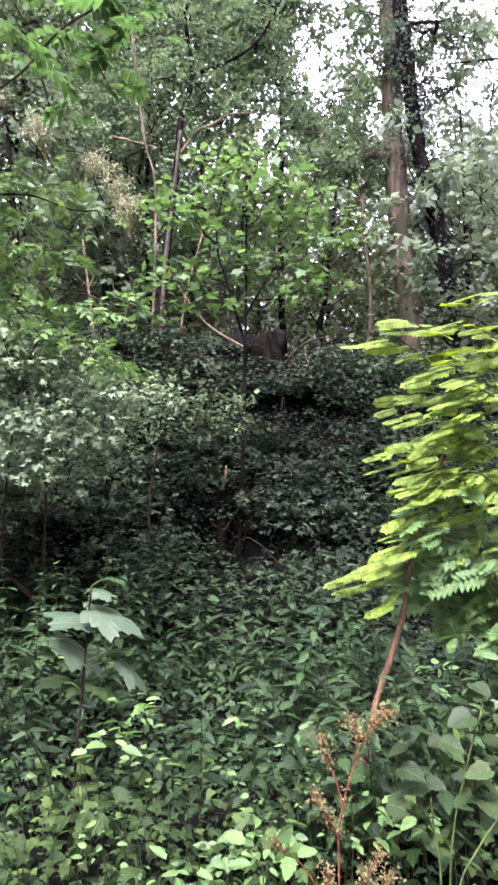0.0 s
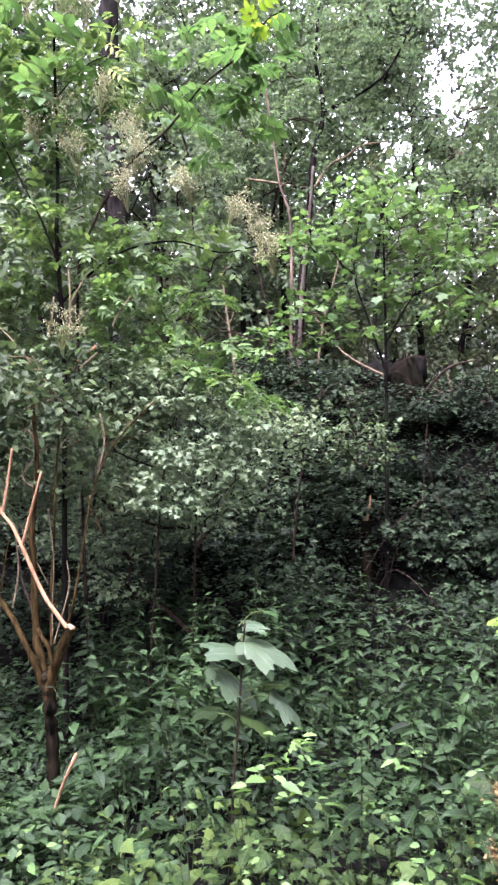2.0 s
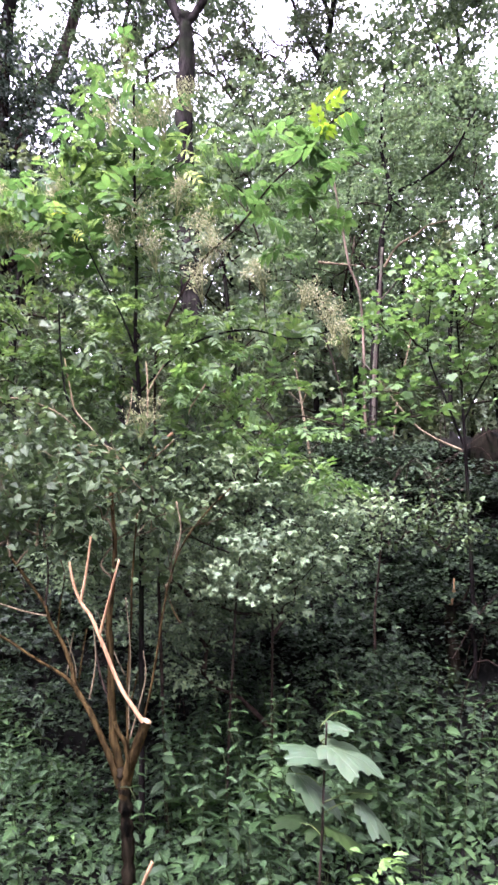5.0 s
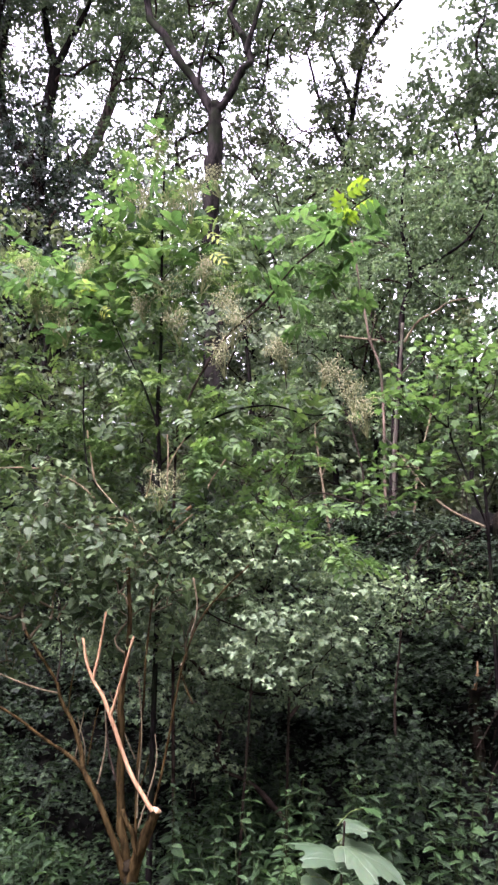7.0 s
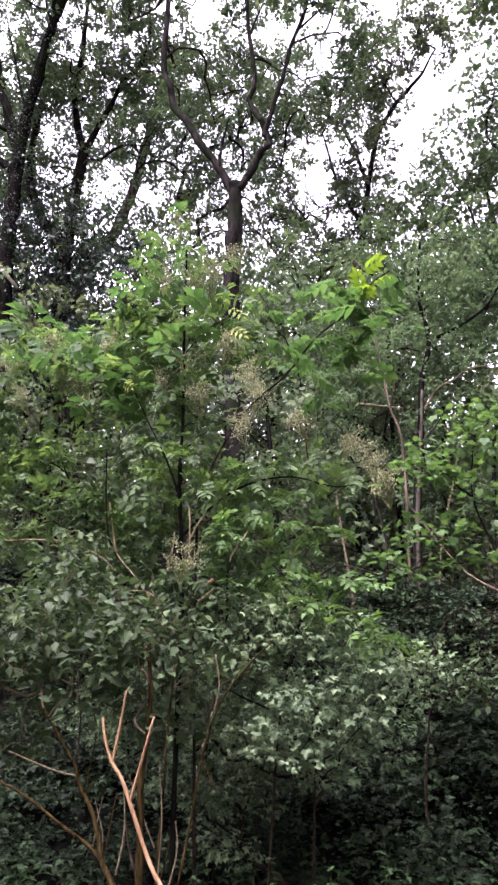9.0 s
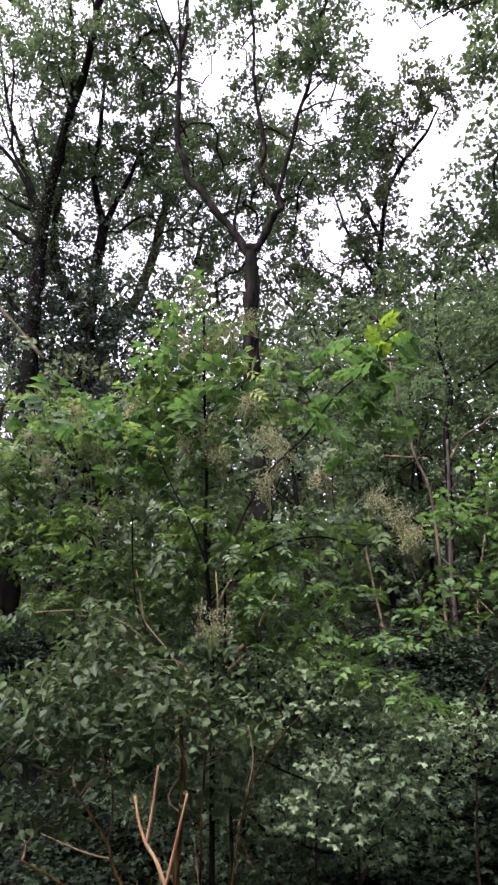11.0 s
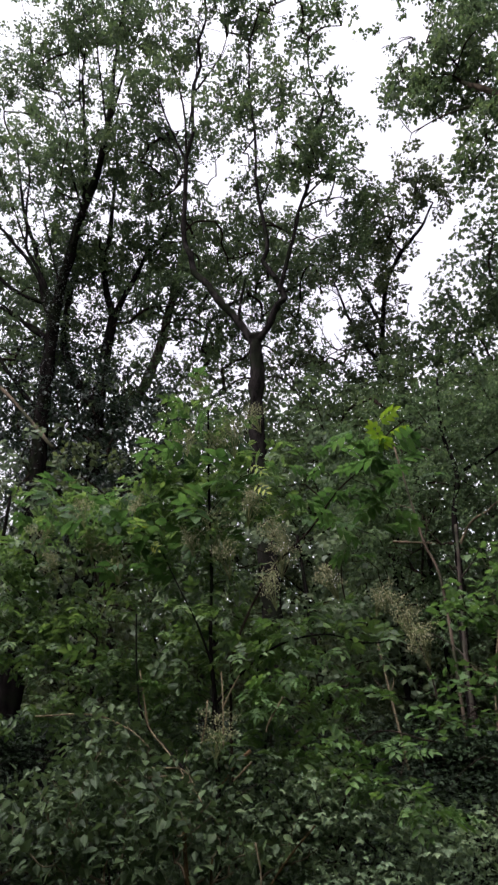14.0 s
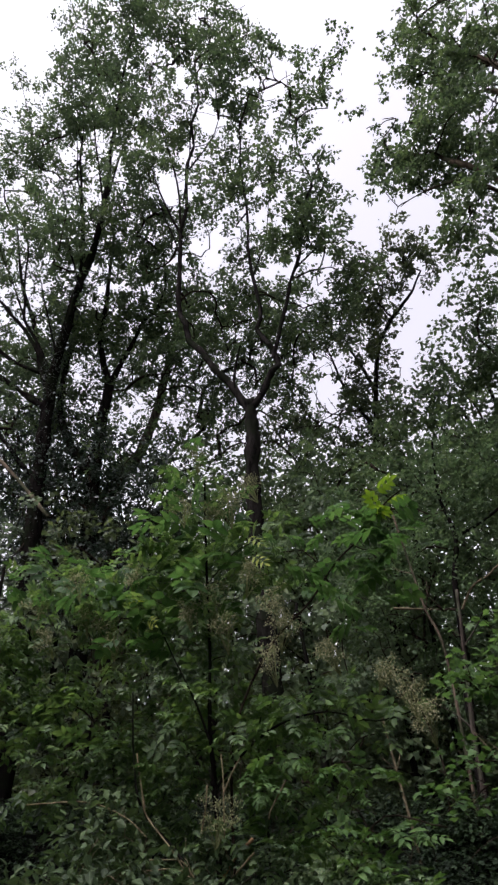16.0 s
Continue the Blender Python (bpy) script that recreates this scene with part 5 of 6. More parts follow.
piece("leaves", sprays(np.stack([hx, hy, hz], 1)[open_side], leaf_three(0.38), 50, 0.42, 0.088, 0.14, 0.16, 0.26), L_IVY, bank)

litter = thing("leaf_litter", "dry brown fallen leaves along the ridge", "leaf litter", kind="stuff")
n = 1100
lx, ly = RNG.normal(-0.1, 0.8, n), RNG.uniform(8.0, 9.6, n)
P = np.stack([lx, ly, ground_height(lx, ly) + RNG.uniform(0.0, 0.05, n)], 1)
piece("leaves", spread(OVAL, P, RNG.normal(size=(n, 3)) * (1, 1, 0.3), facing(n, 1, 0.5), RNG.uniform(0.05, 0.1, n)), L_LITTER, litter)


# ---- thick shrub at the foot of the bank ----
sapling("elder_skirt", "grey-green leafy bush at the foot of the bank", [(-1.5, 4.7, 0.3), (-1.45, 4.65, 1.2), (-1.4, 4.6, 1.9)], 0.014, [], [(-1.49, 4.15, 2.23, 0.25), (-1.11, 4.15, 2.14, 0.21), (-0.98, 4.15, 1.92, 0.19), (-1.31, 4.15, 1.83, 0.23), (-1.8, 4.15, 2.32, 0.22), (-0.92, 4.15, 1.68, 0.1), (-1.21, 4.15, 1.55, 0.17), (-1.58, 4.15, 1.62, 0.21)] + [(-2.4, 5.2, 1.9, 0.4), (-3.2, 5.3, 1.8, 0.5), (-1.7, 5.2, 1.6, 0.4), (-2.1, 5.0, 1.4, 0.35)] + [(-2.55, 4.9, 1.86, 0.2), (-2.41, 4.9, 1.51, 0.2), (-2.61, 4.9, 1.25, 0.18), (-2.22, 4.9, 1.13, 0.17), (-2.03, 4.9, 1.47, 0.17), (-2.32, 4.9, 0.88, 0.15), (-2.04, 4.9, 0.77, 0.15), (-1.17, 4.9, 2.15, 0.2), (-0.93, 4.9, 1.94, 0.18), (-1.27, 4.9, 1.67, 0.2), (-1.03, 4.9, 1.58, 0.18), (-0.76, 4.9, 2.05, 0.16), (-1.54, 4.9, 1.43, 0.18)] + [(-2.17, 4.3, 2.14, 0.13), (-2.2, 4.3, 1.78, 0.13), (-2.04, 4.3, 1.95, 0.12), (-2.36, 4.3, 2.4, 0.14), (-1.97, 4.3, 1.65, 0.11)],
        TWIG, L_BRAMBLE, leaf_three(0.38), 0.14, 34, 0.2, 0.058, 1.8, "shrub", 0.35, 0.0018, 0.4)

# ---- elder with faded blossom ----
elder = sapling("elder_bush", "tall elder bush with faded blossom heads", [(-2.13, 4.05, 1.35), (-2.12, 4.05, 2.26), (-2.14, 4.05, 2.83), (-2.17, 4.05, 3.23), (-2.16, 4.05, 3.71), (-2.17, 4.05, 4.13), (-2.18, 4.05, 4.69), (-2.18, 4.05, 5.14)], 0.02, [
    ([(-2.11, 3.95, 3.1), (-2.22, 3.95, 3.37), (-2.38, 3.95, 3.67), (-2.52, 3.95, 3.95)], 0.009, 0.004), ([(-2.16, 4.05, 2.83), (-1.91, 4.05, 3.04), (-1.66, 4.05, 3.16), (-1.35, 4.05, 3.18), (-1.05, 4.05, 3.08), (-0.79, 4.05, 3.1)], 0.009, 0.004)] + [([(-2.19, 3.9, 2.21), (-2.29, 3.9, 2.48), (-2.58, 3.9, 2.77), (-2.66, 3.9, 3.09), (-2.69, 3.9, 3.5)], 0.01, 0.005), ([(-2.05, 4.3, 1.51), (-1.94, 4.3, 2.07), (-1.91, 4.3, 2.54), (-1.95, 4.3, 3.02), (-1.9, 4.3, 3.43)], 0.009, 0.004), ([(-2.96, 4.4, 2.9), (-3.28, 4.4, 3.29), (-3.51, 4.4, 3.69)], 0.01, 0.005)],
    [(-3.14, 4.2, 4.17, 0.35), (-2.69, 4.2, 4.44, 0.32), (-2.98, 4.2, 3.55, 0.34), (-2.45, 4.2, 4.85, 0.3), (-2.3, 4.2, 5.27, 0.23), (-1.98, 4.2, 4.38, 0.26), (-2.49, 4.2, 3.83, 0.33), (-1.89, 4.2, 3.73, 0.28), (-3.12, 4.2, 3.13, 0.34), (-2.53, 4.2, 3.07, 0.28), (-1.86, 4.2, 3.15, 0.29), (-1.44, 4.2, 3.21, 0.23), (-1.45, 4.2, 2.83, 0.26), (-1.13, 4.2, 3.06, 0.16), (-2.21, 4.2, 3.44, 0.28), (-3.73, 4.2, 3.85, 0.45), (-3.71, 4.2, 4.61, 0.37), (-2.76, 4.2, 2.67, 0.33), (-1.99, 4.2, 2.61, 0.31), (-1.5, 4.2, 2.49, 0.22), (-1.71, 4.2, 4.54, 0.16), (-3.32, 4.2, 4.77, 0.18)] + [(-3.88, 4, 4.08, 0.32), (-3.88, 4, 3.47, 0.34), (-3.36, 4, 2.91, 0.27), (-3.91, 4, 4.63, 0.24), (-4.46, 4, 3.96, 0.42)], BARK_DARK, L_ELDER, leaf_feather(2, 0.46, 0.27, 0.18, True), 0.2, 18, 0.25, 0.135, 1.1, "shrub", 0.4, 0.002, 0.42, -0.16)


for pts in ([(-2.6, 3.85, 3.09), (-2.56, 3.85, 2.91), (-2.52, 3.85, 2.76)], [(-1.97, 3.85, 2.78), (-1.91, 3.85, 2.88), (-1.85, 3.85, 2.96)], [(-1.98, 3.85, 3), (-1.97, 3.85, 2.88), (-1.97, 3.85, 2.7), (-1.97, 3.85, 2.55)], [(-2.51, 3.85, 2.49), (-2.37, 3.85, 2.48), (-2.25, 3.85, 2.46), (-2.17, 3.85, 2.37)], [(-2.12, 3.85, 2.6), (-2.09, 3.85, 2.73), (-2.08, 3.85, 2.84)], [(-2.46, 3.8, 2.43), (-2.22, 3.8, 2.41), (-2.06, 3.8, 2.24), (-1.98, 3.8, 2.16)], [(-2.52, 3.8, 2.88), (-2.48, 3.8, 2.72), (-2.32, 3.8, 2.55), (-2.21, 3.8, 2.42)], [(-3.44, 3.8, 2.88), (-2.94, 3.8, 2.84), (-2.63, 3.8, 2.72), (-2.47, 3.8, 2.6)], [(-1.76, 3.8, 2.46), (-1.84, 3.8, 2.4), (-1.88, 3.8, 2.37)], [(-1.54, 3.8, 2.79), (-1.64, 3.8, 2.66), (-1.66, 3.8, 2.61)]):
    piece("dead_stem", tube(smooth_line(pts, 5), 0.005, 0.004, 6, 0.15), DEAD_WOOD, elder, "bare pale dead stem", True)

# A brighter leaf material than the elder's puts sunlight into the colour.
low = thing("elder_shoots", "yellow-green elder shoots low on the bush, sunlight in their colour", "shrub")
lc = clump_centres([(-1.79, 4.05, 2.83, 0.15), (-1.51, 4.05, 2.92, 0.16), (-1.28, 4.05, 2.74, 0.16), (-1.4, 4.05, 2.54, 0.14), (-1.11, 4.05, 2.44, 0.14), (-0.94, 4.05, 2.26, 0.12), (-1.22, 4.05, 2.27, 0.12), (-0.84, 4.05, 2.18, 0.08)], 0.16, 1.3)
base = smooth_line([(-1.7, 4.35, 0.0), (-1.6, 4.25, 0.9), (-1.45, 4.15, 1.9), (-1.15, 4.05, 2.55), (-0.75, 4.05, 2.5)], 5)
piece("stem", tube(base, 0.009, 0.004, 6, 0.1), TWIG, low, smooth=True)
piece("brushwood", grow([base], lc, 0.0018), TWIG, low)
leaf_pieces(low, leaf_feather(2, 0.46, 0.27, 0.2, True), *spray_places(lc, 13, 0.18, 0.115, 0.3, 0.12, 0.3), L_BRIGHT)


def blossom_head(centre, r):
    """A flat, branching flower head gone over."""
    c = np.array(centre)
    stalk, beads = [], []
    root_p = c + (RNG.uniform(-0.06, 0.06), 0.05, -r * 1.3)
    for k in range(14):
        a = RNG.uniform(0, 6.28)
        hub = c + np.array([math.cos(a), math.sin(a), 0]) * r * RNG.uniform(0.1, 0.75) + (0, 0, RNG.uniform(-0.6, 0.5) * r)
        stalk.append(tube(np.array([root_p, (root_p + hub) / 2 + (0, 0, 0.01), hub]), 0.0025, 0.0012, 3, 0, cap=False))
        for j in range(20):
            b = hub + ball(1)[0] * r * 0.42 * np.array([1, 1, 0.75])
            stalk.append(tube(np.array([hub, b]), 0.0007, 0.0005, 3, 0, cap=False))
            beads.append(b)
    beads = np.array(beads)
    v = np.array([(0, 0, 1), (1, 0, 0), (-0.5, 0.87, 0), (-0.5, -0.87, 0), (0, 0, -1)]) * 0.0042
    t = np.array([(0, 1, 2), (0, 2, 3), (0, 3, 1), (4, 2, 1), (4, 3, 2), (4, 1, 3)])
    vv = (beads[:, None] + v[None] * RNG.uniform(0.6, 1.3, (len(beads), 1, 1))).reshape(-1, 3)
    tt = (t[None] + (np.arange(len(beads)) * 5)[:, None, None]).reshape(-1, 3)
    return joined(stalk), (vv, tt)


for c in [(-1.55, 3.85, 3.89), (-2.03, 3.85, 4.03), (-2.19, 3.8, 3.95), (-1.94, 3.85, 3.78), (-1.6, 3.85, 3.51), (-1.22, 3.85, 3.48), (-0.91, 3.85, 3.33), (-0.79, 3.85, 3.18), (-0.71, 3.85, 3.02), (-1.72, 3.85, 4.13), (-2.0, 3.85, 2.7), (-1.49, 3.85, 3.72),
          (-3.26, 3.85, 4.47), (-3.67, 3.85, 4.3), (-2.7, 3.85, 4.35), (-3.13, 3.85, 4.14), (-2.0, 3.85, 4.71), (-1.69, 3.85, 4.85), (-2.16, 3.85, 5.27), (-1.83, 3.85, 4.72), (-2.26, 3.85, 4.85), (-3.48, 3.85, 4.04), (-2.9, 3.85, 3.95)]:
    stalks, florets = blossom_head(c, RNG.uniform(0.11, 0.16))
    head = piece("blossom_head", stalks, BLOSSOM_STALK, elder, "faded creamy blossom head")
    piece("blossom", florets, BLOSSOM, head, "faded cream florets", kind="stuff")

ash = thing("ash_shoot", "fresh bright green ash shoot above the elder", "sapling")
piece("stem", tube(smooth_line([tuple(standing(-2.05, 4.25)), (-2.08, 4.2, 1.5), (-2.06, 4.12, 2.9), (-1.92, 4.0, 3.25)] + [(-1.62, 3.92, 3.62), (-1.32, 3.9, 3.83), (-1.1, 3.9, 4.06), (-0.86, 3.9, 4.21), (-0.72, 3.9, 4.37), (-0.59, 3.9, 4.44)], 5), 0.011, 0.004, 6, 0.1), TWIG, ash, smooth=True)
spots = np.array([(-1.13, 3.9, 4.45), (-1.01, 3.9, 4.37), (-0.9, 3.9, 4.3), (-1.09, 3.9, 4.26), (-0.94, 3.9, 4.19), (-0.82, 3.9, 4.24), (-0.75, 3.9, 4.15), (-1.34, 3.9, 4.15), (-1.22, 3.9, 4.08), (-1.06, 3.9, 4.01), (-0.95, 3.9, 4.02), (-1.3, 3.9, 3.93), (-1.14, 3.9, 3.86), (-1.03, 3.9, 3.88), (-1.42, 3.9, 4.12), (-1.48, 3.9, 4.18), (-0.76, 3.9, 4.04), (-0.78, 3.9, 4.32), (-1.19, 3.9, 3.75), (-1.25, 3.9, 3.68), (-1.1, 3.9, 4.14), (-0.98, 3.9, 4.26), (-0.87, 3.9, 4.09), (-1.16, 3.9, 3.99)])
k = np.repeat(spots, 2, 0)
k = k + RNG.normal(size=k.shape) * (0.12, 0.14, 0.1)
k[:, 0] += 0.1
D = unit(np.stack([RNG.choice([-1, 1, 1], len(k)) * RNG.uniform(0.5, 1, len(k)), RNG.uniform(-0.7, 0.2, len(k)), RNG.uniform(-0.55, 0.0, len(k))], 1))
leaf_pieces(ash, leaf_feather(3, 0.4, 0.28, 0.15, True), k - D * 0.09, D, facing(len(k), 1.0, 0.3, (0, 0.25, 0)), RNG.uniform(0.17, 0.27, len(k)), L_ASH)
high = clump_centres([(-2.45, 3.95, 4.6, 0.2), (-2.3, 3.95, 4.2, 0.22), (-2.05, 3.95, 4.75, 0.18), (-2.3, 3.95, 5.2, 0.16), (-2.6, 3.95, 3.85, 0.2), (-2.1, 3.95, 4.35, 0.16), (-2.95, 3.95, 4.25, 0.25), (-3.5, 4.0, 4.5, 0.25)], 0.18, 1.0)
leaf_pieces(elder, leaf_feather(2, 0.46, 0.3, 0.15, True), *spray_places(high, 4, 0.24, 0.22, 0.5, 0.15, 0.45), L_ASH)
tips = np.array([(-0.78, 3.85, 4.4), (-0.69, 3.85, 4.49), (-0.62, 3.85, 4.36), (-0.73, 3.85, 4.3)])
D = unit(tips - np.array([(-1.58, 3.9, 3.55), (-1.32, 3.9, 3.83), (-1.1, 3.9, 4.06), (-0.86, 3.9, 4.21), (-0.72, 3.9, 4.37), (-0.59, 3.9, 4.44)][-2]) + RNG.normal(size=tips.shape) * 0.05 + (0.06, -0.03, 0.02))
leaf_pieces(ash, leaf_feather(3, 0.42, 0.28, 0.15, True), tips - D * 0.08, D, facing(len(tips), 0.9, 0.2, (0, 0.4, 0)), RNG.uniform(0.15, 0.2, len(tips)), L_TIP)
yel = np.array([(-1.7, 3.8, 4.37), (-1.67, 3.8, 4.21), (-2.65, 3.8, 4.11), (-2.51, 3.8, 3.96)])
leaf_pieces(ash, leaf_feather(3, 0.36, 0.2, 0.3), yel, RNG.normal(size=(len(yel), 3)) * 0.3 + (0.3, -0.3, -0.3), facing(len(yel), 0.5, 0.3, (0, -1, 0)), np.full(len(yel), 0.17), L_YELLOW)

stick = thing("snapped_stick", "short snapped orange-brown stick among the leaves", "branch")
piece("stick", tube(smooth_line([(-1.55, 2.9, 0.2), (-1.48, 2.87, 0.35), (-1.41, 2.85, 0.48)], 4), 0.006, 0.008, 7, 0.15), PEELED, stick, smooth=True)
broken = thing("broken_twig", "snapped pale twig caught in the elder", "branch")
piece("twig", tube(smooth_line([(-2.16, 4.1, 2.34), (-2.05, 4.1, 2.47), (-1.92, 4.1, 2.56)], 4), 0.008, 0.012, 6, 0.15), PEELED, broken, smooth=True)

# ---- pruned shrub ----
shrub = thing("pruned_shrub", "pruned shrub with sawn and peeled orange-brown stems", "shrub")
sl = smooth_line([(-1.83, 3.4, -0.04), (-1.845, 3.4, 0.2), (-1.86, 3.405, 0.4), (-1.87, 3.41, 0.55), (-1.882, 3.41, 0.66)], 8)
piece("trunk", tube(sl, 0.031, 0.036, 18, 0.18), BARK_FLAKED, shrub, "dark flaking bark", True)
wood = []
for pts, ra, rb, mat in (
    ([(-1.9, 3.43, 0.56), (-1.925, 3.44, 0.68), (-1.965, 3.45, 0.83), (-1.98, 3.45, 1.04), (-2.0, 3.45, 1.31), (-1.99, 3.45, 1.5), (-1.97, 3.46, 1.79), (-2.02, 3.5, 2.15)], 0.026, 0.011, BARK_SHRUB),
    ([(-1.9, 3.4, 0.57), (-1.945, 3.38, 0.71), (-2.04, 3.36, 0.92), (-2.16, 3.37, 1.07), (-2.2, 3.4, 1.16), (-2.28, 3.42, 1.29), (-2.36, 3.42, 1.4), (-2.42, 3.42, 1.52), (-2.65, 3.42, 1.78)], 0.018, 0.008, BARK_SHRUB),
    ([(-2.15, 3.365, 1.06), (-2.23, 3.36, 1.13), (-2.43, 3.36, 1.22), (-2.66, 3.36, 1.33), (-2.95, 3.38, 1.42)], 0.01, 0.006, BARK_SHRUB),
    ([(-2.38, 3.42, 1.44), (-2.55, 3.4, 1.47), (-2.85, 3.4, 1.55)], 0.006, 0.004, TWIG_PALE),
    ([(-2.4, 3.42, 1.5), (-2.4, 3.44, 1.7), (-2.46, 3.46, 1.95)], 0.006, 0.004, TWIG),
    ([(-1.86, 3.39, 0.58), (-1.83, 3.375, 0.68), (-1.845, 3.37, 0.79), (-1.885, 3.37, 0.85), (-1.92, 3.38, 0.9)], 0.013, 0.011, BARK_SHRUB),
    ([(-1.88, 3.43, 0.58), (-1.895, 3.48, 0.75), (-1.91, 3.5, 1.03), (-1.89, 3.5, 1.35), (-1.88, 3.5, 1.63), (-1.86, 3.52, 2.0)], 0.009, 0.005, BARK_SHRUB),
    ([(-1.87, 3.42, 0.6), (-1.85, 3.46, 0.72), (-1.79, 3.5, 0.95), (-1.73, 3.5, 1.22), (-1.66, 3.5, 1.58), (-1.57, 3.5, 1.81), (-1.42, 3.5, 1.99), (-1.27, 3.5, 2.12)], 0.008, 0.004, BARK_SHRUB),
    ([(-1.61, 3.5, 1.75), (-1.57, 3.49, 1.9), (-1.59, 3.48, 2.06)], 0.005, 0.004, TWIG_PALE),
    ([(-2.1, 3.42, 1.0), (-2.08, 3.45, 1.2), (-2.12, 3.47, 1.45)], 0.006, 0.003, TWIG_PALE),
    ([(-1.98, 3.46, 0.95), (-2.08, 3.5, 1.1), (-2.13, 3.52, 1.32)], 0.008, 0.004, TWIG),
    ([(-1.87, 3.46, 0.8), (-1.8, 3.5, 1.1), (-1.81, 3.5, 1.25)], 0.005, 0.003, TWIG_PALE),
    ([(-2.25, 3.42, 1.11), (-2.23, 3.42, 1.24), (-2.21, 3.42, 1.35)], 0.0045, 0.0025, TWIG_PALE),
    ([(-2.19, 3.45, 1.08), (-2.17, 3.45, 1.22), (-2.14, 3.45, 1.37)], 0.0045, 0.0025, BARK_SHRUB),
    ([(-1.89, 3.48, 0.84), (-1.89, 3.48, 1.01), (-1.88, 3.48, 1.25), (-1.91, 3.48, 1.54)], 0.0045, 0.0025, TWIG_PALE),
    ([(-1.9, 3.51, 0.96), (-1.87, 3.51, 1.06), (-1.85, 3.51, 1.14)], 0.0045, 0.0025, BARK_SHRUB),
    ([(-1.95, 3.54, 1.11), (-2.02, 3.54, 1.23), (-2.13, 3.54, 1.45)], 0.0045, 0.0025, TWIG_PALE),
    ([(-2.42, 3.57, 1.32), (-2.41, 3.57, 1.47), (-2.38, 3.57, 1.63)], 0.0045, 0.0025, BARK_SHRUB),
    ([(-2.31, 3.6, 1.04), (-2.32, 3.6, 1.15), (-2.38, 3.6, 1.3)], 0.0045, 0.0025, TWIG_PALE),
    ([(-1.65, 3.63, 1.39), (-1.69, 3.63, 1.46), (-1.75, 3.63, 1.61)], 0.0045, 0.0025, BARK_SHRUB)):
    ll = wander(smooth_line(pts, 6), ra * 0.3)
    wood.append(ll)
    piece("stem", tube(ll, ra, rb, 9, 0.12), mat, shrub, smooth=True)
cl = smooth_line([(-1.875, 3.41, 0.52), (-1.85, 3.4, 0.64), (-1.795, 3.4, 0.78), (-1.735, 3.4, 0.91)], 6)
sawn = piece("sawn_stem", tube(cl, 0.031, 0.026, 12, 0.1, cap=False), BARK_SHRUB, shrub, smooth=True)
cd = unit((cl[-1] - cl[-2])[None])[0]
piece("cut_face", tube(np.array([cl[-1] - cd * 0.012, cl[-1] + cd * 0.004]), 0.025, 0.025, 14, 0.04), CUT_WOOD, sawn, "fresh pale saw cut")
for pts, ra, rb in (([(-1.735, 3.36, 0.915), (-1.79, 3.36, 0.98), (-1.88, 3.36, 1.1), (-2.0, 3.36, 1.34), (-2.06, 3.36, 1.45), (-2.12, 3.36, 1.52), (-2.17, 3.36, 1.62), (-2.2, 3.36, 1.74)], 0.0125, 0.0075), ([(-2.0, 3.36, 1.35), (-1.955, 3.36, 1.5), (-1.92, 3.36, 1.62), (-1.88, 3.36, 1.75)], 0.0085, 0.006), ([(-2.12, 3.36, 1.53), (-2.09, 3.36, 1.68), (-2.06, 3.36, 1.88)], 0.0085, 0.006)):
    piece("peeled_stem", tube(smooth_line(pts, 6), ra, rb, 9, 0.06), PEELED, shrub, "peeled pale orange stem", True)
centres = clump_centres([(-2.56, 3.5, 2.31, 0.26), (-2.16, 3.5, 2.18, 0.27), (-1.99, 3.8, 2.12, 0.24), (-1.79, 4.1, 2.06, 0.22), (-2.64, 3.5, 1.97, 0.21), (-2.27, 3.5, 1.86, 0.17), (-3.07, 3.5, 2.16, 0.32), (-2.18, 4, 2.44, 0.22), (-2.78, 3.9, 2.63, 0.27), (-3.14, 3.7, 1.66, 0.22), (-1.63, 4.3, 2.14, 0.23), (-2.08, 3.5, 1.69, 0.11), (-1.98, 4, 1.74, 0.16)], 0.12, 1.7)
piece("brushwood", grow(wood, centres, 0.0018), TWIG_PALE, shrub)
leaf_pieces(shrub, leaf_pointed(0.3, 0.14), *spray_places(centres, 16, 0.19, 0.07, 0.45, 0.15, 0.45), L_SHRUB)

# ---- yellow-green shrub with feathered leaves ----
rob = thing("robinia_shrub", "yellow-green robinia shrub with feathered leaves", "shrub")
rs = smooth_line([tuple(standing(0.5, 2.9))] + [(0.55, 2.9, 0.52), (0.61, 2.9, 0.75), (0.68, 2.9, 0.99), (0.73, 2.9, 1.3), (0.86, 2.95, 1.67), (1.0, 2.95, 2.05)], 6)
piece("stem", tube(rs, 0.017, 0.006, 10, 0.14), BARK_ROBINIA, rob, "orange-brown stem", True)
rw = [rs[8:]]
P, D, S = [], [], []


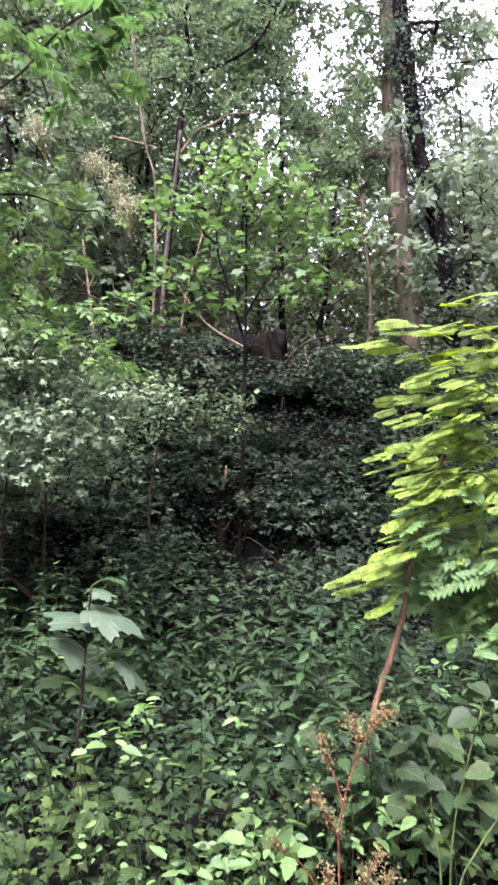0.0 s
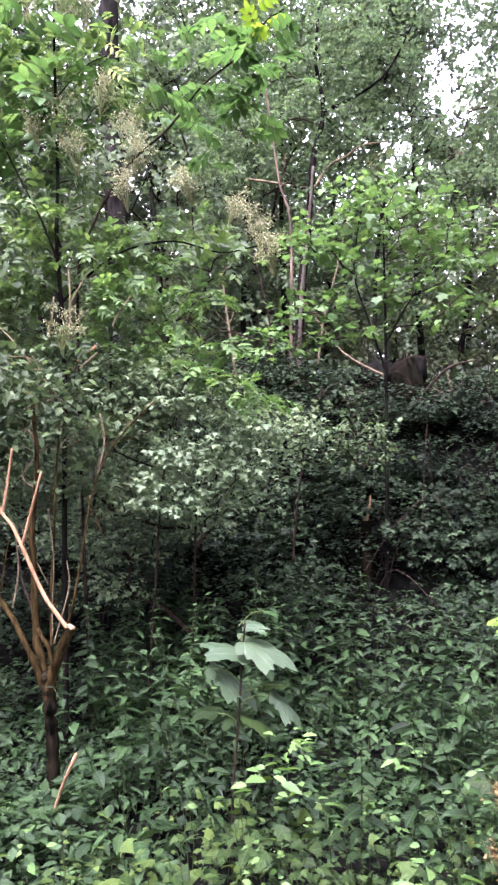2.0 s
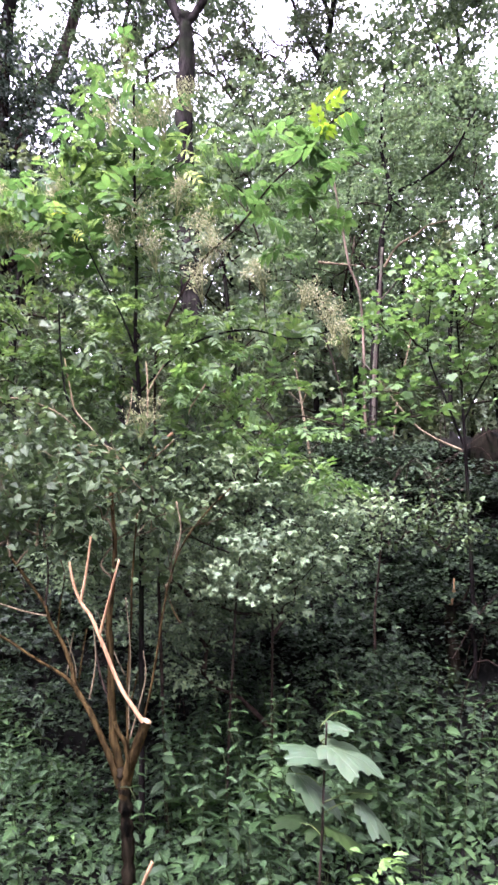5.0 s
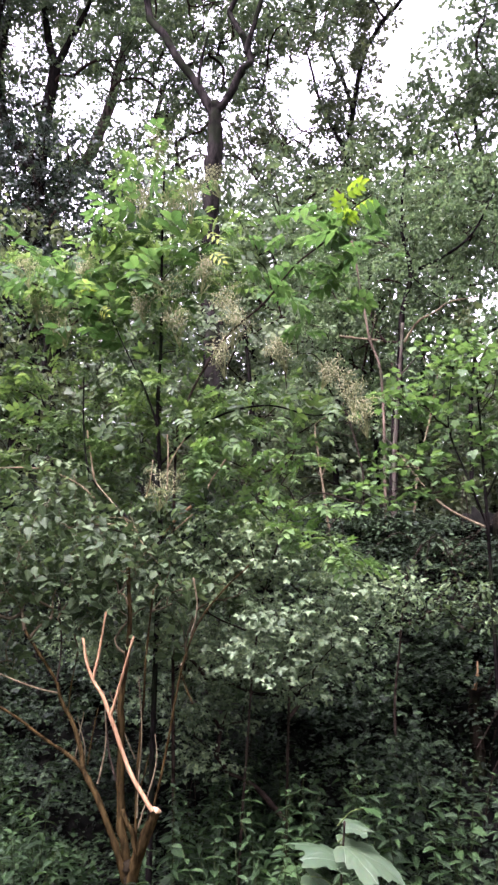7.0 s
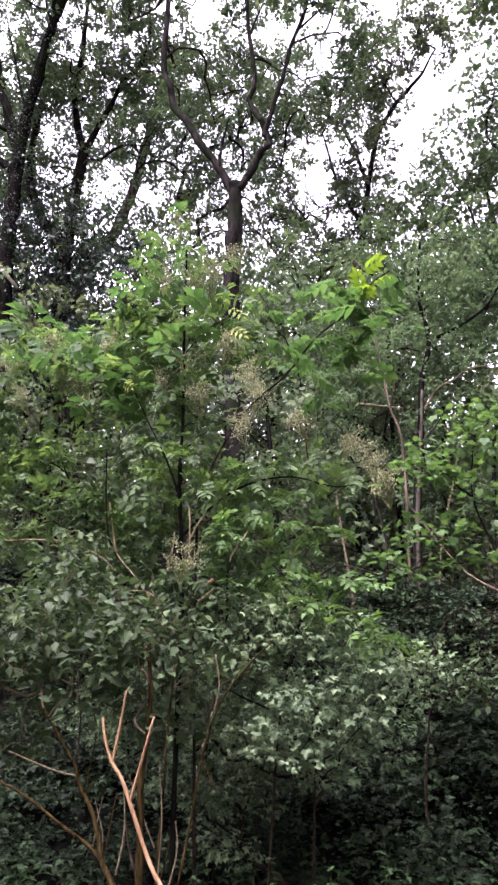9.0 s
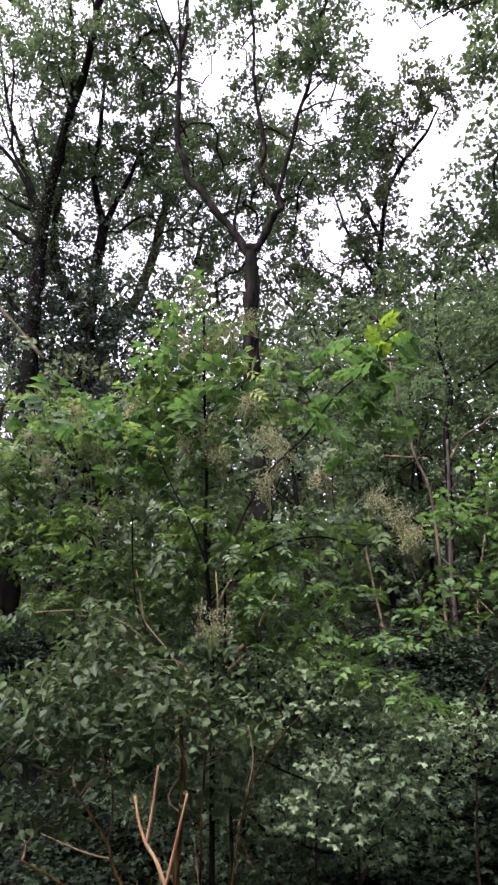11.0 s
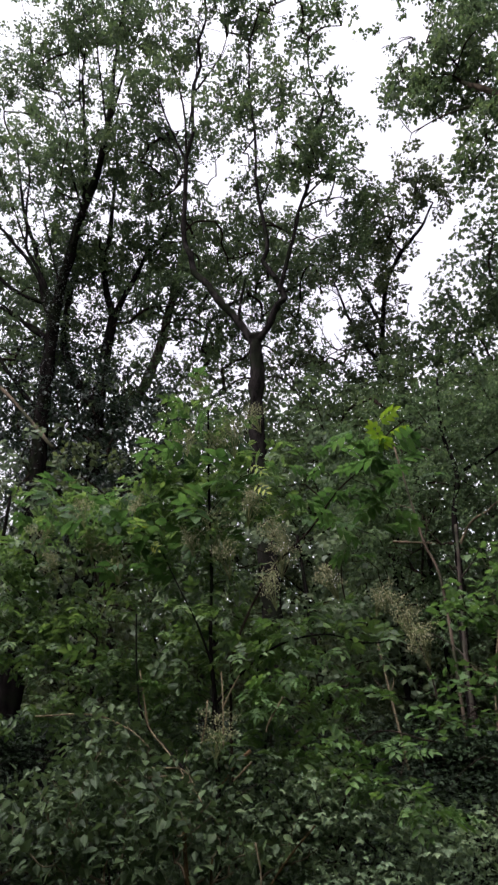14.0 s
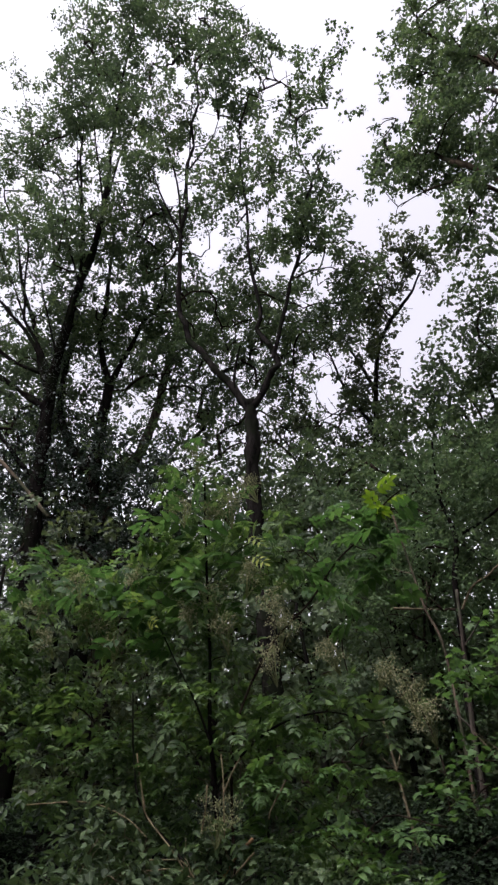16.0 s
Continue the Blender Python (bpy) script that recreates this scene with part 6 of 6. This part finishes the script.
def frond_bough(tip, root, count, drop=0.0):
    """A bough from the stem with feathered leaves in flat tiers along it."""
    tip, root = np.array(tip, float), np.array(root, float)
    mid = (tip + root) / 2 + (0, RNG.uniform(-0.06, 0.06), 0.07)
    bl = smooth_line([root, mid, tip], 6)
    rw.append(bl)
    piece("branch", tube(bl, 0.0045, 0.002, 5, 0.1), GREEN_STEM, rob, smooth=True)
    for u in np.linspace(0.0, 1.0, int(count * 0.8)):
        p = bl[int(round((1 - u) * (len(bl) - 1)))]
        side = RNG.uniform(-1, 1) * min(1.0, 0.2 + u * 2.5)
        d = unit(np.array([[(tip - root)[0] * 1.4 + 0.15 * RNG.normal(), 0.85 * side - 0.15, (tip - root)[2] * 0.5 - drop - 0.12 * RNG.random()]]))[0]
        size = RNG.uniform(0.11, 0.19)
        P.append(p - d * size * 0.55 * (1 - u) + RNG.normal(size=3) * 0.018)
        D.append(d)
        S.append(size)


for tx, tz, rx, rz, k in ((0.5, 2.13, 0.86, 2.0, 13), (0.6, 2.2, 0.95, 2.05, 12), (0.63, 1.87, 0.95, 1.85, 13), (0.7, 1.96, 1.05, 1.95, 10), (0.55, 1.65, 0.88, 1.6, 12), (0.57, 1.58, 0.9, 1.52, 9), (0.66, 1.76, 1.0, 1.7, 11),
                          (0.68, 1.5, 1.0, 1.45, 10), (0.62, 1.28, 0.9, 1.3, 12), (0.42, 1.13, 0.76, 1.18, 14), (0.48, 1.07, 0.8, 1.12, 11), (0.56, 1.0, 0.86, 1.08, 10), (0.9, 2.3, 1.25, 2.22, 8), (0.8, 2.17, 1.15, 2.1, 12), (0.74, 2.05, 1.1, 2.0, 11)):
    frond_bough((tx, 2.85 + RNG.uniform(-0.15, 0.2), tz), (rx, 2.97, rz), k)
for k in range(16):
    z = RNG.uniform(1.22, 1.95)
    x = 0.7 + (z - 1.25) * 0.3 + RNG.uniform(-0.06, 0.1)
    frond_bough((x - 0.1, 2.74, z - 0.02), (x + 0.2, 2.9, z), 9, 0.03)
for k in range(76):
    z = RNG.uniform(0.9, 2.2)
    x = 0.74 + 0.8 * RNG.random() ** 1.2
    frond_bough((x - 0.06, 2.72 + RNG.uniform(0, 0.5), z), (x + 0.28, 3.0, z - RNG.uniform(-0.03, 0.1)), RNG.integers(6, 10), 0.04)
for k in range(34):
    z = RNG.uniform(0.84, 1.3)
    x = 0.78 + 0.55 * RNG.random()
    frond_bough((x - 0.04, 2.7 + RNG.uniform(0, 0.4), z), (x + 0.25, 2.97, z - RNG.uniform(-0.03, 0.1)), RNG.integers(7, 11), 0.08)
P, D, S = np.array(P), unit(np.array(D)), np.array(S)
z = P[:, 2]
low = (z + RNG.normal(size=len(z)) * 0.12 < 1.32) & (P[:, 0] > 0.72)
feather = leaf_feather(9, 0.165, 0.36, 0.12, leaflet=leaf_oval(0.38))
leaf_pieces(rob, feather, P[~low], D[~low], facing((~low).sum(), 1, 0.4, (0, -0.5, 0)), S[~low], L_ROBINIA)
# Leaves below about 1.3 m take the mid-green material.
piece("shaded_leaves", spread(leaf_feather(5, 0.3, 0.36, 0.2), P[low], D[low], facing(low.sum(), 1, 0.35, (0, -0.5, 0)), S[low] * 1.1), L_BRIGHT, rob, "mid-green leaves low on the shrub", kind="stuff")

# ---- sapling with big pale leaves ----
bigp = thing("sycamore_seedling", "young sycamore with very large pale leaves", "sapling")
piece("stem", tube(smooth_line([tuple(standing(-0.74, 3.0)), (-0.73, 3.0, 0.3), (-0.7, 3.0, 0.6), (-0.68, 3.0, 0.85), (-0.66, 3.0, 1.06)], 6), 0.007, 0.004, 7, 0.1), TWIG, bigp, smooth=True)
for base, tip, wide, mat in (
    ((-0.58, 3.0, 1.02), (-0.71, 3.0, 1.07), 0.05, L_BIG),
    ((-0.65, 3.0, 0.91), (-0.91, 3.0, 0.99), 0.18, L_BIG),
    ((-0.67, 3.0, 0.97), (-0.43, 3.0, 0.89), 0.23, L_BIG),
    ((-0.81, 3.0, 0.84), (-0.6, 3.0, 0.7), 0.19, L_BIG),
    ((-0.54, 3.0, 0.74), (-0.4, 3.0, 0.61), 0.17, L_BIG),
    ((-0.68, 3.0, 0.64), (-0.53, 3.0, 0.56), 0.16, L_WEED),
    ((-0.8, 3.0, 0.64), (-0.94, 3.0, 0.65), 0.15, L_WEED),
    ((-0.69, 3.0, 0.63), (-0.83, 3.0, 0.61), 0.14, L_WEED),
    ((-0.49, 3.0, 0.78), (-0.61, 3.0, 0.79), 0.13, L_WEED),
    ((-0.6, 3.05, 1.09), (-0.53, 3.1, 1.07), 0.05, L_ASH)):
    p, q = np.array(base), np.array(tip)
    p[1] += RNG.uniform(0.0, 0.05)
    q[1] += RNG.uniform(0.04, 0.1)
    size = float(np.linalg.norm(q - p)) * 1.05
    d = (q - p) / np.linalg.norm(q - p)
    face = np.array([0.1 * RNG.normal(), -0.12 + 0.05 * RNG.normal(), 1.0])
    side = unit(np.cross(d, face))
    up = np.cross(side, d)
    blade = piece("leaf", leaf_sycamore(0.3), mat, bigp, smooth=True)
    broad = max(wide, size * 0.7)
    blade.matrix_basis = Matrix([(side[k] * broad, d[k] * size, up[k] * size, p[k]) for k in range(3)] + [(0, 0, 0, 1)])
    hub = np.array([-0.69, 3.0, min(1.04, p[2] - 0.04)])
    piece("leaf_stalk", tube(smooth_line([hub, (hub + p) / 2 + (0, 0, 0.02), p], 3), 0.003, 0.002, 5, 0), GREEN_STEM, bigp)

# ---- withered dock ----
dock = thing("withered_dock", "withered dock with russet stalks and dry seed heads", "weed")
for pts, fluff in (([(0.35, 2.0, 0.0), (0.35, 2, 0.48), (0.35, 2, 0.61), (0.39, 2, 0.78), (0.44, 2, 0.9), (0.47, 2, 0.95)], 0.35), ([(0.44, 2, 0.9), (0.48, 2, 0.93), (0.5, 2, 0.95)], 0.0), ([(0.39, 2, 0.78), (0.4, 1.99, 0.87), (0.38, 1.98, 0.93)], 0.5),
                   ([(0.36, 2, 0.66), (0.34, 2, 0.74), (0.3, 2, 0.83), (0.3, 2, 0.86)], 0.5), ([(0.35, 2, 0.57), (0.31, 1.97, 0.66), (0.27, 1.97, 0.72)], 0.2), ([(0.35, 2.0, 0.3), (0.26, 1.95, 0.5), (0.17, 1.95, 0.59)], 0.75),
                   ([(0.35, 2.0, 0.3), (0.4, 1.94, 0.47), (0.46, 1.94, 0.57)], 0.6), ([(0.35, 2.0, 0.28), (0.43, 1.92, 0.44), (0.49, 1.92, 0.53)], 0.6), ([(0.35, 2.0, 0.3), (0.33, 1.92, 0.45), (0.31, 1.9, 0.54)], 0.7)):
    dl = smooth_line(pts, 5)
    dry = piece("stalk", tube(dl, 0.003, 0.0014, 6, 0.1), RED_STEM, dock, smooth=True)
    hn = 230
    first = int(len(dl) * fluff)
    c = dl[RNG.integers(first, len(dl), hn)] + RNG.normal(size=(hn, 3)) * 0.012 * RNG.uniform(0.4, 1.5, (hn, 1))
    piece("seed_head", spread(SMALL_WIDE, c, RNG.normal(size=(hn, 3)), facing(hn, 0.2, 1), RNG.uniform(0.004, 0.012, hn)), SEED, dry)

# ---- broad-leaved weed ----
weed = thing("broad_leaved_weed", "broad-leaved weed with pale rounded leaves", "weed")
for pts in ([(0.64, 2, 0.45), (0.62, 2, 0.6), (0.61, 2, 0.7)], [(0.66, 1.9, 0.46), (0.72, 1.9, 0.62), (0.8, 1.9, 0.74)], [(0.68, 2.05, 0.5), (0.72, 2.05, 0.75), (0.77, 2.05, 0.95)]):
    piece("stalk", tube(smooth_line([(pts[0][0], pts[0][1], 0.0)] + list(pts), 5), 0.004, 0.002, 6, 0.1), GREEN_STEM, weed, smooth=True)
for c in [(0.6, 2, 0.88), (0.68, 2, 0.84), (0.66, 2, 0.78), (0.79, 2, 0.72), (0.53, 2, 0.67), (0.83, 2, 0.66), (0.7, 2, 0.68), (0.77, 2, 0.99), (0.7, 2, 0.9), (0.73, 2, 0.88), (0.62, 2, 0.83), (0.73, 2, 0.78), (0.56, 2, 0.77), (0.55, 2, 0.72), (0.64, 2, 0.73), (0.58, 2, 0.65), (0.81, 2, 0.84), (0.78, 2, 0.68), (0.8, 2, 0.6), (0.74, 2, 0.5), (0.82, 2, 0.92), (0.5, 2, 0.82), (0.86, 2, 0.75)]:
    c = np.array(c) + (0, RNG.uniform(-0.05, 0.08), 0)
    d = unit(np.array([[RNG.uniform(-1, 1), RNG.uniform(-0.7, 0.3), -0.12]]))
    piece("leaf", spread(leaf_broad(0.5, 0.1), (c - d[0] * 0.045)[None], d, facing(1, 1, 0.25, (0, -0.25, 0)), [RNG.uniform(0.055, 0.085)]), L_WEED, weed, smooth=True)

# ---- nettles ----
def nettle(height, seed_pairs, apart):
    root = thing("nettle", "upright nettle with toothed drooping leaves", "weed", "nettles at the foot of the bank")
    bend = RNG.normal(size=2) * 0.16
    line = smooth_line([(0, 0, -0.03), (bend[0] * 0.3, bend[1] * 0.3, height * 0.5), (bend[0], bend[1], height)], 5)
    piece("stem", tube(line, 0.003, 0.0015, 5, 0.1), NETTLE_STEM, root, smooth=True)
    P, D, S = [], [], []
    for k in range(seed_pairs):
        f = 0.3 + 0.7 * (k + 1) / seed_pairs
        p = np.array([bend[0] * f * f, bend[1] * f * f, height * f])
        a = k * 1.57 + RNG.uniform(-0.3, 0.3)
        for side in (0, math.pi):
            P.append(p)
            D.append((math.cos(a + side), math.sin(a + side), RNG.uniform(-0.25, 0.15) if f < 0.95 else 0.3))
            S.append(RNG.uniform(0.07, 0.12) * (1.15 - 0.6 * f * f))
    leaf_pieces(root, leaf_toothed(0.2, 0.22, 4), np.array(P), np.array(D), facing(len(P), 1, 0.25), S, L_NETTLE, 300 if apart else 0)
    return root


def stand_of(spots, kinds):
    for i, (x, y) in enumerate(spots):
        s = standing(x, y, 0.0)
        m = pose(s[0], s[1], s[2], RNG.uniform(-6, 6), RNG.uniform(-6, 6), RNG.uniform(0, 360))
        if i < len(kinds):
            kinds[i].matrix_basis = m
        else:
            copy_thing(kinds[i % len(kinds)], m)


front, back = [], []
for k in range(300):
    x, y = RNG.uniform(-4.8, 2.6), RNG.uniform(2.75, 5.2)
    if noise.noise(Vector((x * 0.6, y * 0.6, 12.0))) > -0.32 and not (-2.2 < x < -1.45 and y < 3.7) and not (-0.9 < x < 0.9 and 2.9 < y < 3.65):
        if x > -2.3 or y < 3.3 or RNG.random() < 0.4:
            (front if y < 3.2 else back).append((x, y))
for x in np.linspace(0.2, 0.72, 9):
    front.append((x + RNG.uniform(-0.03, 0.03), RNG.uniform(2.5, 2.7)))
for k in range(10):
    front.append((RNG.uniform(0.3, 1.15), RNG.uniform(2.3, 2.75)))
stand_of(front, [nettle(h, p, True) for h, p in ((0.8, 10), (0.72, 10), (0.66, 9), (0.85, 11))])
stand_of(back, [nettle(h, p, False) for h, p in ((0.92, 11), (0.78, 10), (1.0, 12), (0.66, 9), (0.85, 11), (0.72, 10), (0.95, 12))])

# ---- carpet of low leaves ----
carpet = thing("leaf_carpet", "thick carpet of low green leaves beside the path", "undergrowth", kind="stuff")
near_leaf, far_leaf, round_leaf = leaf_toothed(0.2, 0.18, 4), leaf_pointed(0.23, 0.16), leaf_lobed(0.5, 0.3)
n = 3700
px, py = RNG.uniform(-5.4, 3.5, n), 0.8 + 5.1 * RNG.uniform(0, 1, n) ** 0.9
tall = 0.33 + 0.14 * np.sin(px * 2.3 + py * 1.1) + 0.11 * np.sin(px * 4.7 - py * 3.3) + RNG.normal(size=n) * 0.11
tall = np.clip(tall, 0.08, 0.72) * np.where(py > 3.2, 0.85, 1.0) * np.where((np.abs(px + 1.75) < 0.35) & (py > 2.4) & (py < 3.6), 0.6, 1.0) + 0.42 * ((py > 2.3) & (py < 2.85) & (px > 0.15) & (px < 1.3))
groups = {key: ([], [], [], []) for key in ("near", "far", "round", "bright")}
stems = []
for x, y, h in zip(px, py, tall):
    edge = noise.noise(Vector((x * 1.3, y * 1.3, 20.0))) * 0.9
    if x + edge < -4.7 or x + edge > 2.9 or y + edge * 0.4 < 0.95 or y + edge * 0.6 > 5.0:
        continue
    if (x > 0.46 and y < 2.2 and RNG.random() < 0.75) or (0.42 < x < 0.62 and 1.4 < y < 2.1) or (x > 0.6 and y < 2.9 and RNG.random() < 0.6):
        continue
    if noise.noise(Vector((x * 1.9, y * 1.9, 30.0))) < (-0.22 if y > 2.9 else -0.3) and RNG.random() < 0.85 and not (abs(x + 1.8) < 0.45 and y < 3.6):
        continue
    if (y > 3.5 and RNG.random() < (0.65 if x < -2.2 else 0.3)) or (-0.8 < x < 0.9 and 3.15 < y < 3.6 and RNG.random() < 0.8):
        continue
    g = float(ground_height(x, y))
    patch = noise.noise(Vector((x * 0.9, y * 0.9, 3.0))) + 0.35 * noise.noise(Vector((x * 2.6, y * 2.6, 8.0))) + RNG.normal() * 0.12
    front_row = y < (3.1 if x > -0.9 else 2.4) + patch * 0.5
    sprig = RNG.random() < (0.3 if front_row and x > -0.5 else 0.15 if front_row else 0.02)
    sort = "bright" if sprig else "round" if front_row and patch > -0.25 else "near" if y < 3.0 else "far"
    big_leaf = (0.05 if sprig else 0.053 if sort == "round" else 0.08 if y < 2.8 else 0.076) * RNG.choice([0.6, 0.9, 1.2, 1.45], p=[0.35, 0.35, 0.22, 0.08])
    k = RNG.integers(7, 13) if sprig else RNG.integers(11, 21)
    a = RNG.uniform(0, 6.28, k)
    out = RNG.uniform(0.02, 0.09 if sprig else 0.2, k)
    top = h + 0.07 if sprig else h
    z = top * (1 - 0.45 * (out / 0.2) ** 2) * RNG.uniform(0.8 if sprig else 0.3, 1.0, k) ** 0.6
    store = groups[sort]
    store[0].append(np.stack([x + out * np.cos(a), y + out * np.sin(a), g + z], 1))
    store[1].append(np.stack([np.cos(a), np.sin(a), RNG.uniform(-0.28, 0.2, k)], 1) + RNG.normal(size=(k, 3)) * (0.4, 0.4, 0.12))
    store[2].append(facing(k, 1, 0.5 if front_row else 0.4))
    store[3].append(RNG.uniform(0.5, 1.3, k) * big_leaf)
    stems.append(tube(np.array([(x, y, g - 0.03), (x + 0.02, y, g + h * 0.5), (x, y - 0.01, g + h * 0.9)]), 0.0025, 0.0012, 3, 0, cap=False))
for sort, part_name, shape, mat in (("near", "oval_leaves", near_leaf, L_NETTLE), ("far", "oval_leaves", far_leaf, L_NETTLE), ("round", "lobed_leaves", round_leaf, L_CARPET), ("bright", "leaves", leaf_toothed(0.24, 0.15, 4), L_BRIGHT)):
    P, D, N, S = (np.concatenate(a) for a in groups[sort])
    piece(part_name, spread(shape, P, D, N, S), mat, carpet)
piece("stems", joined(stems), NETTLE_STEM, carpet)
n = 2300
ux, uy = RNG.uniform(-5.0, 3.0, n), 0.9 + 4.0 * RNG.uniform(0, 1, n) ** 1.2
uc = np.stack([ux, uy, ground_height(ux, uy) + RNG.uniform(0.03, 0.2, n)], 1)
piece("leaves", sprays(uc, leaf_small(0.34), 14, 0.18, 0.055, 0.3, 0.1, 0.3), L_NETTLE, carpet)
